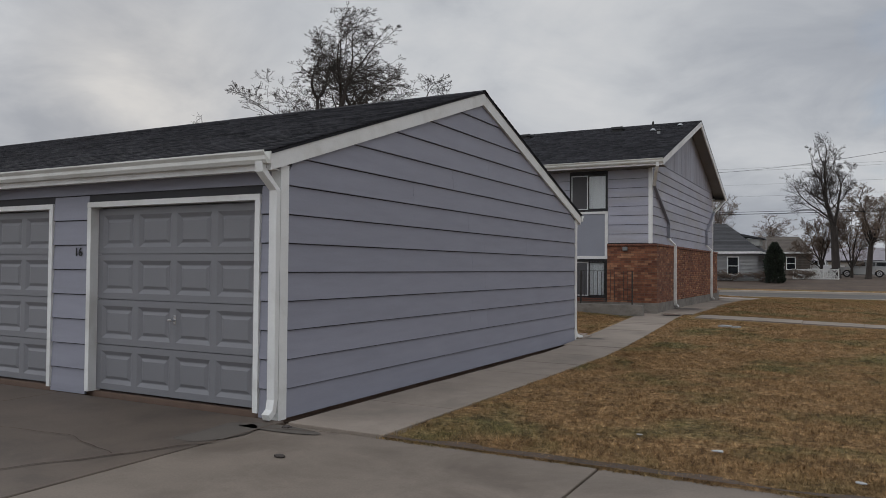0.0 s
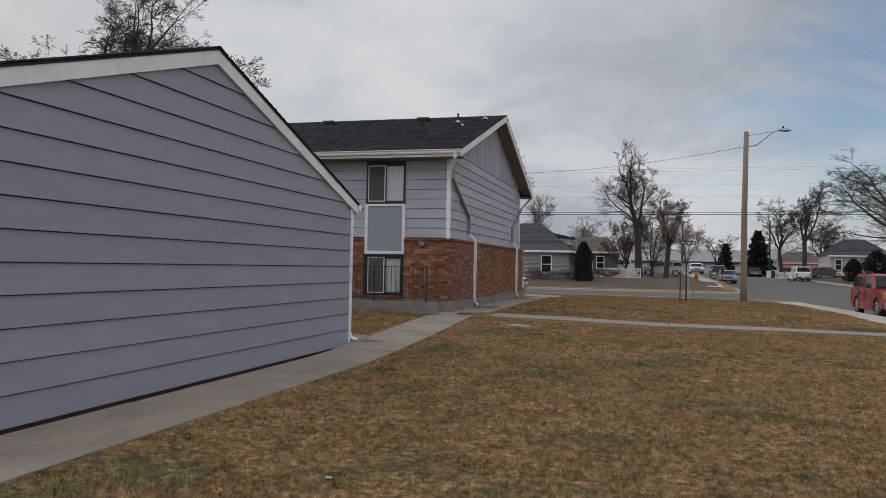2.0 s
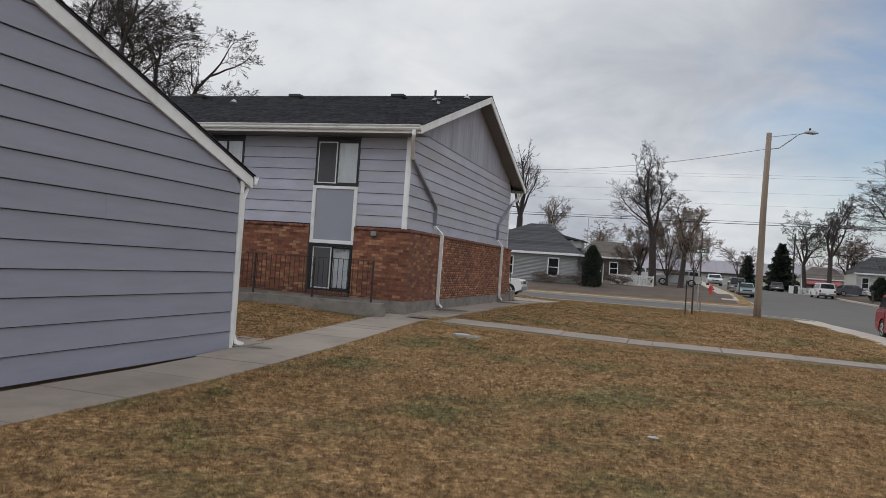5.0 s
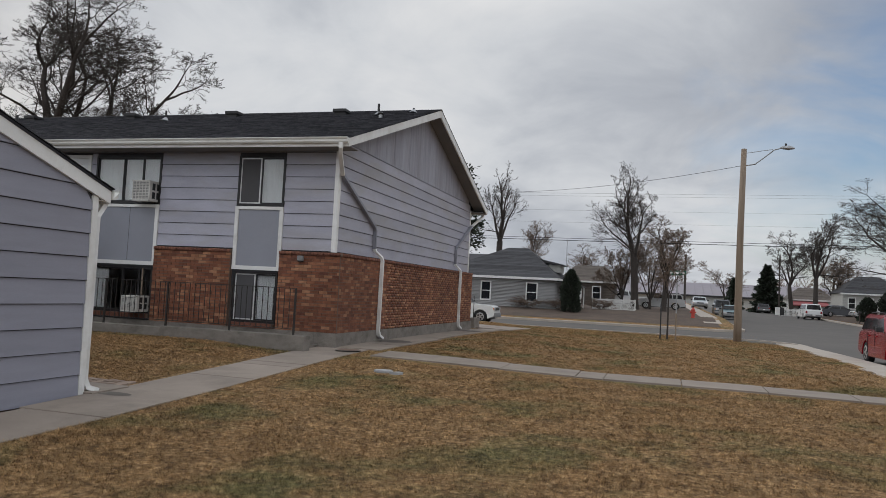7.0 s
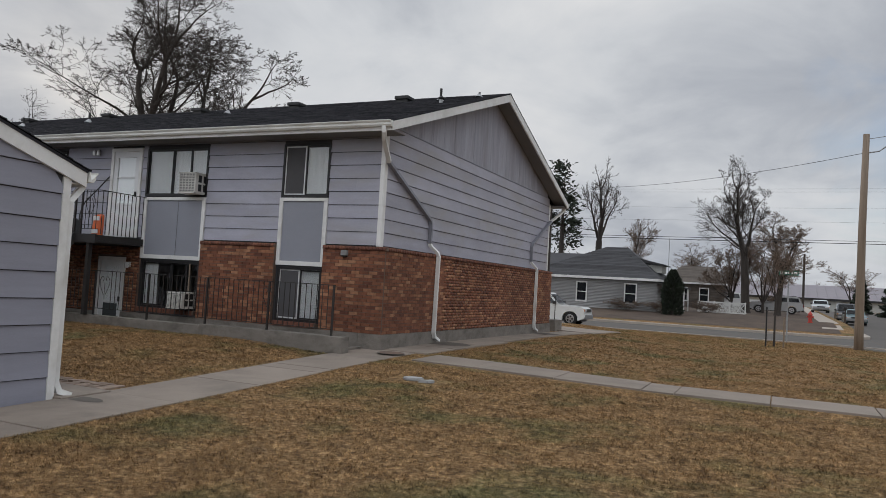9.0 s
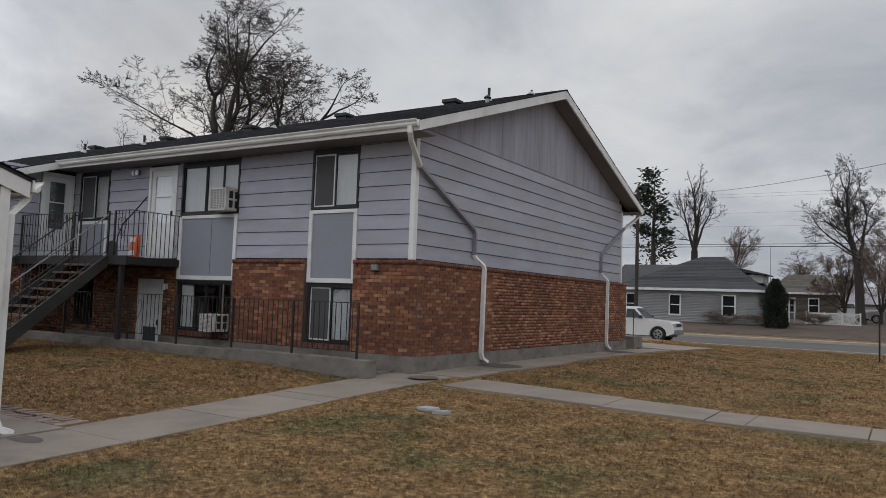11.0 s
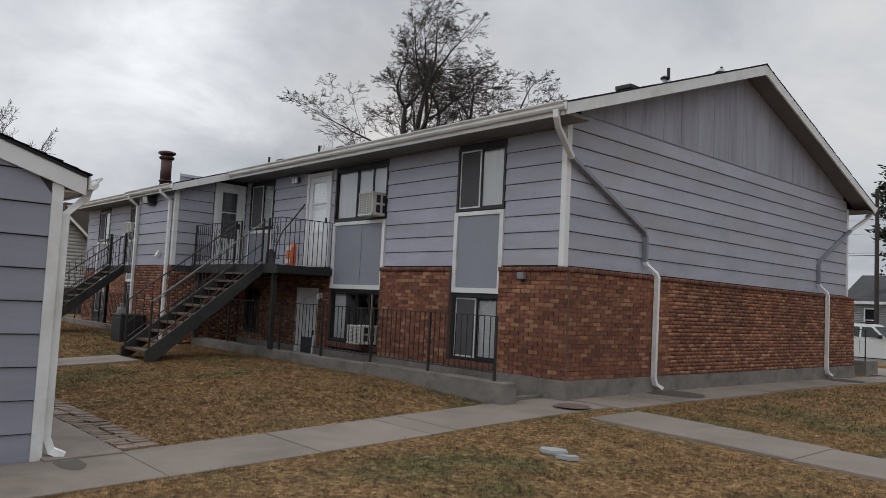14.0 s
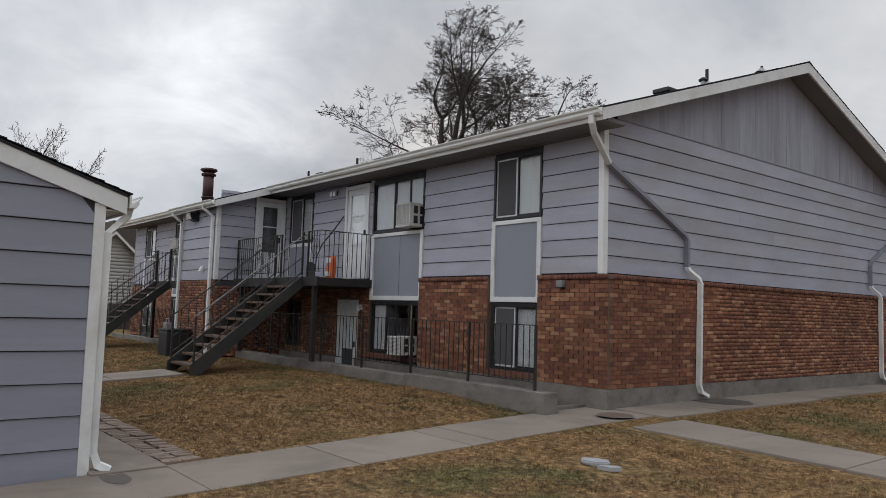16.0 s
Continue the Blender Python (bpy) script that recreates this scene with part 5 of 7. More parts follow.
# ---- fixtures on the flats ----
def ac_unit(x0, x1, y0, z0, z1, label):
    """A window air conditioner: casing, louvred side, coil grille at the back."""
    ob = thing("air_conditioner", ((x0 + x1) / 2, y0, z0), label, "air conditioner", "window air conditioners")
    y1 = FY + 0.1
    part("casing", B((x0, x1, y0 + 0.02, y1, z0, z1), bevel=0.012), M["ac"], ob)
    part("grille_back", B((x0 + 0.03, x1 - 0.03, y0 + 0.012, y0 + 0.021, z0 + 0.03, z1 - 0.03)), M["bumper"], ob)
    n = 11
    for i in range(n):
        z = z0 + 0.04 + (z1 - z0 - 0.08) * i / n
        part("slat", B((x0 + 0.03, x1 - 0.03, y0, y0 + 0.014, z, z + 0.012)), M["ac"], ob)
    for i in range(6):
        x = x0 + 0.03 + (x1 - x0 - 0.06) * i / 5
        part("rib", B((x - 0.005, x + 0.005, y0 - 0.003, y0 + 0.012, z0 + 0.03, z1 - 0.03)), M["ac"], ob)
    for k in range(2):
        for j in range(2):
            z = z0 + 0.06 + j * (z1 - z0) * 0.42
            y = y0 + 0.09 + k * 0.16
            part("louvre", B((x1 - 0.002, x1 + 0.004, y, y + 0.10, z, z + (z1 - z0) * 0.33)), M["black"], ob, "black side louvre")
    for i in range(4):
        part("frame_edge", B(((x0, x0 + 0.03, x1 - 0.03, x0)[i], (x1, x0 + 0.03, x1, x1)[i] if i != 1 else x0 + 0.031, y0, y0 + 0.02, (z0, z0, z0, z1 - 0.03)[i], (z0 + 0.03, z1, z1, z1)[i])), M["ac"], ob)
    return ob


ac_unit(-10.10, -9.60, FY - 0.34, 3.28, 3.76, "white window air conditioner in the upper window")
ac_unit(-10.12, -9.66, FY - 0.43, 0.69, 1.06, "white window air conditioner in the lower window")
ac_unit(-23.4, -22.75, FY - 0.45, 3.3, 3.75, "white window air conditioner in the far upper window")
tagged(part("support_board", B((-9.90, -9.87, FY - 0.02, FY + 0.0, 1.08, 1.74)), M["pole"]), "bare wooden prop in the lower window", "board")


def wall_lamp(x, y, z, twin=False):
    ob = thing("wall_lamp", (x, y, z), "small black wall lantern with clear shades" if twin else "small white wall lamp beside the door", "wall lamp")
    part("backplate", B((x - 0.05, x + 0.05, y - 0.02, y, z - 0.06, z + 0.06), bevel=0.006), M["black" if twin else "trim"], ob)
    for dx in ((-0.07, 0.07) if twin else (0,)):
        bm = bmesh.new()
        tube(bm, [(x + dx * 0.3, y - 0.02, z), (x + dx, y - 0.09, z + 0.02)], 0.01, 6)
        part("arm", bm, M["black"], ob)
        bm = bmesh.new()
        tube(bm, [(x + dx, y - 0.09, z + 0.05), (x + dx, y - 0.09, z + 0.03), (x + dx, y - 0.09, z - 0.09)], [0.035, 0.045, 0.05], 10)
        part("shade", bm, M["lamp_lens"], ob, "clear glass shade")
    return ob


wall_lamp(-13.05, FY - 0.015, 4.33, True)
wall_lamp(-11.72, FY - 0.05, 1.62)
flood = thing("floodlight", (-17.0, SY, 3.9), "dark boxy floodlight on the bay wall", "floodlight")
part("housing", prism(bmesh.new(), [(SY - 0.02, 3.74), (SY - 0.02, 3.96), (SY - 0.26, 3.96), (SY - 0.22, 3.80)], "x", -17.2, -16.85), M["black"], flood)
part("lens", prism(bmesh.new(), [(SY - 0.222, 3.79), (SY - 0.262, 3.94), (SY - 0.272, 3.94), (SY - 0.232, 3.79)], "x", -17.17, -16.88), M["lamp_lens"], flood, "clear lens")
vent = thing("dryer_vent", (-16.4, SY, 2.5), "small white dryer vent hood on the siding", "vent")
part("hood", prism(bmesh.new(), [(SY - 0.016, 2.42), (SY - 0.016, 2.56), (SY - 0.05, 2.56), (SY - 0.12, 2.42)], "x", -16.47, -16.36), M["trim"], vent)
vent2 = thing("vent_box", (-5.72, FY - 0.05, 2.1), "small grey-brown vent box on the brick pier", "vent")
part("hood", B((-5.79, -5.65, FY - 0.18, FY - 0.102, 2.04, 2.15), bevel=0.012), M["bumper"], vent2)
part("collar", B((-5.77, -5.67, FY - 0.168, FY - 0.103, 2.02, 2.039)), M["black"], vent2)
flue = thing("flue_pipe", (-17.35, 20.72, 4.4), "maroon metal flue pipe with a rain cap on the roof", "flue pipe")
bm = bmesh.new()
tube(bm, [(-17.35, 20.72, 4.3), (-17.35, 20.72, 5.22)], 0.14, 16)
part("pipe", bm, M["flue"], flue, smooth=True)
bm = bmesh.new()
tube(bm, [(-17.35, 20.72, 4.45), (-17.35, 20.72, 4.47), (-17.35, 20.72, 4.49)], [0.16, 0.175, 0.16], 16)
part("storm_collar", bm, M["flue"], flue)
bm = bmesh.new()
tube(bm, [(-17.35, 20.72, 5.06), (-17.35, 20.72, 5.10), (-17.35, 20.72, 5.13)], [0.18, 0.2, 0.18], 16)
tube(bm, [(-17.35, 20.72, 5.17), (-17.35, 20.72, 5.21), (-17.35, 20.72, 5.25)], [0.17, 0.23, 0.22], 16)
tube(bm, [(-17.35, 20.72, 5.25), (-17.35, 20.72, 5.27)], [0.22, 0.16], 16)
tube(bm, [(-17.35, 20.72, 5.12), (-17.35, 20.72, 5.18)], 0.12, 12)
part("rain_cap", bm, M["flue"], flue, smooth=False)


def roof_z(y):
    return RZ - abs(y - RY) * rs


for x, y in ((-7.3, 27.2), (-10.9, 27.2), (-14.6, 27.2), (-18.6, 27.2), (-22.6, 27.2)):
    ob = thing("roof_vent", (x, y, roof_z(y)), "low black box vent near the roof ridge", "roof vent", "roof vents")
    z = roof_z(y)
    part("hood", B((x - 0.21, x + 0.21, y - 0.2, y + 0.22, z + 0.04, z + 0.14), bevel=0.02), M["black"], ob)
    part("base", B((x - 0.17, x + 0.17, y - 0.15, y + 0.18, z - 0.05, z + 0.052)), M["black"], ob)
for x, y, h, r in ((-5.9, 26.6, 0.34, 0.035), (-5.1, 27.3, 0.14, 0.028), (-12.6, 26.2, 0.3, 0.03), (-17.6, 25.6, 0.32, 0.04), (-20.4, 25.4, 0.3, 0.04)):
    ob = thing("vent_pipe", (x, y, roof_z(y)), "thin dark vent pipe with a pale flashing boot", "vent pipe", "vent pipes")
    z = roof_z(y)
    bm = bmesh.new()
    tube(bm, [(x, y, z - 0.05), (x, y, z + h)], r, 10)
    part("pipe", bm, M["black"], ob)
    bm = bmesh.new()
    tube(bm, [(x, y - 0.03, z - 0.02), (x, y, z + 0.10)], [0.13, r + 0.006], 12)
    part("boot", bm, M["galv"], ob, "pale metal boot")
cap = thing("exhaust_cap", (-5.55, 25.9, roof_z(25.9)), "small round exhaust cap on the roof", "roof vent")
bm = bmesh.new()
zc = roof_z(25.9)
tube(bm, [(-5.55, 25.9, zc - 0.05), (-5.55, 25.9, zc + 0.11)], 0.05, 12)
part("stem", bm, M["galv"], cap)
bm = bmesh.new()
tube(bm, [(-5.55, 25.9, zc + 0.10), (-5.55, 25.9, zc + 0.13), (-5.55, 25.9, zc + 0.17)], [0.08, 0.09, 0.04], 12)
part("lid", bm, M["black"], cap)

# things left on the balcony
shovel = thing("snow_shovel", (-12.55, 22.0, 2.22), "black snow shovel with a bent shaft leaning by the door", "shovel")
bm = bmesh.new()
tube(bm, [(-12.75, 21.55, 2.42), (-12.86, 21.65, 2.75), (-12.90, 21.8, 3.05), (-12.7, 22.0, 3.42), (-12.55, 22.15, 3.72)], 0.016, 8)
part("shaft", bm, M["black"], shovel)
bm = bmesh.new()
prism(bm, [(-12.98, 2.225), (-12.56, 2.225), (-12.58, 2.55), (-12.72, 2.62), (-12.84, 2.62), (-12.96, 2.55)], "y", 21.45, 21.47)
part("blade", bm, M["black"], shovel)
def sack(x, y, z, w, d, h, tilt):
    """A filled plastic sack standing on end: puffed sides, pinched crimped top, slumped a little."""
    bm = bmesh.new()
    rings, n, m = [], 12, 20
    for i in range(n + 1):
        t = i / n
        puff = (0.75 + 0.25 * math.sin(math.pi * min(1, t * 1.25))) * (1 if t < 0.8 else 1 - 2.9 * (t - 0.8))
        ring = []
        for k in range(m):
            a = 2 * math.pi * k / m
            ca, sa = math.cos(a), math.sin(a)
            q = Vector((math.copysign(abs(ca) ** 0.6, ca) * w / 2 * (1 - 0.08 * t), math.copysign(abs(sa) ** 0.7, sa) * d / 2 * max(0.12, puff), t * h))
            q *= 1 + 0.05 * noise.noise(q * 14)
            ring.append(bm.verts.new((x + q.x + tilt * t * t * h, y + q.y, z + q.z)))
        rings.append(ring)
    for a, b in zip(rings, rings[1:]):
        for k in range(m):
            bm.faces.new((a[k], a[(k + 1) % m], b[(k + 1) % m], b[k]))
    bm.faces.new(rings[-1])
    bm.faces.new(list(reversed(rings[0])))
    return bm


bag = thing("salt_bag", (-12.28, 21.72, 2.22), "upright white and orange plastic bag of ice melt", "bag")
part("sack", sack(-12.32, 21.72, 2.225, 0.30, 0.16, 0.52, 0.10), M["orange"], bag, smooth=True)
for z0, z1, dx in ((2.30, 2.40, 0.0), (2.60, 2.70, 0.03)):
    part("label", B((-12.40 + dx, -12.20 + dx, 21.625, 21.632, z0, z1), bevel=0.002), M["bag"], bag, "white printed label")
for px, py, pz in ((-17.1, 19.95, 0.35), (-21.0, 21.7, 2.9)):
    ob = thing("grill_cover" if pz < 1 else "patio_grill", (px, py, pz - 0.2), "black plastic bin beside the stair" if pz < 1 else "dark covered grill on the far balcony", "bin" if pz < 1 else "grill")
    w = 0.34 if pz < 1 else 0.3
    part("body", B((px - w, px + w, py - 0.3, py + 0.3, 0.2 if pz < 1 else 2.23, 0.86 if pz < 1 else 3.15), bevel=0.04), M["black"], ob)
    part("lid", B((px - w - 0.02, px + w + 0.02, py - 0.32, py + 0.32, 0.862 if pz < 1 else 3.152, 0.92 if pz < 1 else 3.32), bevel=0.02), M["black"], ob)
meter = thing("gas_meter", (-18.15, 20.1, 0.4), "grey gas meter with pipes by the bay corner", "gas meter")
part("case", B((-18.32, -18.08, 20.05, 20.22, 0.75, 1.05), bevel=0.03), M["galv"], meter)
bm = bmesh.new()
tube(bm, [(-18.3, 20.14, 0.15), (-18.3, 20.14, 1.15), (-18.1, 20.14, 1.15), (-18.1, 20.14, 0.9)], 0.018, 8)
part("pipe", bm, M["galv"], meter)
step = thing("entry_step", (-5.3, 36.2, 0.2), "grey concrete step block with a black rail", "step")
part("block", B((-6.2, -5.1, 35.7, 36.6, 0.1, 0.55), bevel=0.02), M["foundation"], step)
bm = bmesh.new()
tube(bm, [(-5.15, 35.75, 0.55), (-5.15, 35.75, 1.4), (-5.9, 35.75, 1.45), (-5.9, 35.75, 0.55)], 0.018, 6)
part("rail", bm, M["iron"], step)

# numbers on the garage
for k, x in enumerate((-7.93,)):
    cu = bpy.data.curves.new("house_number", "FONT")
    cu.body, cu.size, cu.extrude, cu.align_x = "16", 0.14, 0.004, "CENTER"
    num = new("house_number", cu)
    num.matrix_world = pose(x, GY0 - 0.02, 1.60, 90, 0, 0)
    cu.materials.append(M["black"])
    tagged(num, "black house number 16 on grey siding", "number")

# covers, litter and pavers on the ground
cover = thing("utility_cover", (-2.5, 19.15, g(-2.5, 19.15)), "pale broken concrete utility cover in the lawn", "cover")
zc = g(-2.5, 19.15)
bm = bmesh.new()
prism(bm, [(-2.70, 19.13), (-2.6, 19.04), (-2.46, 19.05), (-2.36, 19.17), (-2.44, 19.27), (-2.6, 19.26)], "z", zc, zc + 0.045)
bmesh.ops.bevel(bm, geom=[e for e in bm.edges], offset=0.012, segments=2, affect="EDGES")
part("lid", bm, M["litter"], cover)
bm = bmesh.new()
prism(bm, [(-2.36, 18.98), (-2.22, 19.0), (-2.16, 19.1), (-2.24, 19.14)], "z", zc, zc + 0.04)
part("fragment", bm, M["litter"], cover)
mh = thing("access_cover", (-4.3, 21.72, g(-4.3, 21.7)), "round rusty cover set in the walk", "cover")
bm = bmesh.new()
zc = g(-4.3, 21.7) + 0.034
tube(bm, [(-4.3, 21.72, zc), (-4.3, 21.72, zc + 0.008)], 0.24, 24)
part("plate", bm, M["mortar"], mh)
bm = bmesh.new()
tube(bm, [(-4.3, 21.72, zc), (-4.3, 21.72, zc + 0.005)], 0.27, 24)
part("rim", bm, M["foundation"], mh)
edging = thing("brick_edging", (-6.4, 15.8, g(-6.4, 15.8)), "two flush rows of worn grey-brown edging bricks beside the walk", "edging")
pm = mesh_of("paver", B((-0.046, 0.046, -0.095, 0.095, -0.06, 0.03), bevel=0.006), M["paver"])
for row in range(2):
    for i in range(46):
        x, y = -4.98 - 0.1 * i - 0.03 * row, 15.745 + 0.2 * row + random.uniform(-0.012, 0.012)
        ob = new("paver", pm)
        ob.matrix_world = pose(x, y, g(x, y) - 0.008 + random.uniform(-0.007, 0.007), random.uniform(-3, 3), random.uniform(-3, 3), random.uniform(-6, 6))
        ob.parent = edging
        ob.matrix_parent_inverse = edging.matrix_world.inverted()
for x, y, s, lab in ((-0.9, 6.4, 0.09, "crumpled pale blue scrap of litter on the lawn"), (2.55, 6.2, 0.11, "white paper scrap on the lawn"), (0.1, 5.95, 0.07, "pale twig scrap at the lawn's edge"), (-1.6, 6.7, 0.05, "pale scrap of litter on the lawn"), (4.8, 9.8, 0.1, "pale scrap of litter on the lawn"), (1.2, 12.4, 0.09, "white scrap of litter on the lawn")):
    bm = bmesh.new()
    bmesh.ops.create_icosphere(bm, subdivisions=2, radius=s / 3)
    for v in bm.verts:
        v.co = Vector((v.co.x * 1.6, v.co.y, v.co.z * 0.35)) * (1 + 0.5 * noise.noise(v.co * 30 + Vector((x, y, 0))))
        v.co += Vector((x, y, g(x, y) + 0.035))
    tagged(part("litter_scrap", bm, M["litter"]), lab, "litter")
for x, y in ((-2.6, 3.9), (-3.9, 4.6), (-4.55, 5.45)):
    bm = bmesh.new()
    bmesh.ops.create_icosphere(bm, subdivisions=2, radius=0.035)
    for v in bm.verts:
        v.co = Vector((v.co.x * 1.5, v.co.y, v.co.z * 0.45)) * (1 + 0.5 * noise.noise(v.co * 40 + Vector((x, y, 0))))
        v.co += Vector((x, y, g(x, y) + 0.012))
    tagged(part("dead_leaf", bm, M["twig"]), "curled dark dead leaf on the driveway", "leaf")
# damp patches below the downspouts
for x, y, rx, ry, zz in ((-4.45, 24.75, 0.42, 0.55, 0.036), (-4.4, 32.2, 0.35, 0.5, 0.036), (-4.62, 5.38, 0.42, 0.14, 0.005), (-4.95, 5.0, 0.22, 0.5, 0.005), (-4.55, 15.12, 0.2, 0.14, 0.016)):
    pts = [(x + rx * math.cos(a) * (1 + 0.25 * math.sin(3 * a + x)), y + ry * math.sin(a) * (1 + 0.2 * math.cos(2 * a))) for a in np.linspace(0, 2 * math.pi, 28)[:-1]]
    bm = bmesh.new()
    bm.faces.new([bm.verts.new((p, q, g(p, q) + zz + 0.004)) for p, q in pts])
    tagged(part("damp_stain", bm, M["damp"]), "dark damp stain on the concrete", "stain", kind="structure")


# ---- trees ----
def frustums(segs, sides):
    """Tapered tubes for segments (p0, p1, r0, r1), as one pair of arrays."""
    s = np.array([(*a, *b, r, q) for a, b, r, q in segs])
    p0, p1, r0, r1 = s[:, :3], s[:, 3:6], s[:, 6], s[:, 7]
    d = p1 - p0
    d /= np.maximum(np.linalg.norm(d, axis=1, keepdims=True), 1e-6)
    ref = np.where(np.abs(d[:, 2:3]) > 0.9, np.array([[1.0, 0, 0]]), np.array([[0, 0, 1.0]]))
    u = np.cross(d, ref)
    u /= np.linalg.norm(u, axis=1, keepdims=True)
    w = np.cross(d, u)
    a = 2 * np.pi * np.arange(sides) / sides
    ring = np.cos(a)[None, :, None] * u[:, None] + np.sin(a)[None, :, None] * w[:, None]
    v = np.concatenate([p0[:, None] + ring * r0[:, None, None], p1[:, None] + ring * r1[:, None, None]], 1).reshape(-1, 3)
    k = np.arange(sides)
    f = np.stack([k, (k + 1) % sides, sides + (k + 1) % sides, sides + k], -1)
    return v, (f[None] + 2 * sides * np.arange(len(s))[:, None, None]).reshape(-1, 4)


def bare_tree(x, y, height, spread, label, seed, bole=0.28, limbs=5, r=0.28, twig="twig", depth=4, dense=1.0, lean=0.0, category="bare tree", min_r=0.008, tilt=0.5, even=False):
    """A leafless tree: a tapered bole, leaders that carry side limbs all along, and fine twigs at every end.
    height: of the tip over the ground; spread: half the crown's width; lean: the crown's shift as a share of the height."""
    rng = random.Random(seed)
    thick, thin = [], []
    fine = min_r / height

    def grow(p, d, length, rad, level):
        n = (7, 5, 4, 3, 3, 2)[level]
        end = max(fine, rad * (0.30 if level < 2 else 0.45))
        rise = (0.10, 0.07, 0.04, 0.02, 0.0, 0.0)[level]
        wander = (0.13, 0.17, 0.20, 0.22, 0.25, 0.25)[level]
        r0 = rad
        for i in range(n):
            d = (d + Vector((rng.gauss(0, 1), rng.gauss(0, 1), rng.gauss(0, 0.7))) * wander + Vector((0, 0, rise))).normalized()
            q = p + d * (length / n)
            r1 = rad + (end - rad) * (i + 1) / n
            (thick if level < 2 else thin).append((tuple(p), tuple(q), r0, r1))
            if level < depth and (i >= 2 or level > 0 or rng.random() < 0.4):
                kids = 1 if rng.random() < 0.86 * dense else 0
                kids += 1 if level > 0 and rng.random() < 0.30 * dense else 0
                for _ in range(kids):
                    side = Vector((rng.gauss(0, 1), rng.gauss(0, 1), rng.gauss(0.1, 0.5)))
                    side = (side - d * side.dot(d)).normalized()
                    ang = rng.uniform(0.55, 1.15)
                    grow(q, (d * math.cos(ang) + side * math.sin(ang)).normalized(), length * (0.56 - 0.24 * i / n) * rng.uniform(0.7, 1.2), max(fine, r1 * rng.uniform(0.38, 0.6)), level + 1)
            p, r0 = q, r1
        if level < depth:
            for _ in range(2):
                side = Vector((rng.gauss(0, 1), rng.gauss(0, 1), rng.gauss(0.1, 0.4)))
                side = (side - d * side.dot(d)).normalized()
                ang = rng.uniform(0.2, 0.5)
                grow(p, (d * math.cos(ang) + side * math.sin(ang)).normalized(), length * rng.uniform(0.30, 0.45), end, level + 1)

    # grown at unit height, then brought to the true height and width
    top = Vector((0, 0, bole))
    for i in range(limbs):
        a = 2 * math.pi * (i + rng.uniform(-0.2, 0.2)) / limbs + seed
        out = 0.12 if i == 0 else tilt * rng.uniform(0.75, 1.25)
        d = Vector((math.cos(a) * out, math.sin(a) * out, 1)).normalized()
        grow(top, d, (1 - bole) * (0.74 if i == 0 else rng.uniform(0.66, 0.78) if even else rng.uniform(0.52, 0.68)), r / height * (0.72 if i == 0 else rng.uniform(0.45, 0.65)), 0)
    tips = np.array([q[1] for q in thin])
    kz = (1 - bole) / (tips[:, 2].max() - bole)
    kx = spread / height / max(1e-3, 0.5 * (np.percentile(tips[:, 0], 99) - np.percentile(tips[:, 0], 1)) * 0.5 + 0.25 * (np.percentile(tips[:, 1], 99) - np.percentile(tips[:, 1], 1)))
    z0 = g(x, y) - 0.1
    ob = thing("bare_tree", (x, y, z0), label, category)

    def place(segs):
        out = []
        for p, q, a, b in segs:
            ends = [Vector(((v[0] * kx + lean * max(0, v[2])) * height, v[1] * kx * height, (bole + (v[2] - bole) * kz if v[2] > bole else v[2]) * height)) for v in (p, q)]
            out.append((tuple(ends[0]), tuple(ends[1]), max(min_r, a * height), max(min_r, b * height)))
        return out

    flare = r / height
    thick.append(((0, 0, 0), (0, 0, bole * 0.12), flare * 1.45, flare * 1.12))
    thick.append(((0, 0, bole * 0.12), (0, 0, bole * 0.6), flare * 1.12, flare))
    thick.append(((0, 0, bole * 0.6), (0, 0, bole * 1.02), flare, flare * 0.9))
    for name, segs, sides, mat in (("trunk", thick, 7, "bark"), ("twig_mass", thin, 3, twig)):
        v, f = frustums(place(segs), sides)
        o = new(name, numpy_mesh(name, v, f, M[mat]))
        o.parent = ob
        if name == "twig_mass":
            tagged(o, "fine bare twigs", kind="stuff")
        else:
            o.data.polygons.foreach_set("use_smooth", [True] * len(o.data.polygons))
    return ob


bare_tree(-28.9, 40.4, 18.3, 6.3, "large leafless tree with dark spreading limbs behind the flats", 12, 0.28, 6, 0.5, depth=5, dense=0.8, min_r=0.0085, tilt=0.5, even=True)
bare_tree(-24.3, 43.0, 13.2, 2.9, "smaller leafless tree behind the flats", 5, 0.3, 4, 0.22, depth=3, min_r=0.0097)
bare_tree(-46.0, 43.0, 14.3, 4.0, "leafless tree behind the flats' far end", 8, 0.3, 4, 0.25, depth=3, min_r=0.0105)
bare_tree(-62.0, 25.3, 15.8, 3.2, "thin leafless tree beyond the white house", 21, 0.3, 4, 0.22, depth=3, min_r=0.0120)
bare_tree(-0.6, 80.0, 14.3, 3.0, "tall leafless tree on the far verge", 3, 0.34, 4, 0.34, depth=4, min_r=0.0090, lean=-0.04, tilt=0.42)
bare_tree(1.96, 78.0, 9.0, 2.3, "leafless reddish-brown tree on the far verge", 14, 0.34, 4, 0.24, "twig_warm", depth=4, min_r=0.0090, lean=0.07)
bare_tree(-1.9, 82.0, 7.3, 2.3, "leafless reddish-brown bushy tree by the fence", 31, 0.12, 6, 0.14, "twig_warm", depth=4, min_r=0.0097)
bare_tree(0.7, 83.5, 8.2, 2.4, "leafless reddish-brown bushy tree by the parked car", 37, 0.12, 6, 0.14, "twig_warm", depth=4, min_r=0.0097)
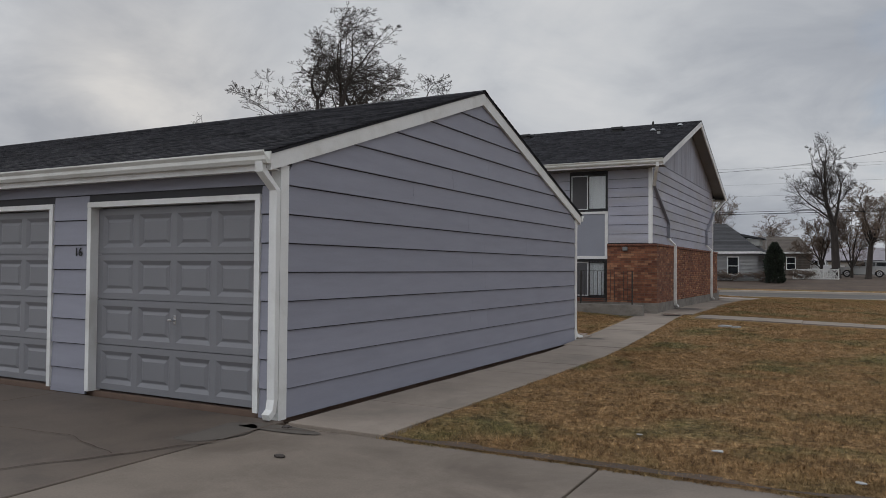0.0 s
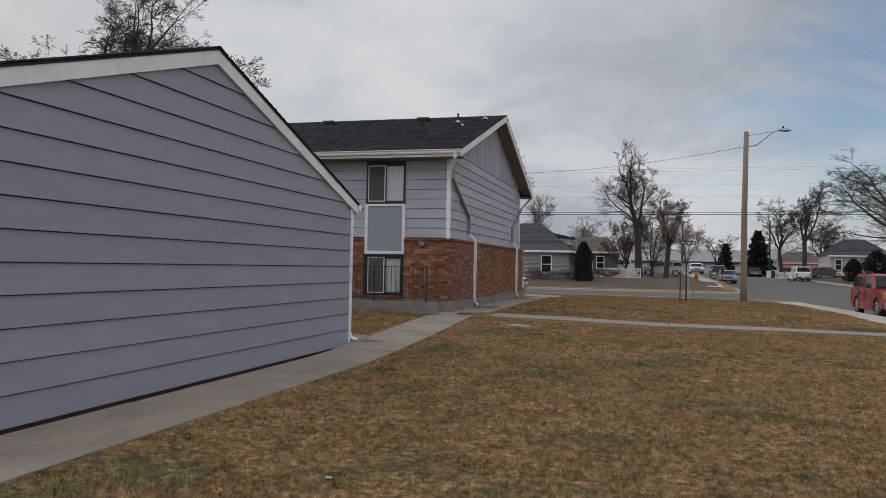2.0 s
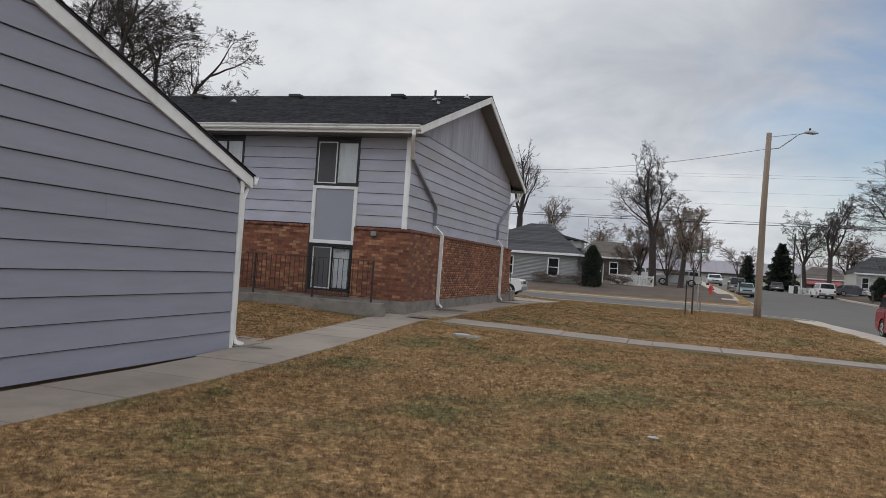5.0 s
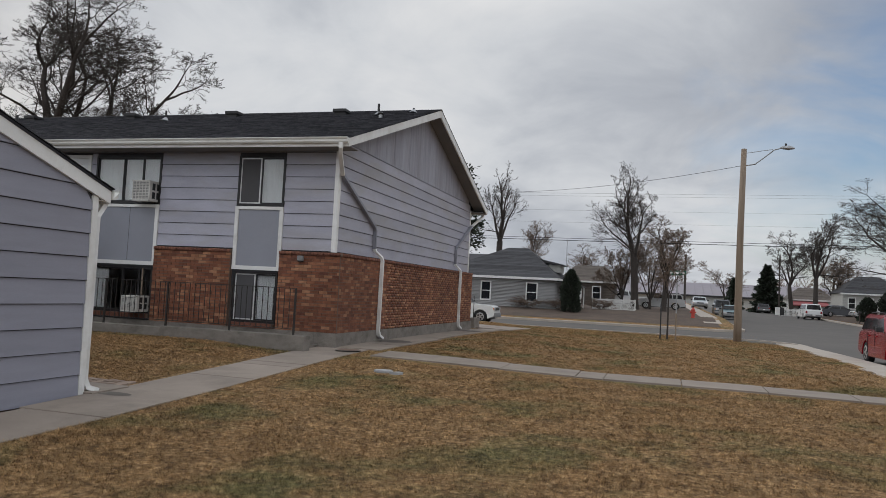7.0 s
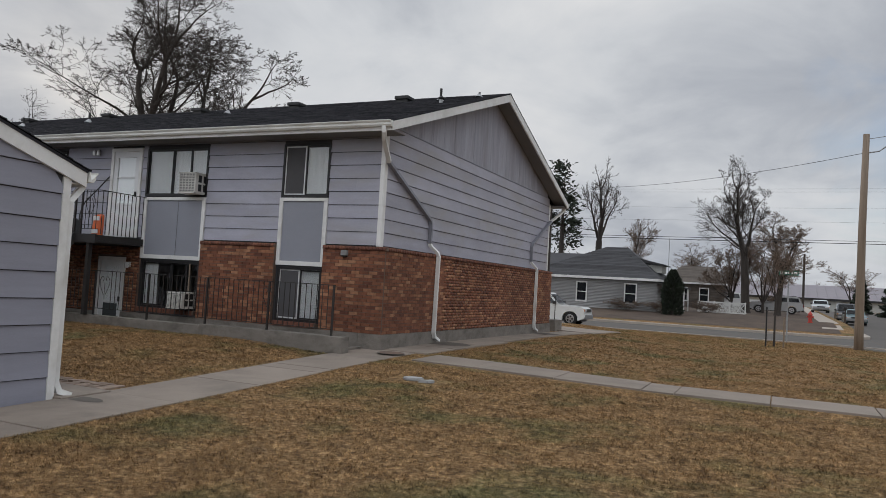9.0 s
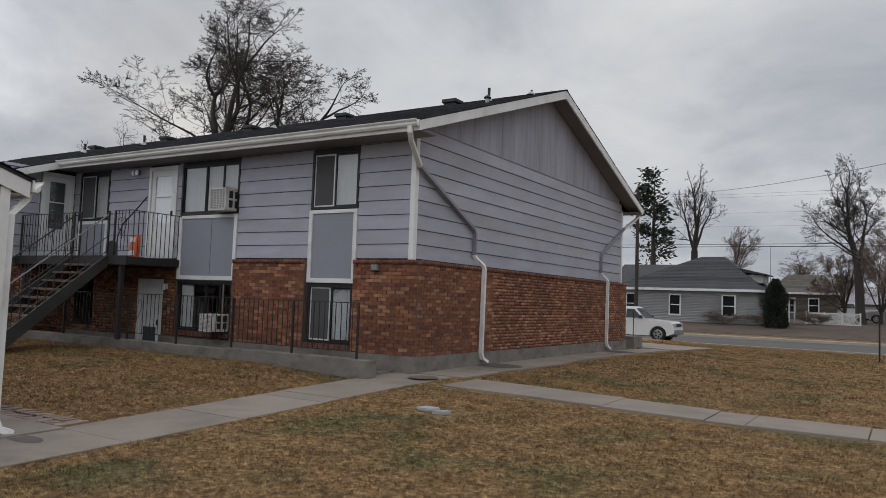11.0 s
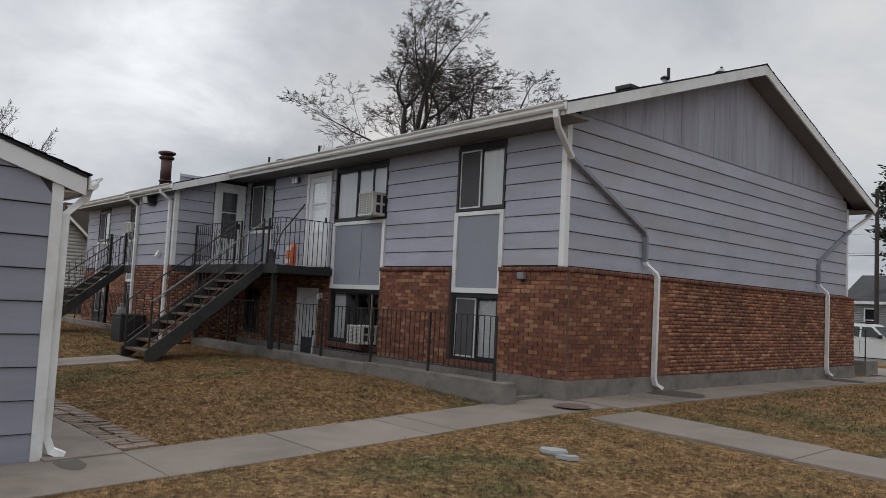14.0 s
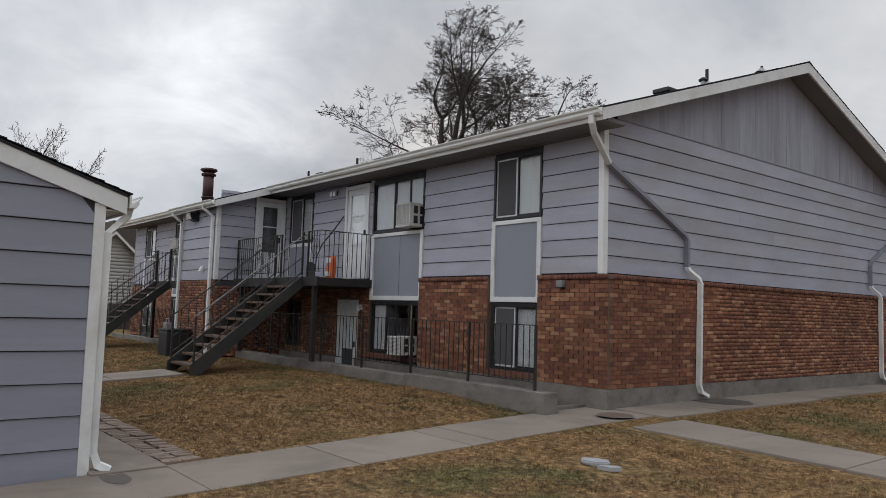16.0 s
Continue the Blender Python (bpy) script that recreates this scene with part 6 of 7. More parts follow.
bare_tree(-14.9, 85.0, 15.1, 2.5, "tall narrow leafless tree behind the grey house", 6, 0.42, 4, 0.36, depth=3, min_r=0.0120, tilt=0.4)
bare_tree(-15.8, 108.0, 10.9, 2.9, "leafless tree beyond the grey house", 17, 0.3, 5, 0.22, "twig_warm", depth=3, min_r=0.0135)
bare_tree(-9.4, 118.0, 8.6, 3.0, "leafless tree beyond the brown house", 18, 0.3, 5, 0.2, "twig_warm", depth=3, min_r=0.0135)
bare_tree(19.6, 124.0, 12.2, 3.0, "leaning leafless street tree", 23, 0.34, 4, 0.30, lean=-0.10, depth=4, min_r=0.0120)
bare_tree(20.5, 112.0, 13.5, 2.9, "tall leafless street tree with a dark trunk", 24, 0.36, 5, 0.30, depth=4, min_r=0.0105)
bare_tree(24.2, 120.0, 8.2, 3.0, "spreading leafless tree in a front garden", 27, 0.26, 5, 0.28, "twig_warm", depth=4, min_r=0.0120)
bare_tree(26.5, 88.0, 14.2, 8.2, "large leafless tree leaning over the street", 29, 0.26, 6, 0.4, depth=4, min_r=0.0105, tilt=0.8)
bare_tree(29.0, 100.0, 8.0, 3.6, "small leafless garden tree beside the pale house", 33, 0.25, 5, 0.18, "twig_warm", depth=3, min_r=0.0135)
bare_tree(13.6, 165.0, 8.5, 4.0, "leafless tree at the end of the street", 35, 0.25, 5, 0.2, "twig_warm", depth=3, min_r=0.0180)
sap = bare_tree(2.15, 39.6, 4.3, 0.75, "young leafless street tree tied to stakes", 41, 0.42, 5, 0.035, "twig_warm", depth=3, category="sapling", min_r=0.004)
for dx, h in ((-0.28, 1.45), (0.32, 1.1)):
    bm = bmesh.new()
    tube(bm, [(2.15 + dx, 39.45, g(2.15, 39.5) - 0.1), (2.15 + dx, 39.45, g(2.15, 39.5) + h)], 0.028, 8)
    tagged(part("tree_stake", bm, M["black" if dx < 0 else "pole"]), "dark wooden stake beside the young tree", "stake", "tree stakes")


def evergreen(x, y, height, width, label, seed, shape="cone", count=2600, leaf=0.16, category="evergreen"):
    """A trunk hung with many small sprays of needles on an uneven cone or column."""
    rng = np.random.default_rng(seed)
    z0 = g(x, y)
    ob = thing("evergreen", (x, y, z0 - 0.05), label, category)
    bm = bmesh.new()
    tube(bm, [(0, 0, 0), (0, 0, height * 0.92)], [width * 0.07 + 0.03, 0.02], 7)
    lpart("trunk", bm, M["bark"], ob)
    t = rng.random(count) ** 0.8
    if shape != "column":
        rad = width / 2 * (1 - t) ** 0.85 * (0.8 + 0.35 * np.sin(t * 38 + rng.random(count)))
    else:
        rad = width / 2 * np.clip(1 - ((t - 0.3) / 0.71) ** 2, 0.0, 1) ** 0.7 * (0.92 + 0.10 * np.sin(9 * t + 2))
    a = rng.random(count) * 2 * np.pi
    rr = rad * (0.55 + 0.45 * rng.random(count) ** 0.4) * (1 + 0.12 * np.sin(a * 3 + t * 11))
    c = np.stack([rr * np.cos(a), rr * np.sin(a), 0.05 + t * height * 0.97 + 0.03], -1)
    if shape == "open":
        # flat pads of foliage at the ends of bare limbs, with sky between them
        pads = 46
        pt = rng.uniform(0.16, 0.98, pads)
        pa = rng.uniform(0, 2 * np.pi, pads)
        pr = width / 2 * (1.08 - pt) ** 0.6 * rng.uniform(0.35, 1.0, pads)
        centre = np.stack([pr * np.cos(pa), pr * np.sin(pa), pt * height], -1)
        pick_pad = rng.integers(0, pads, count)
        c = centre[pick_pad] + rng.normal(0, 1, (count, 3)) * np.array([0.42, 0.42, 0.26]) * width / 5
        for q in centre:
            limb = bmesh.new()
            tube(limb, [(0, 0, max(0.5, q[2] - 0.35 * math.hypot(q[0], q[1]) - 0.3)), (q[0] * 0.6, q[1] * 0.6, q[2] - 0.25), tuple(q)], [0.07, 0.045, 0.02], 5)
            lpart("limb", limb, M["bark"], ob)
        a = np.arctan2(c[:, 1], c[:, 0])
    outd = np.stack([np.cos(a), np.sin(a), rng.normal(0.1 if shape != "column" else 0.9, 0.5, count)], -1)
    outd /= np.linalg.norm(outd, axis=1, keepdims=True)
    side = np.cross(outd, rng.normal(size=(count, 3)))
    side /= np.linalg.norm(side, axis=1, keepdims=True)
    ln = leaf * (0.6 + 0.8 * rng.random(count))[:, None]
    v = np.stack([c - outd * ln * 0.5, c + side * ln * 0.35, c + outd * ln, c - side * ln * 0.35], 1).reshape(-1, 3)
    f = np.arange(4 * count).reshape(-1, 4)
    o = new("foliage", numpy_mesh("foliage", v, f, M["needle"]))
    o.parent = ob
    tagged(o, "dark green needle sprays", kind="stuff")
    return ob


evergreen(-4.85, 65.0, 3.25, 1.55, "dark columnar evergreen shrub beside the grey house", 1, "column", 3800, 0.17, "shrub")
evergreen(-17.0, 78.5, 13.6, 5.2, "tall open dark pine behind the grey house", 2, "open", 2900, 0.26)
evergreen(17.0, 130.0, 7.2, 4.9, "broad dark spruce beside the street", 3, "cone", 4200, 0.55)
evergreen(14.0, 150.0, 5.6, 3.0, "dark spruce further up the street", 4, "cone", 2200, 0.5)
evergreen(22.2, 94.0, 2.5, 1.9, "rounded dark evergreen shrub across the street", 5, "column", 2200, 0.2, "shrub")
evergreen(24.2, 93.0, 3.3, 2.5, "taller rounded evergreen shrub across the street", 6, "column", 2800, 0.22, "shrub")
for x, y, w, s in ((-8.3, 66.3, 1.4, 1), (-5.9, 66.2, 0.9, 2), (-3.2, 73.0, 1.2, 3)):
    bare_tree(x, y, 1.1, w, "low leafless shrub against the house", 50 + s, 0.08, 7, 0.03, "twig_warm", depth=3, category="shrub", min_r=0.006)


# ---- street furniture ----
PX, PY = 5.35, 45.2
pole = thing("street_lamp", (PX, PY, g(PX, PY)), "weathered wooden pole with a bracket street lamp", "street lamp")
bm = bmesh.new()
tube(bm, [(PX, PY, -0.4), (PX, PY, 1.0), (PX, PY, 5), (PX + 0.06, PY, 9.05)], [0.19, 0.175, 0.15, 0.125], 14)
part("pole", bm, M["pole"], pole, smooth=True)
bm = bmesh.new()
tube(bm, [(PX + 0.15, PY, 8.25), (PX + 0.55, PY - 0.1, 8.3), (PX + 1.0, PY - 0.2, 8.65), (PX + 1.35, PY - 0.25, 8.95), (PX + 1.75, PY - 0.3, 9.05)], 0.03, 8)
tube(bm, [(PX + 0.15, PY, 8.85), (PX + 1.3, PY - 0.22, 8.98)], 0.015, 6)
part("bracket_arm", bm, M["galv"], pole)
bm = bmesh.new()
tube(bm, [(PX + 1.6, PY - 0.28, 9.04), (PX + 1.75, PY - 0.3, 9.05), (PX + 2.0, PY - 0.34, 9.03), (PX + 2.22, PY - 0.36, 9.0)], [0.04, 0.09, 0.11, 0.04], 10)
part("lamp_head", bm, M["galv"], pole)
bm = bmesh.new()
tube(bm, [(PX + 1.85, PY - 0.3, 9.15), (PX + 1.85, PY - 0.3, 9.24)], 0.05, 8)
part("photocell", bm, M["black"], pole)
SX, SYY = 2.6, 47.3
sign = thing("street_sign", (SX, SYY, g(SX, SYY)), "green street name blades on a steel post", "street sign")
bm = bmesh.new()
tube(bm, [(SX, SYY, -0.4), (SX, SYY, 3.0)], 0.032, 8)
part("post", bm, M["galv"], sign)
blade_ob = part("blade", B((SX - 0.42, SX + 0.42, SYY - 0.006, SYY + 0.006, 2.98, 3.2), bevel=0.003), M["sign"], sign)
for x0, x1 in ((-0.36, -0.25), (-0.17, 0.05), (0.10, 0.18), (0.23, 0.36)):
    part("lettering", B((SX + x0, SX + x1, SYY - 0.010, SYY - 0.007, 3.04, 3.14)), M["sign_white"], blade_ob)
part("blade", B((SX - 0.006, SX + 0.006, SYY - 0.4, SYY + 0.4, 2.74, 2.95), bevel=0.003), M["sign"], sign)
hx, hy = 4.1, 66.0
hyd = thing("fire_hydrant", (hx, hy, g(hx, hy)), "red fire hydrant on the bare corner verge", "fire hydrant")
hz = g(hx, hy)
bm = bmesh.new()
tube(bm, [(hx, hy, hz - 0.1), (hx, hy, hz + 0.06), (hx, hy, hz + 0.07), (hx, hy, hz + 0.5), (hx, hy, hz + 0.52), (hx, hy, hz + 0.58)], [0.17, 0.17, 0.12, 0.12, 0.16, 0.16], 14)
part("barrel", bm, M["red"], hyd, smooth=False)
bm = bmesh.new()
tube(bm, [(hx, hy, hz + 0.58), (hx, hy, hz + 0.66), (hx, hy, hz + 0.73), (hx, hy, hz + 0.80)], [0.15, 0.12, 0.05, 0.035], 14)
part("bonnet", bm, M["red"], hyd)
for dx in (-1, 1):
    bm = bmesh.new()
    tube(bm, [(hx + dx * 0.08, hy, hz + 0.42), (hx + dx * 0.22, hy, hz + 0.42)], 0.06, 10)
    part("nozzle", bm, M["red"], hyd)
for x, y, h, r in ((4.35, 100.0, 6.4, 0.14), (-13.0, 61.0, 9.3, 0.14), (17.6, 122, 8.5, 0.12), (-60, 75, 11.2, 0.14), (75, 75, 11.2, 0.14)):
    ob = thing("utility_pole", (x, y, g(x, y)), "dark wooden utility pole beside the street", "utility pole", "utility poles")
    bm = bmesh.new()
    tube(bm, [(x, y, g(x, y) - 0.3), (x, y, g(x, y) + h)], [r, r * 0.75], 10)
    part("pole", bm, M["bark"], ob)
    part("crossarm", B((x - 0.05, x + 0.05, y - 0.9, y + 0.9, g(x, y) + h - 0.5, g(x, y) + h - 0.38)), M["bark"], ob)


def cable(a, b, sag, r, label):
    pts = [(Vector(a).lerp(Vector(b), i / 24) - Vector((0, 0, sag * 4 * (i / 24) * (1 - i / 24)))) for i in range(25)]
    bm = bmesh.new()
    tube(bm, pts, r, 4)
    return tagged(part("overhead_cable", bm, M["wire"]), label, "cable", "overhead cables")


for z, r in ((6.95, 0.032), (7.15, 0.022), (8.6, 0.006), (9.7, 0.006), (11.0, 0.007), (11.25, 0.007)):
    cable((-60, 75, z), (75, 75, z + 0.2), 0.35, r, "dark overhead cable strung along the cross street")
cable((PX, PY, 8.25), (-13.0, 61.0, 9.1), 0.5, 0.011, "thin overhead cable from the street lamp")
cable((-13.0, 61.0, 8.6), (-60, 75, 9), 0.5, 0.011, "thin overhead cable to the far pole")
flag = thing("flag_pole", (18.2, 119, g(18.2, 119)), "thin pale flag pole in a front garden", "flag pole")
bm = bmesh.new()
tube(bm, [(18.2, 119, g(18.2, 119)), (18.2, 119, g(18.2, 119) + 4.3)], 0.05, 8)
part("pole", bm, M["galv"], flag)


# ---- houses across the street ----
def hip_house(name, x0, x1, y0, y1, zb, ze, zr, rx0, rx1, wall, roof, windows, label, over=0.35):
    """A one-storey house with lap siding, a hipped shingle roof and white sash windows on its street face."""
    ob = thing(name, ((x0 + x1) / 2, y0, zb), label, "house")
    wb = wall_core(bmesh.new(), "x", x0, x1, zb - 0.5, ze, y0, y0 + 0.15, [(a, b, c, d) for a, b, c, d in windows])
    box(wb, x0, x0 + 0.15, y0 + 0.15, y1, zb - 0.5, ze)
    box(wb, x1 - 0.15, x1, y0 + 0.15, y1, zb - 0.5, ze)
    box(wb, x0 + 0.15, x1 - 0.15, y1 - 0.15, y1, zb - 0.5, ze)
    wall_ob = part("wall", wb, M[wall], ob)
    rows = int((ze - zb) / 0.115)
    boards = []
    for r in range(rows):
        z = zb + r * 0.115
        cur = x0
        for a, b in sorted([(w[0], w[1]) for w in windows if w[2] < z + 0.06 < w[3]]) + [(x1, x1)]:
            if a - cur > 0.05:
                boards.append((cur, a, y0 - 0.012, y0 - 0.001, z + 0.006, z + 0.115))
            cur = b
        boards.append((x1 + 0.001, x1 + 0.012, y0, y1, z + 0.006, z + 0.115))
    o = new("lap_siding", boxes_mesh("lap_siding", boards, M[wall]))
    o.parent = wall_ob
    tagged(o, "weathered lap boards", kind="stuff")
    ry = (y0 + y1) / 2
    e = [(x0 - over, y0 - over), (x1 + over, y0 - over), (x1 + over, y1 + over), (x0 - over, y1 + over)]
    bm = bmesh.new()
    lo = [bm.verts.new((*p, ze)) for p in e]
    a, b = bm.verts.new((rx0, ry, zr)), bm.verts.new((rx1, ry, zr))
    for f in ((lo[0], lo[1], b, a), (lo[1], lo[2], b), (lo[2], lo[3], a, b), (lo[3], lo[0], a), tuple(reversed(lo))):
        bm.faces.new(f)
    bmesh.ops.recalc_face_normals(bm, faces=bm.faces)
    roof_ob = part("roof", bm, M[roof], ob)
    # shingle courses stand a little proud on the street slope
    n = 22
    bm = bmesh.new()
    for i in range(n):
        t0, t1 = i / n, (i + 1) / n - 0.001
        q = []
        for t, lift in ((t0, 0.014), (t1, 0.004)):
            l = Vector((*e[0], ze)).lerp(Vector((rx0, ry, zr)), t)
            r = Vector((*e[1], ze)).lerp(Vector((rx1, ry, zr)), t)
            q += [l + Vector((0, -0.4 * lift, lift)), r + Vector((0, -0.4 * lift, lift))]
        v = [bm.verts.new(p) for p in q]
        bm.faces.new((v[0], v[1], v[3], v[2]))
        w0, w1 = bm.verts.new(q[0] - Vector((0, 0, 0.012))), bm.verts.new(q[1] - Vector((0, 0, 0.012)))
        bm.faces.new((w0, w1, v[1], v[0]))
    tagged(part("shingle_surface", bm, M[roof], roof_ob), "worn shingle courses", kind="stuff")
    part("fascia", B((x0 - over, x1 + over, y0 - over - 0.02, y0 - over - 0.001, ze - 0.16, ze + 0.02)), M["trim"], ob, "white fascia board")
    part("fascia", B((x1 + over, x1 + over + 0.02, y0 - over, y1 + over, ze - 0.16, ze + 0.02)), M["trim"], ob, "white fascia board")
    for a, b, c, d in windows:
        wo = part("window", B((a - 0.09, a, y0 - 0.04, y0 + 0.1, c - 0.09, d + 0.09), (b, b + 0.09, y0 - 0.04, y0 + 0.1, c - 0.09, d + 0.09), (a, b, y0 - 0.04, y0 + 0.1, d, d + 0.09), (a, b, y0 - 0.04, y0 + 0.1, c - 0.09, c)), M["trim"], ob, "white-cased sash window")
        part("sash_bar", B((a, b, y0 + 0.02, y0 + 0.06, (c + d) / 2 - 0.03, (c + d) / 2 + 0.03)), M["trim"], wo)
        part("pane", B((a, b, y0 + 0.06, y0 + 0.07, c, d)), M["car_glass"], wo)
    return ob


grey = hip_house("house", -16.5, -6.35, 67.0, 75.2, 0.45, 3.0, 5.6, -11.05, -9.3, "house_grey", "house_roof", [(-12.34, -11.64, 1.1, 2.5), (-8.6, -7.82, 1.1, 2.52), (-15.6, -14.9, 1.1, 2.5)], "single-storey grey lap-sided house with a hipped shingle roof")
part("wing_roof", prism(bmesh.new(), [(66.66, 3.0), (71.1, 4.98), (75.5, 3.0)], "x", -17.2, -11.6), M["house_roof"], grey, "lower shingle wing roof")
part("dormer", prism(bmesh.new(), [(-7.9, 3.6), (-6.4, 3.6), (-6.4, 4.2), (-7.9, 4.2)], "y", 70.0, 72.5), M["house_white"], grey, "pale dormer wall")
part("dormer_roof", prism(bmesh.new(), [(-8.9, 4.85), (-6.1, 4.25), (-6.1, 4.17), (-8.9, 4.5)], "y", 69.7, 72.8), M["house_roof"], grey)
part("porch_roof", prism(bmesh.new(), [(-6.32, 2.95), (-4.6, 2.55), (-4.6, 2.45), (-6.32, 2.8)], "y", 67.6, 74.0), M["house_roof"], grey, "lean-to porch roof")
for y in (67.8, 70.8, 73.8):
    part("porch_post", B((-4.8, -4.7, y, y + 0.1, 0.3, 2.5)), M["trim"], grey, "white porch post")
bm = bmesh.new()
tube(bm, [(-5.9, 70.0, 2.9), (-5.9, 70.0, 6.4)], 0.025, 6)
part("mast", bm, M["galv"], grey, "thin aerial mast")
part("roof_vent", B((-10.9, -10.45, 68.6, 68.9, 3.62, 3.95), bevel=0.03), M["trim"], grey, "white roof vent")
hip_house("house", -9.2, -3.4, 92.0, 100, 0.9, 3.5, 5.4, -8.0, -4.6, "house_brown", "house_brown", [(-7.6, -6.9, 1.6, 2.9), (-5.6, -4.8, 1.6, 2.9)], "brown house with a shingle roof and a dark porch")
hip_house("house", 23.6, 31.0, 112, 119, 1.3, 3.9, 6.2, 26.0, 28.6, "house_white", "house_roof", [(24.3, 25.0, 2.0, 3.3), (26.2, 27.0, 2.0, 3.3)], "pale lap-sided house behind the parked cars")
hip_house("house", 26.5, 38.0, 95, 104, 1.1, 3.5, 5.4, 29.5, 34.5, "house_white", "house_brown", [(27.4, 28.3, 1.7, 3.0), (29.8, 30.8, 1.7, 3.0)], "pale house with a brown shingle roof")
red_house = hip_house("house", 20.8, 27.0, 134, 141, 1.2, 3.1, 5.0, 22.5, 25.5, "house_white", "house_brown", [(22.0, 23.0, 1.8, 2.7)], "low house with a faded red awning")
part("awning", prism(bmesh.new(), [(131.5, 2.1), (133.9, 2.75), (133.9, 2.85), (131.5, 2.25)], "x", 20.8, 26.0), M["awning"], red_house, "faded red awning")
shed = thing("warehouse", (10, 200, 1.0), "long low warehouse with a mauve metal roof", "warehouse")
part("wall", B((-14, 40, 200, 230, 0.5, 3.9)), M["house_white"], shed)
part("roof", prism(bmesh.new(), [(199.4, 3.8), (215, 7.2), (230.6, 3.8)], "x", -15, 41), M["metal_roof"], shed, "mauve metal roof")
for i in range(28):
    x = -14.5 + i * 2
    part("roof_seam", prism(bmesh.new(), [(199.4, 3.81), (215, 7.21), (215, 7.30), (199.4, 3.9)], "x", x, x + 0.08), M["metal_roof"], shed)
part("eave_band", B((-15, 41, 199.2, 199.38, 3.4, 3.85)), M["frame_dark"], shed, "dark eave band")
# the white house seen past the end of the flats
wh = thing("house", (-45, 25.5, 0), "white lap-sided house with a steep dark gable roof", "house")
part("wall", prism(bmesh.new(), [(22.4, -0.1), (29.0, -0.1), (29.0, 2.6), (25.75, 5.75), (22.4, 2.6)], "x", -54, -45), M["house_white"], wh)
rows = []
for r in range(26):
    z = 0.1 + r * 0.21
    h = 5.6 - z
    half = 3.3 if z < 2.6 else max(0.05, h * 1.03)
    rows.append((-45.0 + 0.001, -44.975, max(22.45, 25.75 - half), min(28.9, 25.75 + half), z + 0.015, z + 0.21))
o = new("lap_siding", boxes_mesh("lap_siding", rows, M["house_white"]))
o.parent, o.matrix_parent_inverse = wh, wh.matrix_world.inverted()
tagged(o, "white lap boards", kind="stuff")
for s in (-1, 1):
    part("roof", prism(bmesh.new(), [(25.75, 5.9), (25.75 + s * 3.9, 2.2), (25.75 + s * 3.9, 2.05), (25.75, 5.72)], "x", -54.3, -44.6), M["house_brown"], wh, "dark shingle roof")
    part("bargeboard", prism(bmesh.new(), [(25.75, 5.74), (25.75 + s * 3.9, 2.06), (25.75 + s * 3.9, 1.88), (25.75, 5.54)], "x", -44.64, -44.6), M["trim"], wh, "white bargeboard")
part("rear_roof", prism(bmesh.new(), [(26.2, 2.5), (33.0, 2.5), (33.0, 6.2), (26.2, 6.6)], "x", -52, -47), M["house_brown"], wh, "dark shingle rear roof")
fence = thing("fence", (-33, 24, 0), "dark weathered board fence beyond the flats", "fence")
for i in range(60):
    y = 15 + i * 0.16
    part("board", B((-33.02, -33.0, y, y + 0.15, g(-33, y) - 0.1, g(-33, y) + 1.15 + 0.03 * math.sin(i * 2.3))), M["fence_wood"], fence)
part("rail", B((-33.06, -33.021, 15, 24.6, 0.7, 0.79)), M["fence_wood"], fence)


# ---- fences across the street ----
lat = thing("lattice_fence", (-2.2, 75, g(-2.2, 75)), "low white lattice fence on the far lot", "fence")
zl = g(-2.2, 75)
for i in range(38):
    for k in (-1, 1):
        x = -4.0 + i * 0.1
        bm = bmesh.new()
        x1 = x + k * 0.72
        if not -4.1 < x1 < -0.3:
            continue
        strip(bm, [(x, 75 + k * 0.008, zl + 0.1), (x1, 75 + k * 0.008, zl + 0.82)], (1, 0, 0), None, 0.045, 0.01)
        part("lath", bm, M["lattice"], lat)
part("top_rail", B((-4.05, -0.35, 74.97, 75.03, zl + 0.82, zl + 0.92)), M["lattice"], lat)
part("bottom_rail", B((-4.05, -0.35, 74.97, 75.03, zl + 0.02, zl + 0.1)), M["lattice"], lat)
for x in (-4.05, -2.8, -1.6, -0.4):
    part("post", B((x - 0.05, x + 0.05, 74.95, 75.05, zl - 0.1, zl + 0.98)), M["lattice"], lat)
pick = thing("picket_fence", (18.0, 118, g(18, 118)), "white picket fence beside the street", "fence")
for i in range(30):
    x = 16.9 + 0.15 * i
    part("picket", B((x, x + 0.09, 116.0, 116.03, g(x, 116), g(x, 116) + 1.0)), M["lattice"], pick)
part("rail", B((16.9, 21.4, 116.03, 116.07, g(20.5, 116) + 0.6, g(20.5, 116) + 0.7)), M["lattice"], pick)
for x in (17.0, 17.5):
    ob = thing("wheelie_bin", (x - 0.6, 114, g(x, 114)), "wheeled rubbish bin at the kerb", "bin")
    part("body", B((x - 0.9, x - 0.35, 113.8, 114.3, g(20.1, 114), g(20.1, 114) + 0.95), bevel=0.04), M["black" if x > 17.2 else "lattice"], ob)
    part("lid", B((x - 0.92, x - 0.33, 113.75, 114.33, g(20.1, 114) + 0.951, g(20.1, 114) + 1.03), bevel=0.02), M["black" if x > 17.2 else "lattice"], ob)
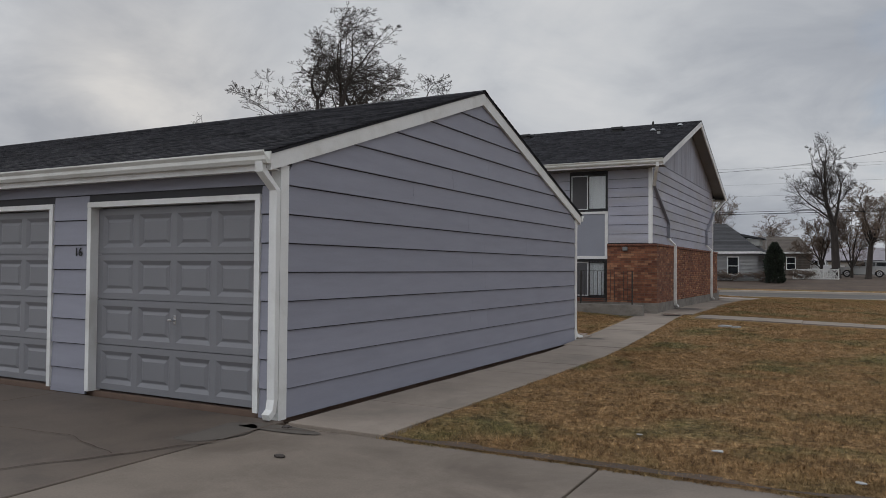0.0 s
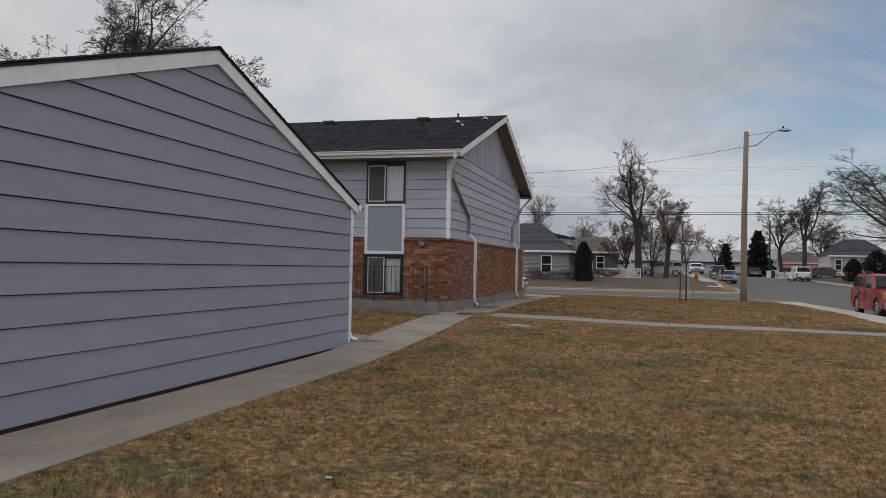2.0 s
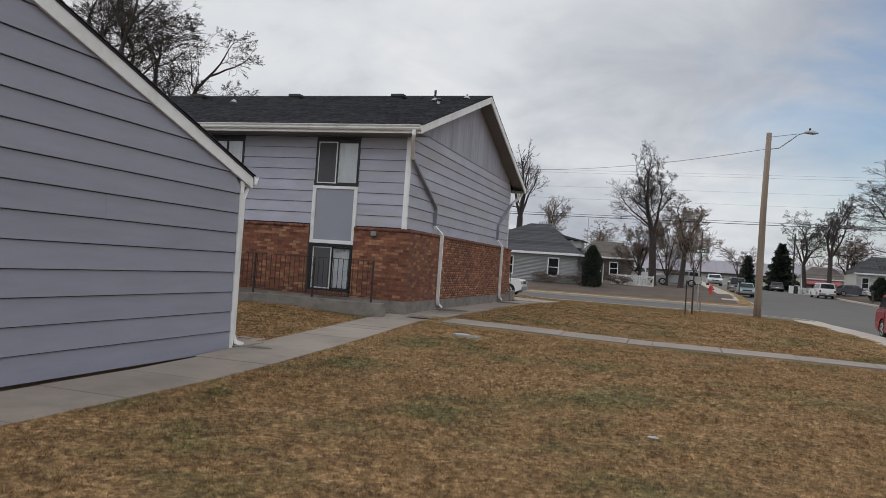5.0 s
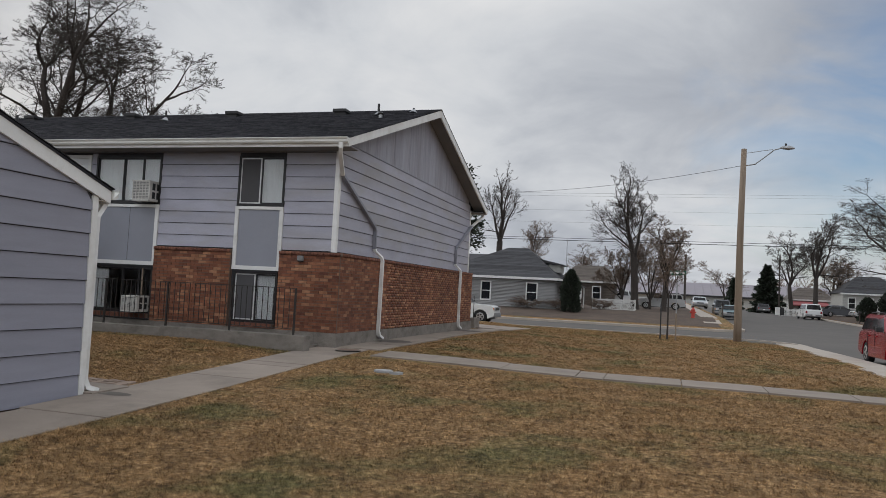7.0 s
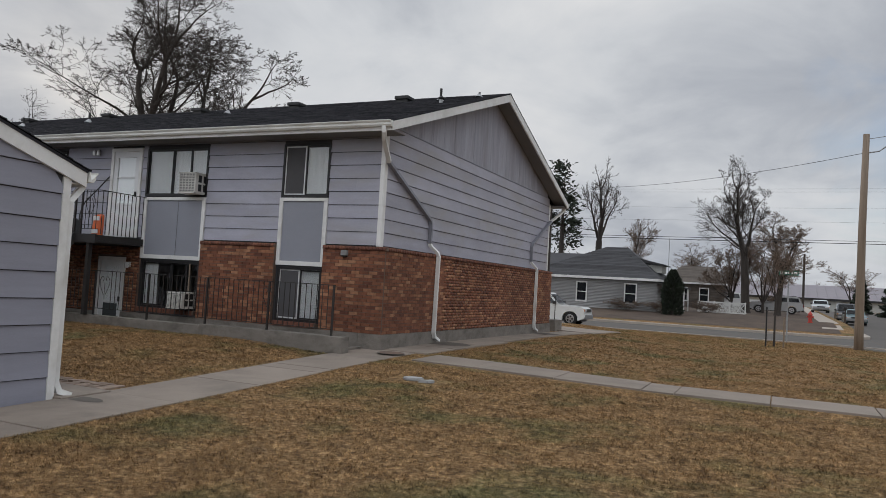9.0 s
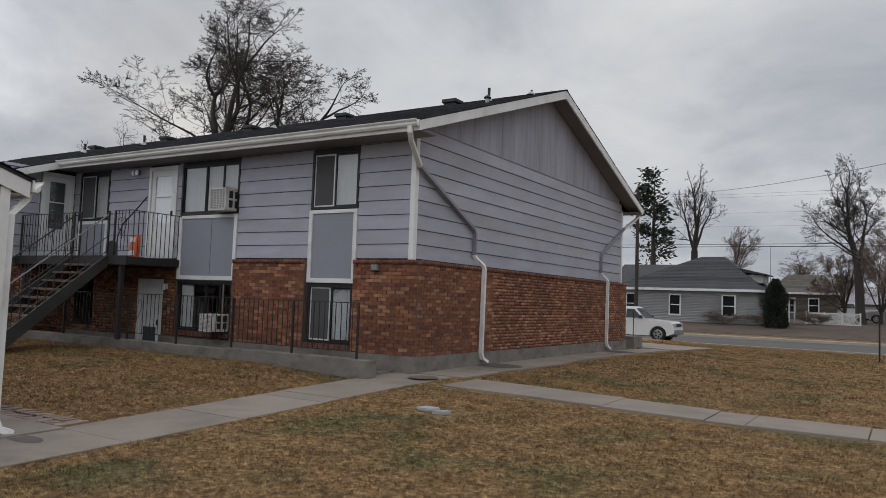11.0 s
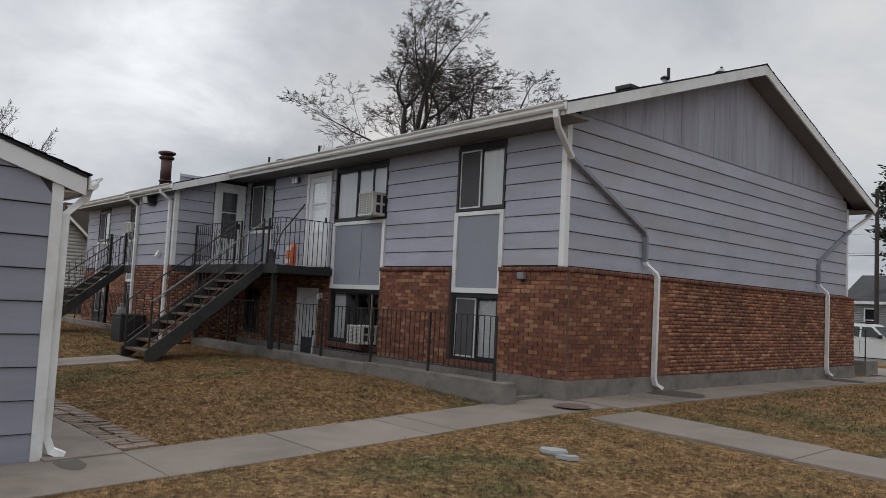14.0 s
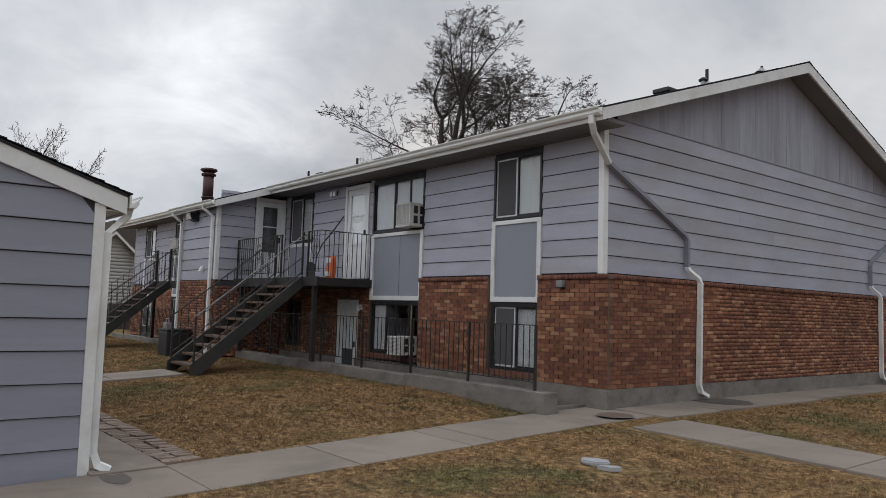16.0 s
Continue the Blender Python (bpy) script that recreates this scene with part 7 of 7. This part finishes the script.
for x, y in ((6.6, 72.0), (20.6, 90.0)):
    ob = thing("mailbox", (x, y, g(x, y)), "dark mailbox on a post at the kerb", "mailbox")
    part("post", B((x - 0.05, x + 0.05, y - 0.05, y + 0.05, g(x, y) - 0.1, g(x, y) + 1.0)), M["fence_wood"], ob)
    part("box", B((x - 0.12, x + 0.12, y - 0.25, y + 0.25, g(x, y) + 1.0, g(x, y) + 1.22), bevel=0.04), M["black"], ob)


# ---- cars ----
def car(label, at, heading, L, W, H, paint, style, rough=0.3, category="car", dark_low=None):
    """A parked car in its own coordinates: x forward, y to its left, wheels on the ground."""
    x, y = at
    zz = float(road_z(y)) if not style.get("lot") else g(x, y) + 0.02
    ob = thing("car", (x, y, zz), label, category)
    pm = material("paint_" + str(len(bpy.data.materials)), paint, rough, 0.0, 0.06, 1.0, 30, 0.02)
    pm.node_tree.nodes["Principled BSDF"].inputs["Coat Weight"].default_value = 0.5
    h, hood, belt, wr = L / 2, style["hood"], style["belt"], style["wheel"]
    wf, wb = h - style["front"], -h + style["rear"]
    sill = wr * 0.75

    def archpts(cx, r):
        return [(cx + r * math.cos(a), wr * 0.95 + r * math.sin(a)) for a in np.linspace(0.15 * -1, math.pi + 0.15, 9)]
    ar = wr * 1.18
    low = [(h - 0.02, 0.42), (h, 0.55), (h - 0.06, hood - 0.12), (h - 0.22, hood - 0.02), (style["screen0"], belt)]
    if style.get("bed") is not None:
        low += [(style["bed"], belt), (style["bed"], belt - 0.02), (-h + 0.03, belt - 0.02)]
    else:
        low += [(style["tail0"], belt), (-h + 0.10, style["deck"]), (-h + 0.02, style["deck"] - 0.10)]
    low += [(-h, 0.55), (-h + 0.04, 0.40)]
    low += [(wb - ar, sill)] + [(cx, max(sill, z)) for cx, z in reversed(archpts(wb, ar))] + [(wb + ar, sill)]
    low += [(wf - ar, sill)] + [(cx, max(sill, z)) for cx, z in reversed(archpts(wf, ar))] + [(wf + ar, sill)]
    bm = bmesh.new()
    prism(bm, low, "y", -W / 2, W / 2)
    for v in bm.verts:
        v.co.y *= 1.02 - 0.045 * v.co.z
    bmesh.ops.bevel(bm, geom=[e for e in bm.edges if len(e.link_faces) == 2 and e.calc_face_angle(0) > 1.0 and min(v.co.z for v in e.verts) > hood - 0.14], offset=0.04, segments=2, affect="EDGES")
    lpart("body", bm, pm, ob, smooth=False)
    roof = [(style["screen0"], belt - 0.02), (style["screen1"], H - 0.04), (style["screen1"] - 0.15, H), (style["back1"] + 0.15, H), (style["back1"], H - 0.05), (style["back0"], belt - 0.02)]
    bm = bmesh.new()
    prism(bm, roof, "y", -W / 2 + 0.05, W / 2 - 0.05)
    for v in bm.verts:
        v.co.y *= 1 - 0.17 * (v.co.z - belt) / (H - belt)
    bmesh.ops.bevel(bm, geom=[e for e in bm.edges if len(e.link_faces) == 2 and e.calc_face_angle(0) > 0.9], offset=0.05, segments=2, affect="EDGES")
    cabin = lpart("cabin", bm, pm, ob)

    def width_at(z):
        return (W / 2 - 0.05) * (1 - 0.17 * max(0, z - belt) / (H - belt))
    zb_, zt_ = belt + 0.05, H - 0.13
    f_at = lambda z: style["screen0"] + (style["screen1"] - style["screen0"]) * (z - belt) / (H - 0.04 - belt)
    r_at = lambda z: style["back0"] + (style["back1"] - style["back0"]) * (z - belt) / (H - 0.05 - belt)
    cutsx = style["pillars"]
    for s in (-1, 1):
        ends = [None, *cutsx, None]
        for i in range(len(ends) - 1):
            q = []
            for z in (zb_, zt_):
                a = f_at(z) - 0.10 if ends[i] is None else ends[i] - 0.04
                b = r_at(z) + 0.10 if ends[i + 1] is None else ends[i + 1] + 0.04
                q.append((a, b, z))
            if q[0][0] - q[0][1] < 0.15:
                continue
            bm = bmesh.new()
            out = []
            for dy in (-0.02, 0.006):
                out.append([bm.verts.new((xx, s * (width_at(z) + dy), z)) for xx, z in ((q[0][0], zb_), (max(q[1][0], q[1][1] + 0.05), zt_), (q[1][1], zt_), (q[0][1], zb_))])
            bm.faces.new(out[1])
            for j in range(4):
                bm.faces.new((out[0][j], out[0][(j + 1) % 4], out[1][(j + 1) % 4], out[1][j]))
            bmesh.ops.recalc_face_normals(bm, faces=bm.faces)
            lpart("side_window", bm, M["car_glass"], cabin)
    for nm, fn, sgn in (("windscreen", f_at, 1), ("rear_window", r_at, -1)):
        bm = bmesh.new()
        vs = []
        for z, ins in ((zb_, 0.10), (H - 0.10, 0.10)):
            for s in (-1, 1):
                vs.append(bm.verts.new((fn(z) + sgn * 0.012, s * (width_at(z) - ins), z + 0.008)))
        bm.faces.new((vs[0], vs[1], vs[3], vs[2]))
        bmesh.ops.solidify(bm, geom=bm.faces[:], thickness=0.006)
        lpart(nm, bm, M["car_glass"], cabin)
    for cx in (wf, wb):
        for s in (-1, 1):
            bm = bmesh.new()
            yy = s * (W / 2 - 0.13)
            tube(bm, [(cx, yy - s * 0.11, wr), (cx, yy - s * 0.08, wr), (cx, yy + s * 0.08, wr), (cx, yy + s * 0.11, wr)], [wr * 0.9, wr, wr, wr * 0.9], 20)
            wh_ = lpart("wheel", bm, M["tyre"], ob, "black tyre")
            bm = bmesh.new()
            tube(bm, [(cx, yy + s * 0.112, wr), (cx, yy + s * 0.122, wr)], [wr * 0.64, wr * 0.6], 18)
            lpart("rim", bm, M["rim"], wh_, "alloy rim")
            for k in range(5):
                a = k * 2 * math.pi / 5
                bm = bmesh.new()
                tube(bm, [(cx + wr * 0.36 * math.cos(a), yy + s * 0.121, wr + wr * 0.36 * math.sin(a)), (cx + wr * 0.36 * math.cos(a), yy + s * 0.126, wr + wr * 0.36 * math.sin(a))], wr * 0.15, 8)
                lpart("rim_hole", bm, M["black"], wh_)
    bp = M[dark_low] if dark_low else M["bumper"]
    lpart("front_bumper", B((h - 0.10, h + 0.05, -W / 2 + 0.04, W / 2 - 0.04, 0.36, 0.60), bevel=0.05), bp, ob)
    lpart("rear_bumper", B((-h - 0.05, -h + 0.10, -W / 2 + 0.04, W / 2 - 0.04, 0.38, 0.62), bevel=0.05), bp, ob)
    for s in (-1, 1):
        lpart("headlight", B((h - 0.10, h + 0.012, s * (W / 2 - 0.42), s * (W / 2 - 0.10), hood - 0.27, hood - 0.11), bevel=0.02), M["lamp_lens"], ob, "clear headlight")
        lpart("indicator", B((h - 0.16, h - 0.03, s * (W / 2 - 0.10), s * (W / 2 - 0.025), hood - 0.27, hood - 0.13), bevel=0.01), M["amber"], ob, "amber indicator")
        lpart("tail_light", B((-h - 0.012, -h + 0.12, s * (W / 2 - 0.24), s * (W / 2 - 0.055), style["deck"] - 0.42, style["deck"] - 0.12), bevel=0.015), M["tail_lens"], ob, "red tail light")
        lpart("mirror", B((style["screen0"] - 0.28, style["screen0"] - 0.12, s * (W / 2 - 0.02), s * (W / 2 + 0.17), belt + 0.02, belt + 0.18), bevel=0.03), M["black"], ob, "black door mirror")
        for cxx in cutsx:
            lpart("door_seam", B((cxx - 0.004, cxx + 0.004, s * (W / 2 - 0.015), s * (W / 2 + 0.002), sill + 0.10, belt - 0.05)), M["black"], ob)
            lpart("door_handle", B((cxx + 0.08, cxx + 0.22, s * (W / 2 - 0.04), s * (W / 2 + 0.015), belt - 0.16, belt - 0.12), bevel=0.006), pm, ob)
        if style.get("rack"):
            bm = bmesh.new()
            tube(bm, [(style["screen1"] - 0.3, s * (W / 2 - 0.28), H), (style["screen1"] - 0.4, s * (W / 2 - 0.28), H + 0.06), (style["back1"] + 0.3, s * (W / 2 - 0.28), H + 0.06), (style["back1"] + 0.2, s * (W / 2 - 0.28), H)], 0.018, 6)
            lpart("roof_rail", bm, M["black"], ob)
    lpart("grille", B((h - 0.06, h + 0.008, -W / 2 + 0.46, W / 2 - 0.46, hood - 0.28, hood - 0.11)), M["black"], ob)
    lpart("number_plate", B((-h - 0.056, -h - 0.048, -0.16, 0.16, 0.46, 0.60)), M["trim"], ob)
    lpart("underbody", B((-h + 0.25, h - 0.25, -W / 2 + 0.25, W / 2 - 0.25, 0.22, 0.5)), M["black"], ob)
    ob.rotation_euler[2] = radians(heading)
    return ob


SUV = dict(hood=1.02, belt=1.08, wheel=0.36, front=0.80, rear=0.95, screen0=0.85, screen1=0.25, back1=-1.95, back0=-2.12, tail0=-2.1, deck=1.06, pillars=(-0.18, -1.05), rack=True)
SEDAN = dict(hood=0.84, belt=0.92, wheel=0.31, front=0.85, rear=0.95, screen0=1.0, screen1=0.3, back1=-1.05, back0=-1.6, tail0=-1.62, deck=0.92, pillars=(-0.12,))
PICK = dict(hood=1.05, belt=1.12, wheel=0.38, front=0.85, rear=1.15, screen0=0.95, screen1=0.35, back1=-2.3, back0=-2.5, tail0=-2.45, deck=1.12, pillars=(-0.1, -0.95), rack=False)
BED = dict(PICK, back1=-0.6, back0=-0.75, pillars=(0.1,), bed=-0.75)
car("red four-door sport utility car parked at the kerb", (9.35, 34.2), -90, 4.5, 1.72, 1.64, (0.24, 0.012, 0.018), SUV, 0.25)
car("white sport utility car parked beside the flats", (-9.4, 49.2), 0, 4.6, 1.76, 1.70, (0.66, 0.67, 0.66), SUV)
car("white pickup with a bed cap parked across the street", (18.4, 104.0), 92, 5.2, 1.85, 1.80, (0.66, 0.67, 0.67), PICK, category="pickup")
car("pale teal saloon parked at the far kerb", (8.3, 86.5), -90, 4.6, 1.75, 1.42, (0.13, 0.20, 0.22), SEDAN)
car("dark sport utility car parked behind the saloon", (8.1, 94.0), -90, 4.6, 1.78, 1.85, (0.035, 0.04, 0.045), SUV)
car("white saloon parked up the street", (6.2, 104.0), -90, 4.6, 1.75, 1.42, (0.55, 0.58, 0.60), dict(SEDAN, lot=True))
car("silver-grey sport utility car parked on the far lot", (1.8, 86.5), 178, 4.6, 1.76, 1.62, (0.33, 0.33, 0.33), dict(SUV, lot=True))
car("white pickup parked behind the lattice fence", (-2.4, 96.0), 175, 5.0, 1.8, 1.75, (0.6, 0.6, 0.6), dict(BED, lot=True), category="pickup")
car("dark saloon parked up the street", (16.2, 128.0), 88, 4.6, 1.75, 1.40, (0.03, 0.03, 0.035), SEDAN)
car("dark saloon parked beyond the white pickup", (22.8, 110.0), 10, 4.5, 1.75, 1.42, (0.06, 0.065, 0.075), dict(SEDAN, lot=True))
car("white saloon parked in a front garden", (24.0, 99.0), 185, 4.5, 1.75, 1.42, (0.6, 0.6, 0.6), dict(SEDAN, lot=True))


# ---- distant woods ----
rng = np.random.default_rng(77)
segs = []
for i in range(340):
    a = rng.uniform(-75, 55)
    d = rng.uniform(215, 300)
    x, y = d * math.sin(radians(a)), d * math.cos(radians(a)) + 10
    h = rng.uniform(6, 12)
    z = float(gz(x, y))
    segs.append(((x, y, z), (x, y, z + h * 0.6), 0.25, 0.12))
    for _ in range(36):
        b = Vector((rng.normal(0, 1), rng.normal(0, 1), rng.uniform(0.2, 1.4))).normalized()
        p = Vector((x, y, z + h * rng.uniform(0.2, 0.6)))
        q = p + b * h * rng.uniform(0.2, 0.4)
        segs.append((tuple(p), tuple(q), 0.09, 0.05))
        for _ in range(2):
            c = (b + Vector((rng.normal(0, 0.6), rng.normal(0, 0.6), rng.normal(0.2, 0.4)))).normalized()
            segs.append((tuple(p.lerp(q, 0.7)), tuple(p.lerp(q, 0.7) + c * h * 0.16), 0.05, 0.03))
v, f = frustums(segs, 3)
tagged(new("far_woods", numpy_mesh("far_woods", v, f, M["twig_warm"])), "distant leafless grey-brown woods", "woods", kind="stuff")


# ---- grass ----
def grass(name, count, x0, x1, y0, y1, hgt, wid, seed, avoid):
    """Blades scattered over a stretch of lawn, leaning every way, as one object."""
    rng = np.random.default_rng(seed)
    heads = count // 16
    hx, hy, ha = rng.uniform(x0, x1, heads), rng.uniform(y0, y1, heads), rng.uniform(0, 2 * np.pi, heads)
    pick_head = rng.integers(0, heads, count)
    wide_tuft = hgt * 1.5
    x = np.where(rng.random(count) < 0.75, hx[pick_head] + rng.normal(0, wide_tuft, count), rng.uniform(x0, x1, count))
    y = np.where((x > x0) & (x < x1), hy[pick_head] + rng.normal(0, wide_tuft, count), rng.uniform(y0, y1, count))
    x = np.clip(x, x0, x1)
    y = np.clip(y, y0, y1)
    lay = ha[pick_head] + rng.normal(0, 0.9, count)
    keep = np.ones(count, bool)
    for a, b, c, d in avoid:
        keep &= ~((x > a) & (x < b) & (y > c) & (y < d))
    keep &= inside(x, y, 7.1, 47.2, 3.0, -1) > 0
    keep &= ~((x > -4.8 + drift(y)) & (x < -3.60 + drift(y)) & (y < 22.3))
    thin_out = 0.5 + 0.5 * np.sin(x * 1.7 + np.sin(y * 1.3) * 2) * np.sin(y * 1.9 + np.cos(x * 1.1) * 2)
    keep &= rng.random(count) < 0.45 + 0.55 * thin_out
    x, y, lay = x[keep], y[keep], lay[keep]
    n = len(x)
    z = gz(x, y)
    a = lay
    lean = rng.uniform(0.5, 2.2, n)
    h = hgt * rng.uniform(0.5, 1.3, n)
    dx, dy = np.cos(a) * h * lean, np.sin(a) * h * lean
    wx, wy = -np.sin(a) * wid / 2, np.cos(a) * wid / 2
    base = np.stack([x, y, z - 0.004], -1)
    v = np.stack([base + np.stack([wx, wy, 0 * z], -1), base - np.stack([wx, wy, 0 * z], -1), base + np.stack([dx, dy, h], -1)], 1).reshape(-1, 3)
    ob = new(name, numpy_mesh(name, v, np.arange(3 * n).reshape(-1, 3), M["blade"]))
    return tagged(ob, "short dry straw and olive grass blades", "grass", kind="stuff")


PATHS = [(-3.7, 8, 20.9, 22.25), (-4.9, -3.8, 22, 36), (-8.2, -3.7, 35.9, 41.2), (-30, -4.9, 14.8, 16.06), (-13.55, -12.2, 15.9, 18.6), (-30, -5.1, 20.95, 36), (-2.9, -2.0, 18.85, 19.45), (-30, -4.85, 5.6, 15.0)]
grass("grass_near", 560000, -3.7, 6.8, 5.5, 14.0, 0.030, 0.0048, 1, PATHS)
grass("grass_mid", 420000, -4.0, 7.1, 14.0, 24.0, 0.028, 0.0065, 2, PATHS)
grass("grass_far", 300000, -7.0, 7.1, 24.0, 47.5, 0.034, 0.014, 3, PATHS)
grass("grass_court", 260000, -16.0, -4.7, 15.9, 20.96, 0.027, 0.008, 4, PATHS)
grass("grass_court_far", 60000, -28.0, -16.0, 15.9, 20.9, 0.045, 0.014, 5, PATHS)


# ---- bricks, laid last ----
def brick_field(parent, axis, face, out, a0, a1, z0, z1, near=None, holes=(), L=0.203, H=0.068, proud=0.05):
    """Running-bond brickwork. Bricks inside the stretch near=(a, b) are objects; the rest are joined."""
    base = face + out * (proud - 0.012)
    mort = part("mortar", wall_core(bmesh.new(), axis, a0, a1, z0, z1, min(face, base), max(face, base), holes), M["mortar"], parent)
    shared, joined, r, z = {}, [], 0, z0
    rows = round((z1 - z0) / H)
    H = (z1 - z0) / rows
    for r in range(rows):
        z = z0 + r * H
        x = a0 - (L / 2 if r % 2 else 0)
        while x < a1 - 0.01:
            p, q = max(x, a0) + 0.005, min(x + L, a1) - 0.005
            for h in holes:
                if h[2] < z + H / 2 < h[3]:
                    q = h[0] - 0.005 if p < h[0] < q else q
                    p = h[1] + 0.005 if p < h[1] < q else p
            x += L
            if q - p < 0.03 or any(h[0] < (p + q) / 2 < h[1] and h[2] < z + H / 2 < h[3] for h in holes):
                continue
            w = round(q - p, 3)
            jut = proud + random.choice((-0.002, 0.0, 0.0, 0.002))
            if near and near[0] < (p + q) / 2 < near[1]:
                key = (w, round(jut, 3))
                if key not in shared:
                    lo, hi = sorted((out * (proud - 0.03), out * jut))
                    bq = (0, w, lo, hi, 0.004, H - 0.006)
                    shared[key] = mesh_of("brick", B(bq if axis == "x" else (lo, hi, 0, w, 0.004, H - 0.006)), M["brick"])
                ob = new("brick", shared[key])
                ob.location = (p, face, z) if axis == "x" else (face, p, z)
                ob.parent = parent
                ob.matrix_parent_inverse = parent.matrix_world.inverted() if parent.parent is None else Matrix()
            else:
                lo, hi = sorted((face + out * (proud - 0.03), face + out * jut))
                joined.append((p, q, lo, hi, z + 0.004, z + H - 0.006) if axis == "x" else (lo, hi, p, q, z + 0.004, z + H - 0.006))
    if joined:
        ob = new("brickwork", boxes_mesh("brickwork", joined, M["brick_far"]))
        ob.parent = parent
        tagged(ob, "orange-brown brickwork", kind="stuff")


def cap_row(parent, axis, face, out, a0, a1, z, deep):
    """A rowlock course of bricks on edge that caps the brickwork."""
    bs = []
    for p in np.arange(a0, a1 - 0.03, 0.078):
        q = min(p + 0.070, a1)
        lo, hi = sorted((face - out * 0.0, face + out * (deep + 0.02 + random.uniform(-0.003, 0.003))))
        bs.append((p, q, lo, hi, z - 0.075, z) if axis == "x" else (lo, hi, p, q, z - 0.075, z))
    ob = new("rowlock_cap", boxes_mesh("rowlock_cap", bs, M["cap"]))
    ob.parent = parent
    tagged(ob, "dark rowlock brick cap", kind="stuff")
    part("cap_mortar", B((a0, a1, *sorted((face, face + out * deep)), z - 0.073, z - 0.008) if axis == "x" else (*sorted((face, face + out * deep)), a0, a1, z - 0.073, z - 0.008)), M["mortar"], parent)


BZ = 0.502
brick_field(endw, "y", FX, 1, FY - 0.06, BY, BZ, LEDGE - 0.078, (FY - 0.1, 25.1), proud=0.195)
brick_field(front, "x", FY, -1, -6.27, FX + 0.19, BZ, LEDGE - 0.078, (-6.3, -4.7), proud=0.10)
brick_field(front, "x", FY, -1, -9.55, -7.5, BZ, LEDGE - 0.078, (-9.6, -7.4), proud=0.10)
brick_field(front, "x", FY, -1, S1, -11.42, 0.46, 2.04, None, [(lo_windows[2][0], lo_windows[2][1], 0.6, 1.74), (-12.78, -11.84, -1, 1.80)])
brick_field(front, "x", FY, -1, -7.5, -6.27, 0.30, 0.505)
brick_field(bay, "x", SY, -1, S0, S1 + 0.05, 0.30, LEDGE - 0.06)
brick_field(bay, "y", S1, 1, SY, FY - 0.055, 0.30, 2.04)
a, b = mir(-9.55, -7.5)
brick_field(front, "x", FY, -1, a, b, 0.3, LEDGE - 0.078)
a, b = mir(-6.27, FX)
brick_field(front, "x", FY, -1, max(a, FL), b, 0.3, LEDGE - 0.078)
a, b = mir(S1, -11.42)
brick_field(front, "x", FY, -1, a, min(b, S0), 0.3, 2.04, None, [(*mir(lo_windows[2][0], lo_windows[2][1]), 0.6, 1.74)])
cap_row(endw, "y", FX, 1, FY + 0.004, BY, LEDGE, 0.195)
cap_row(front, "x", FY, -1, -6.27, FX + 0.215, LEDGE, 0.10)
cap_row(front, "x", FY, -1, -9.55, -7.5, LEDGE, 0.10)
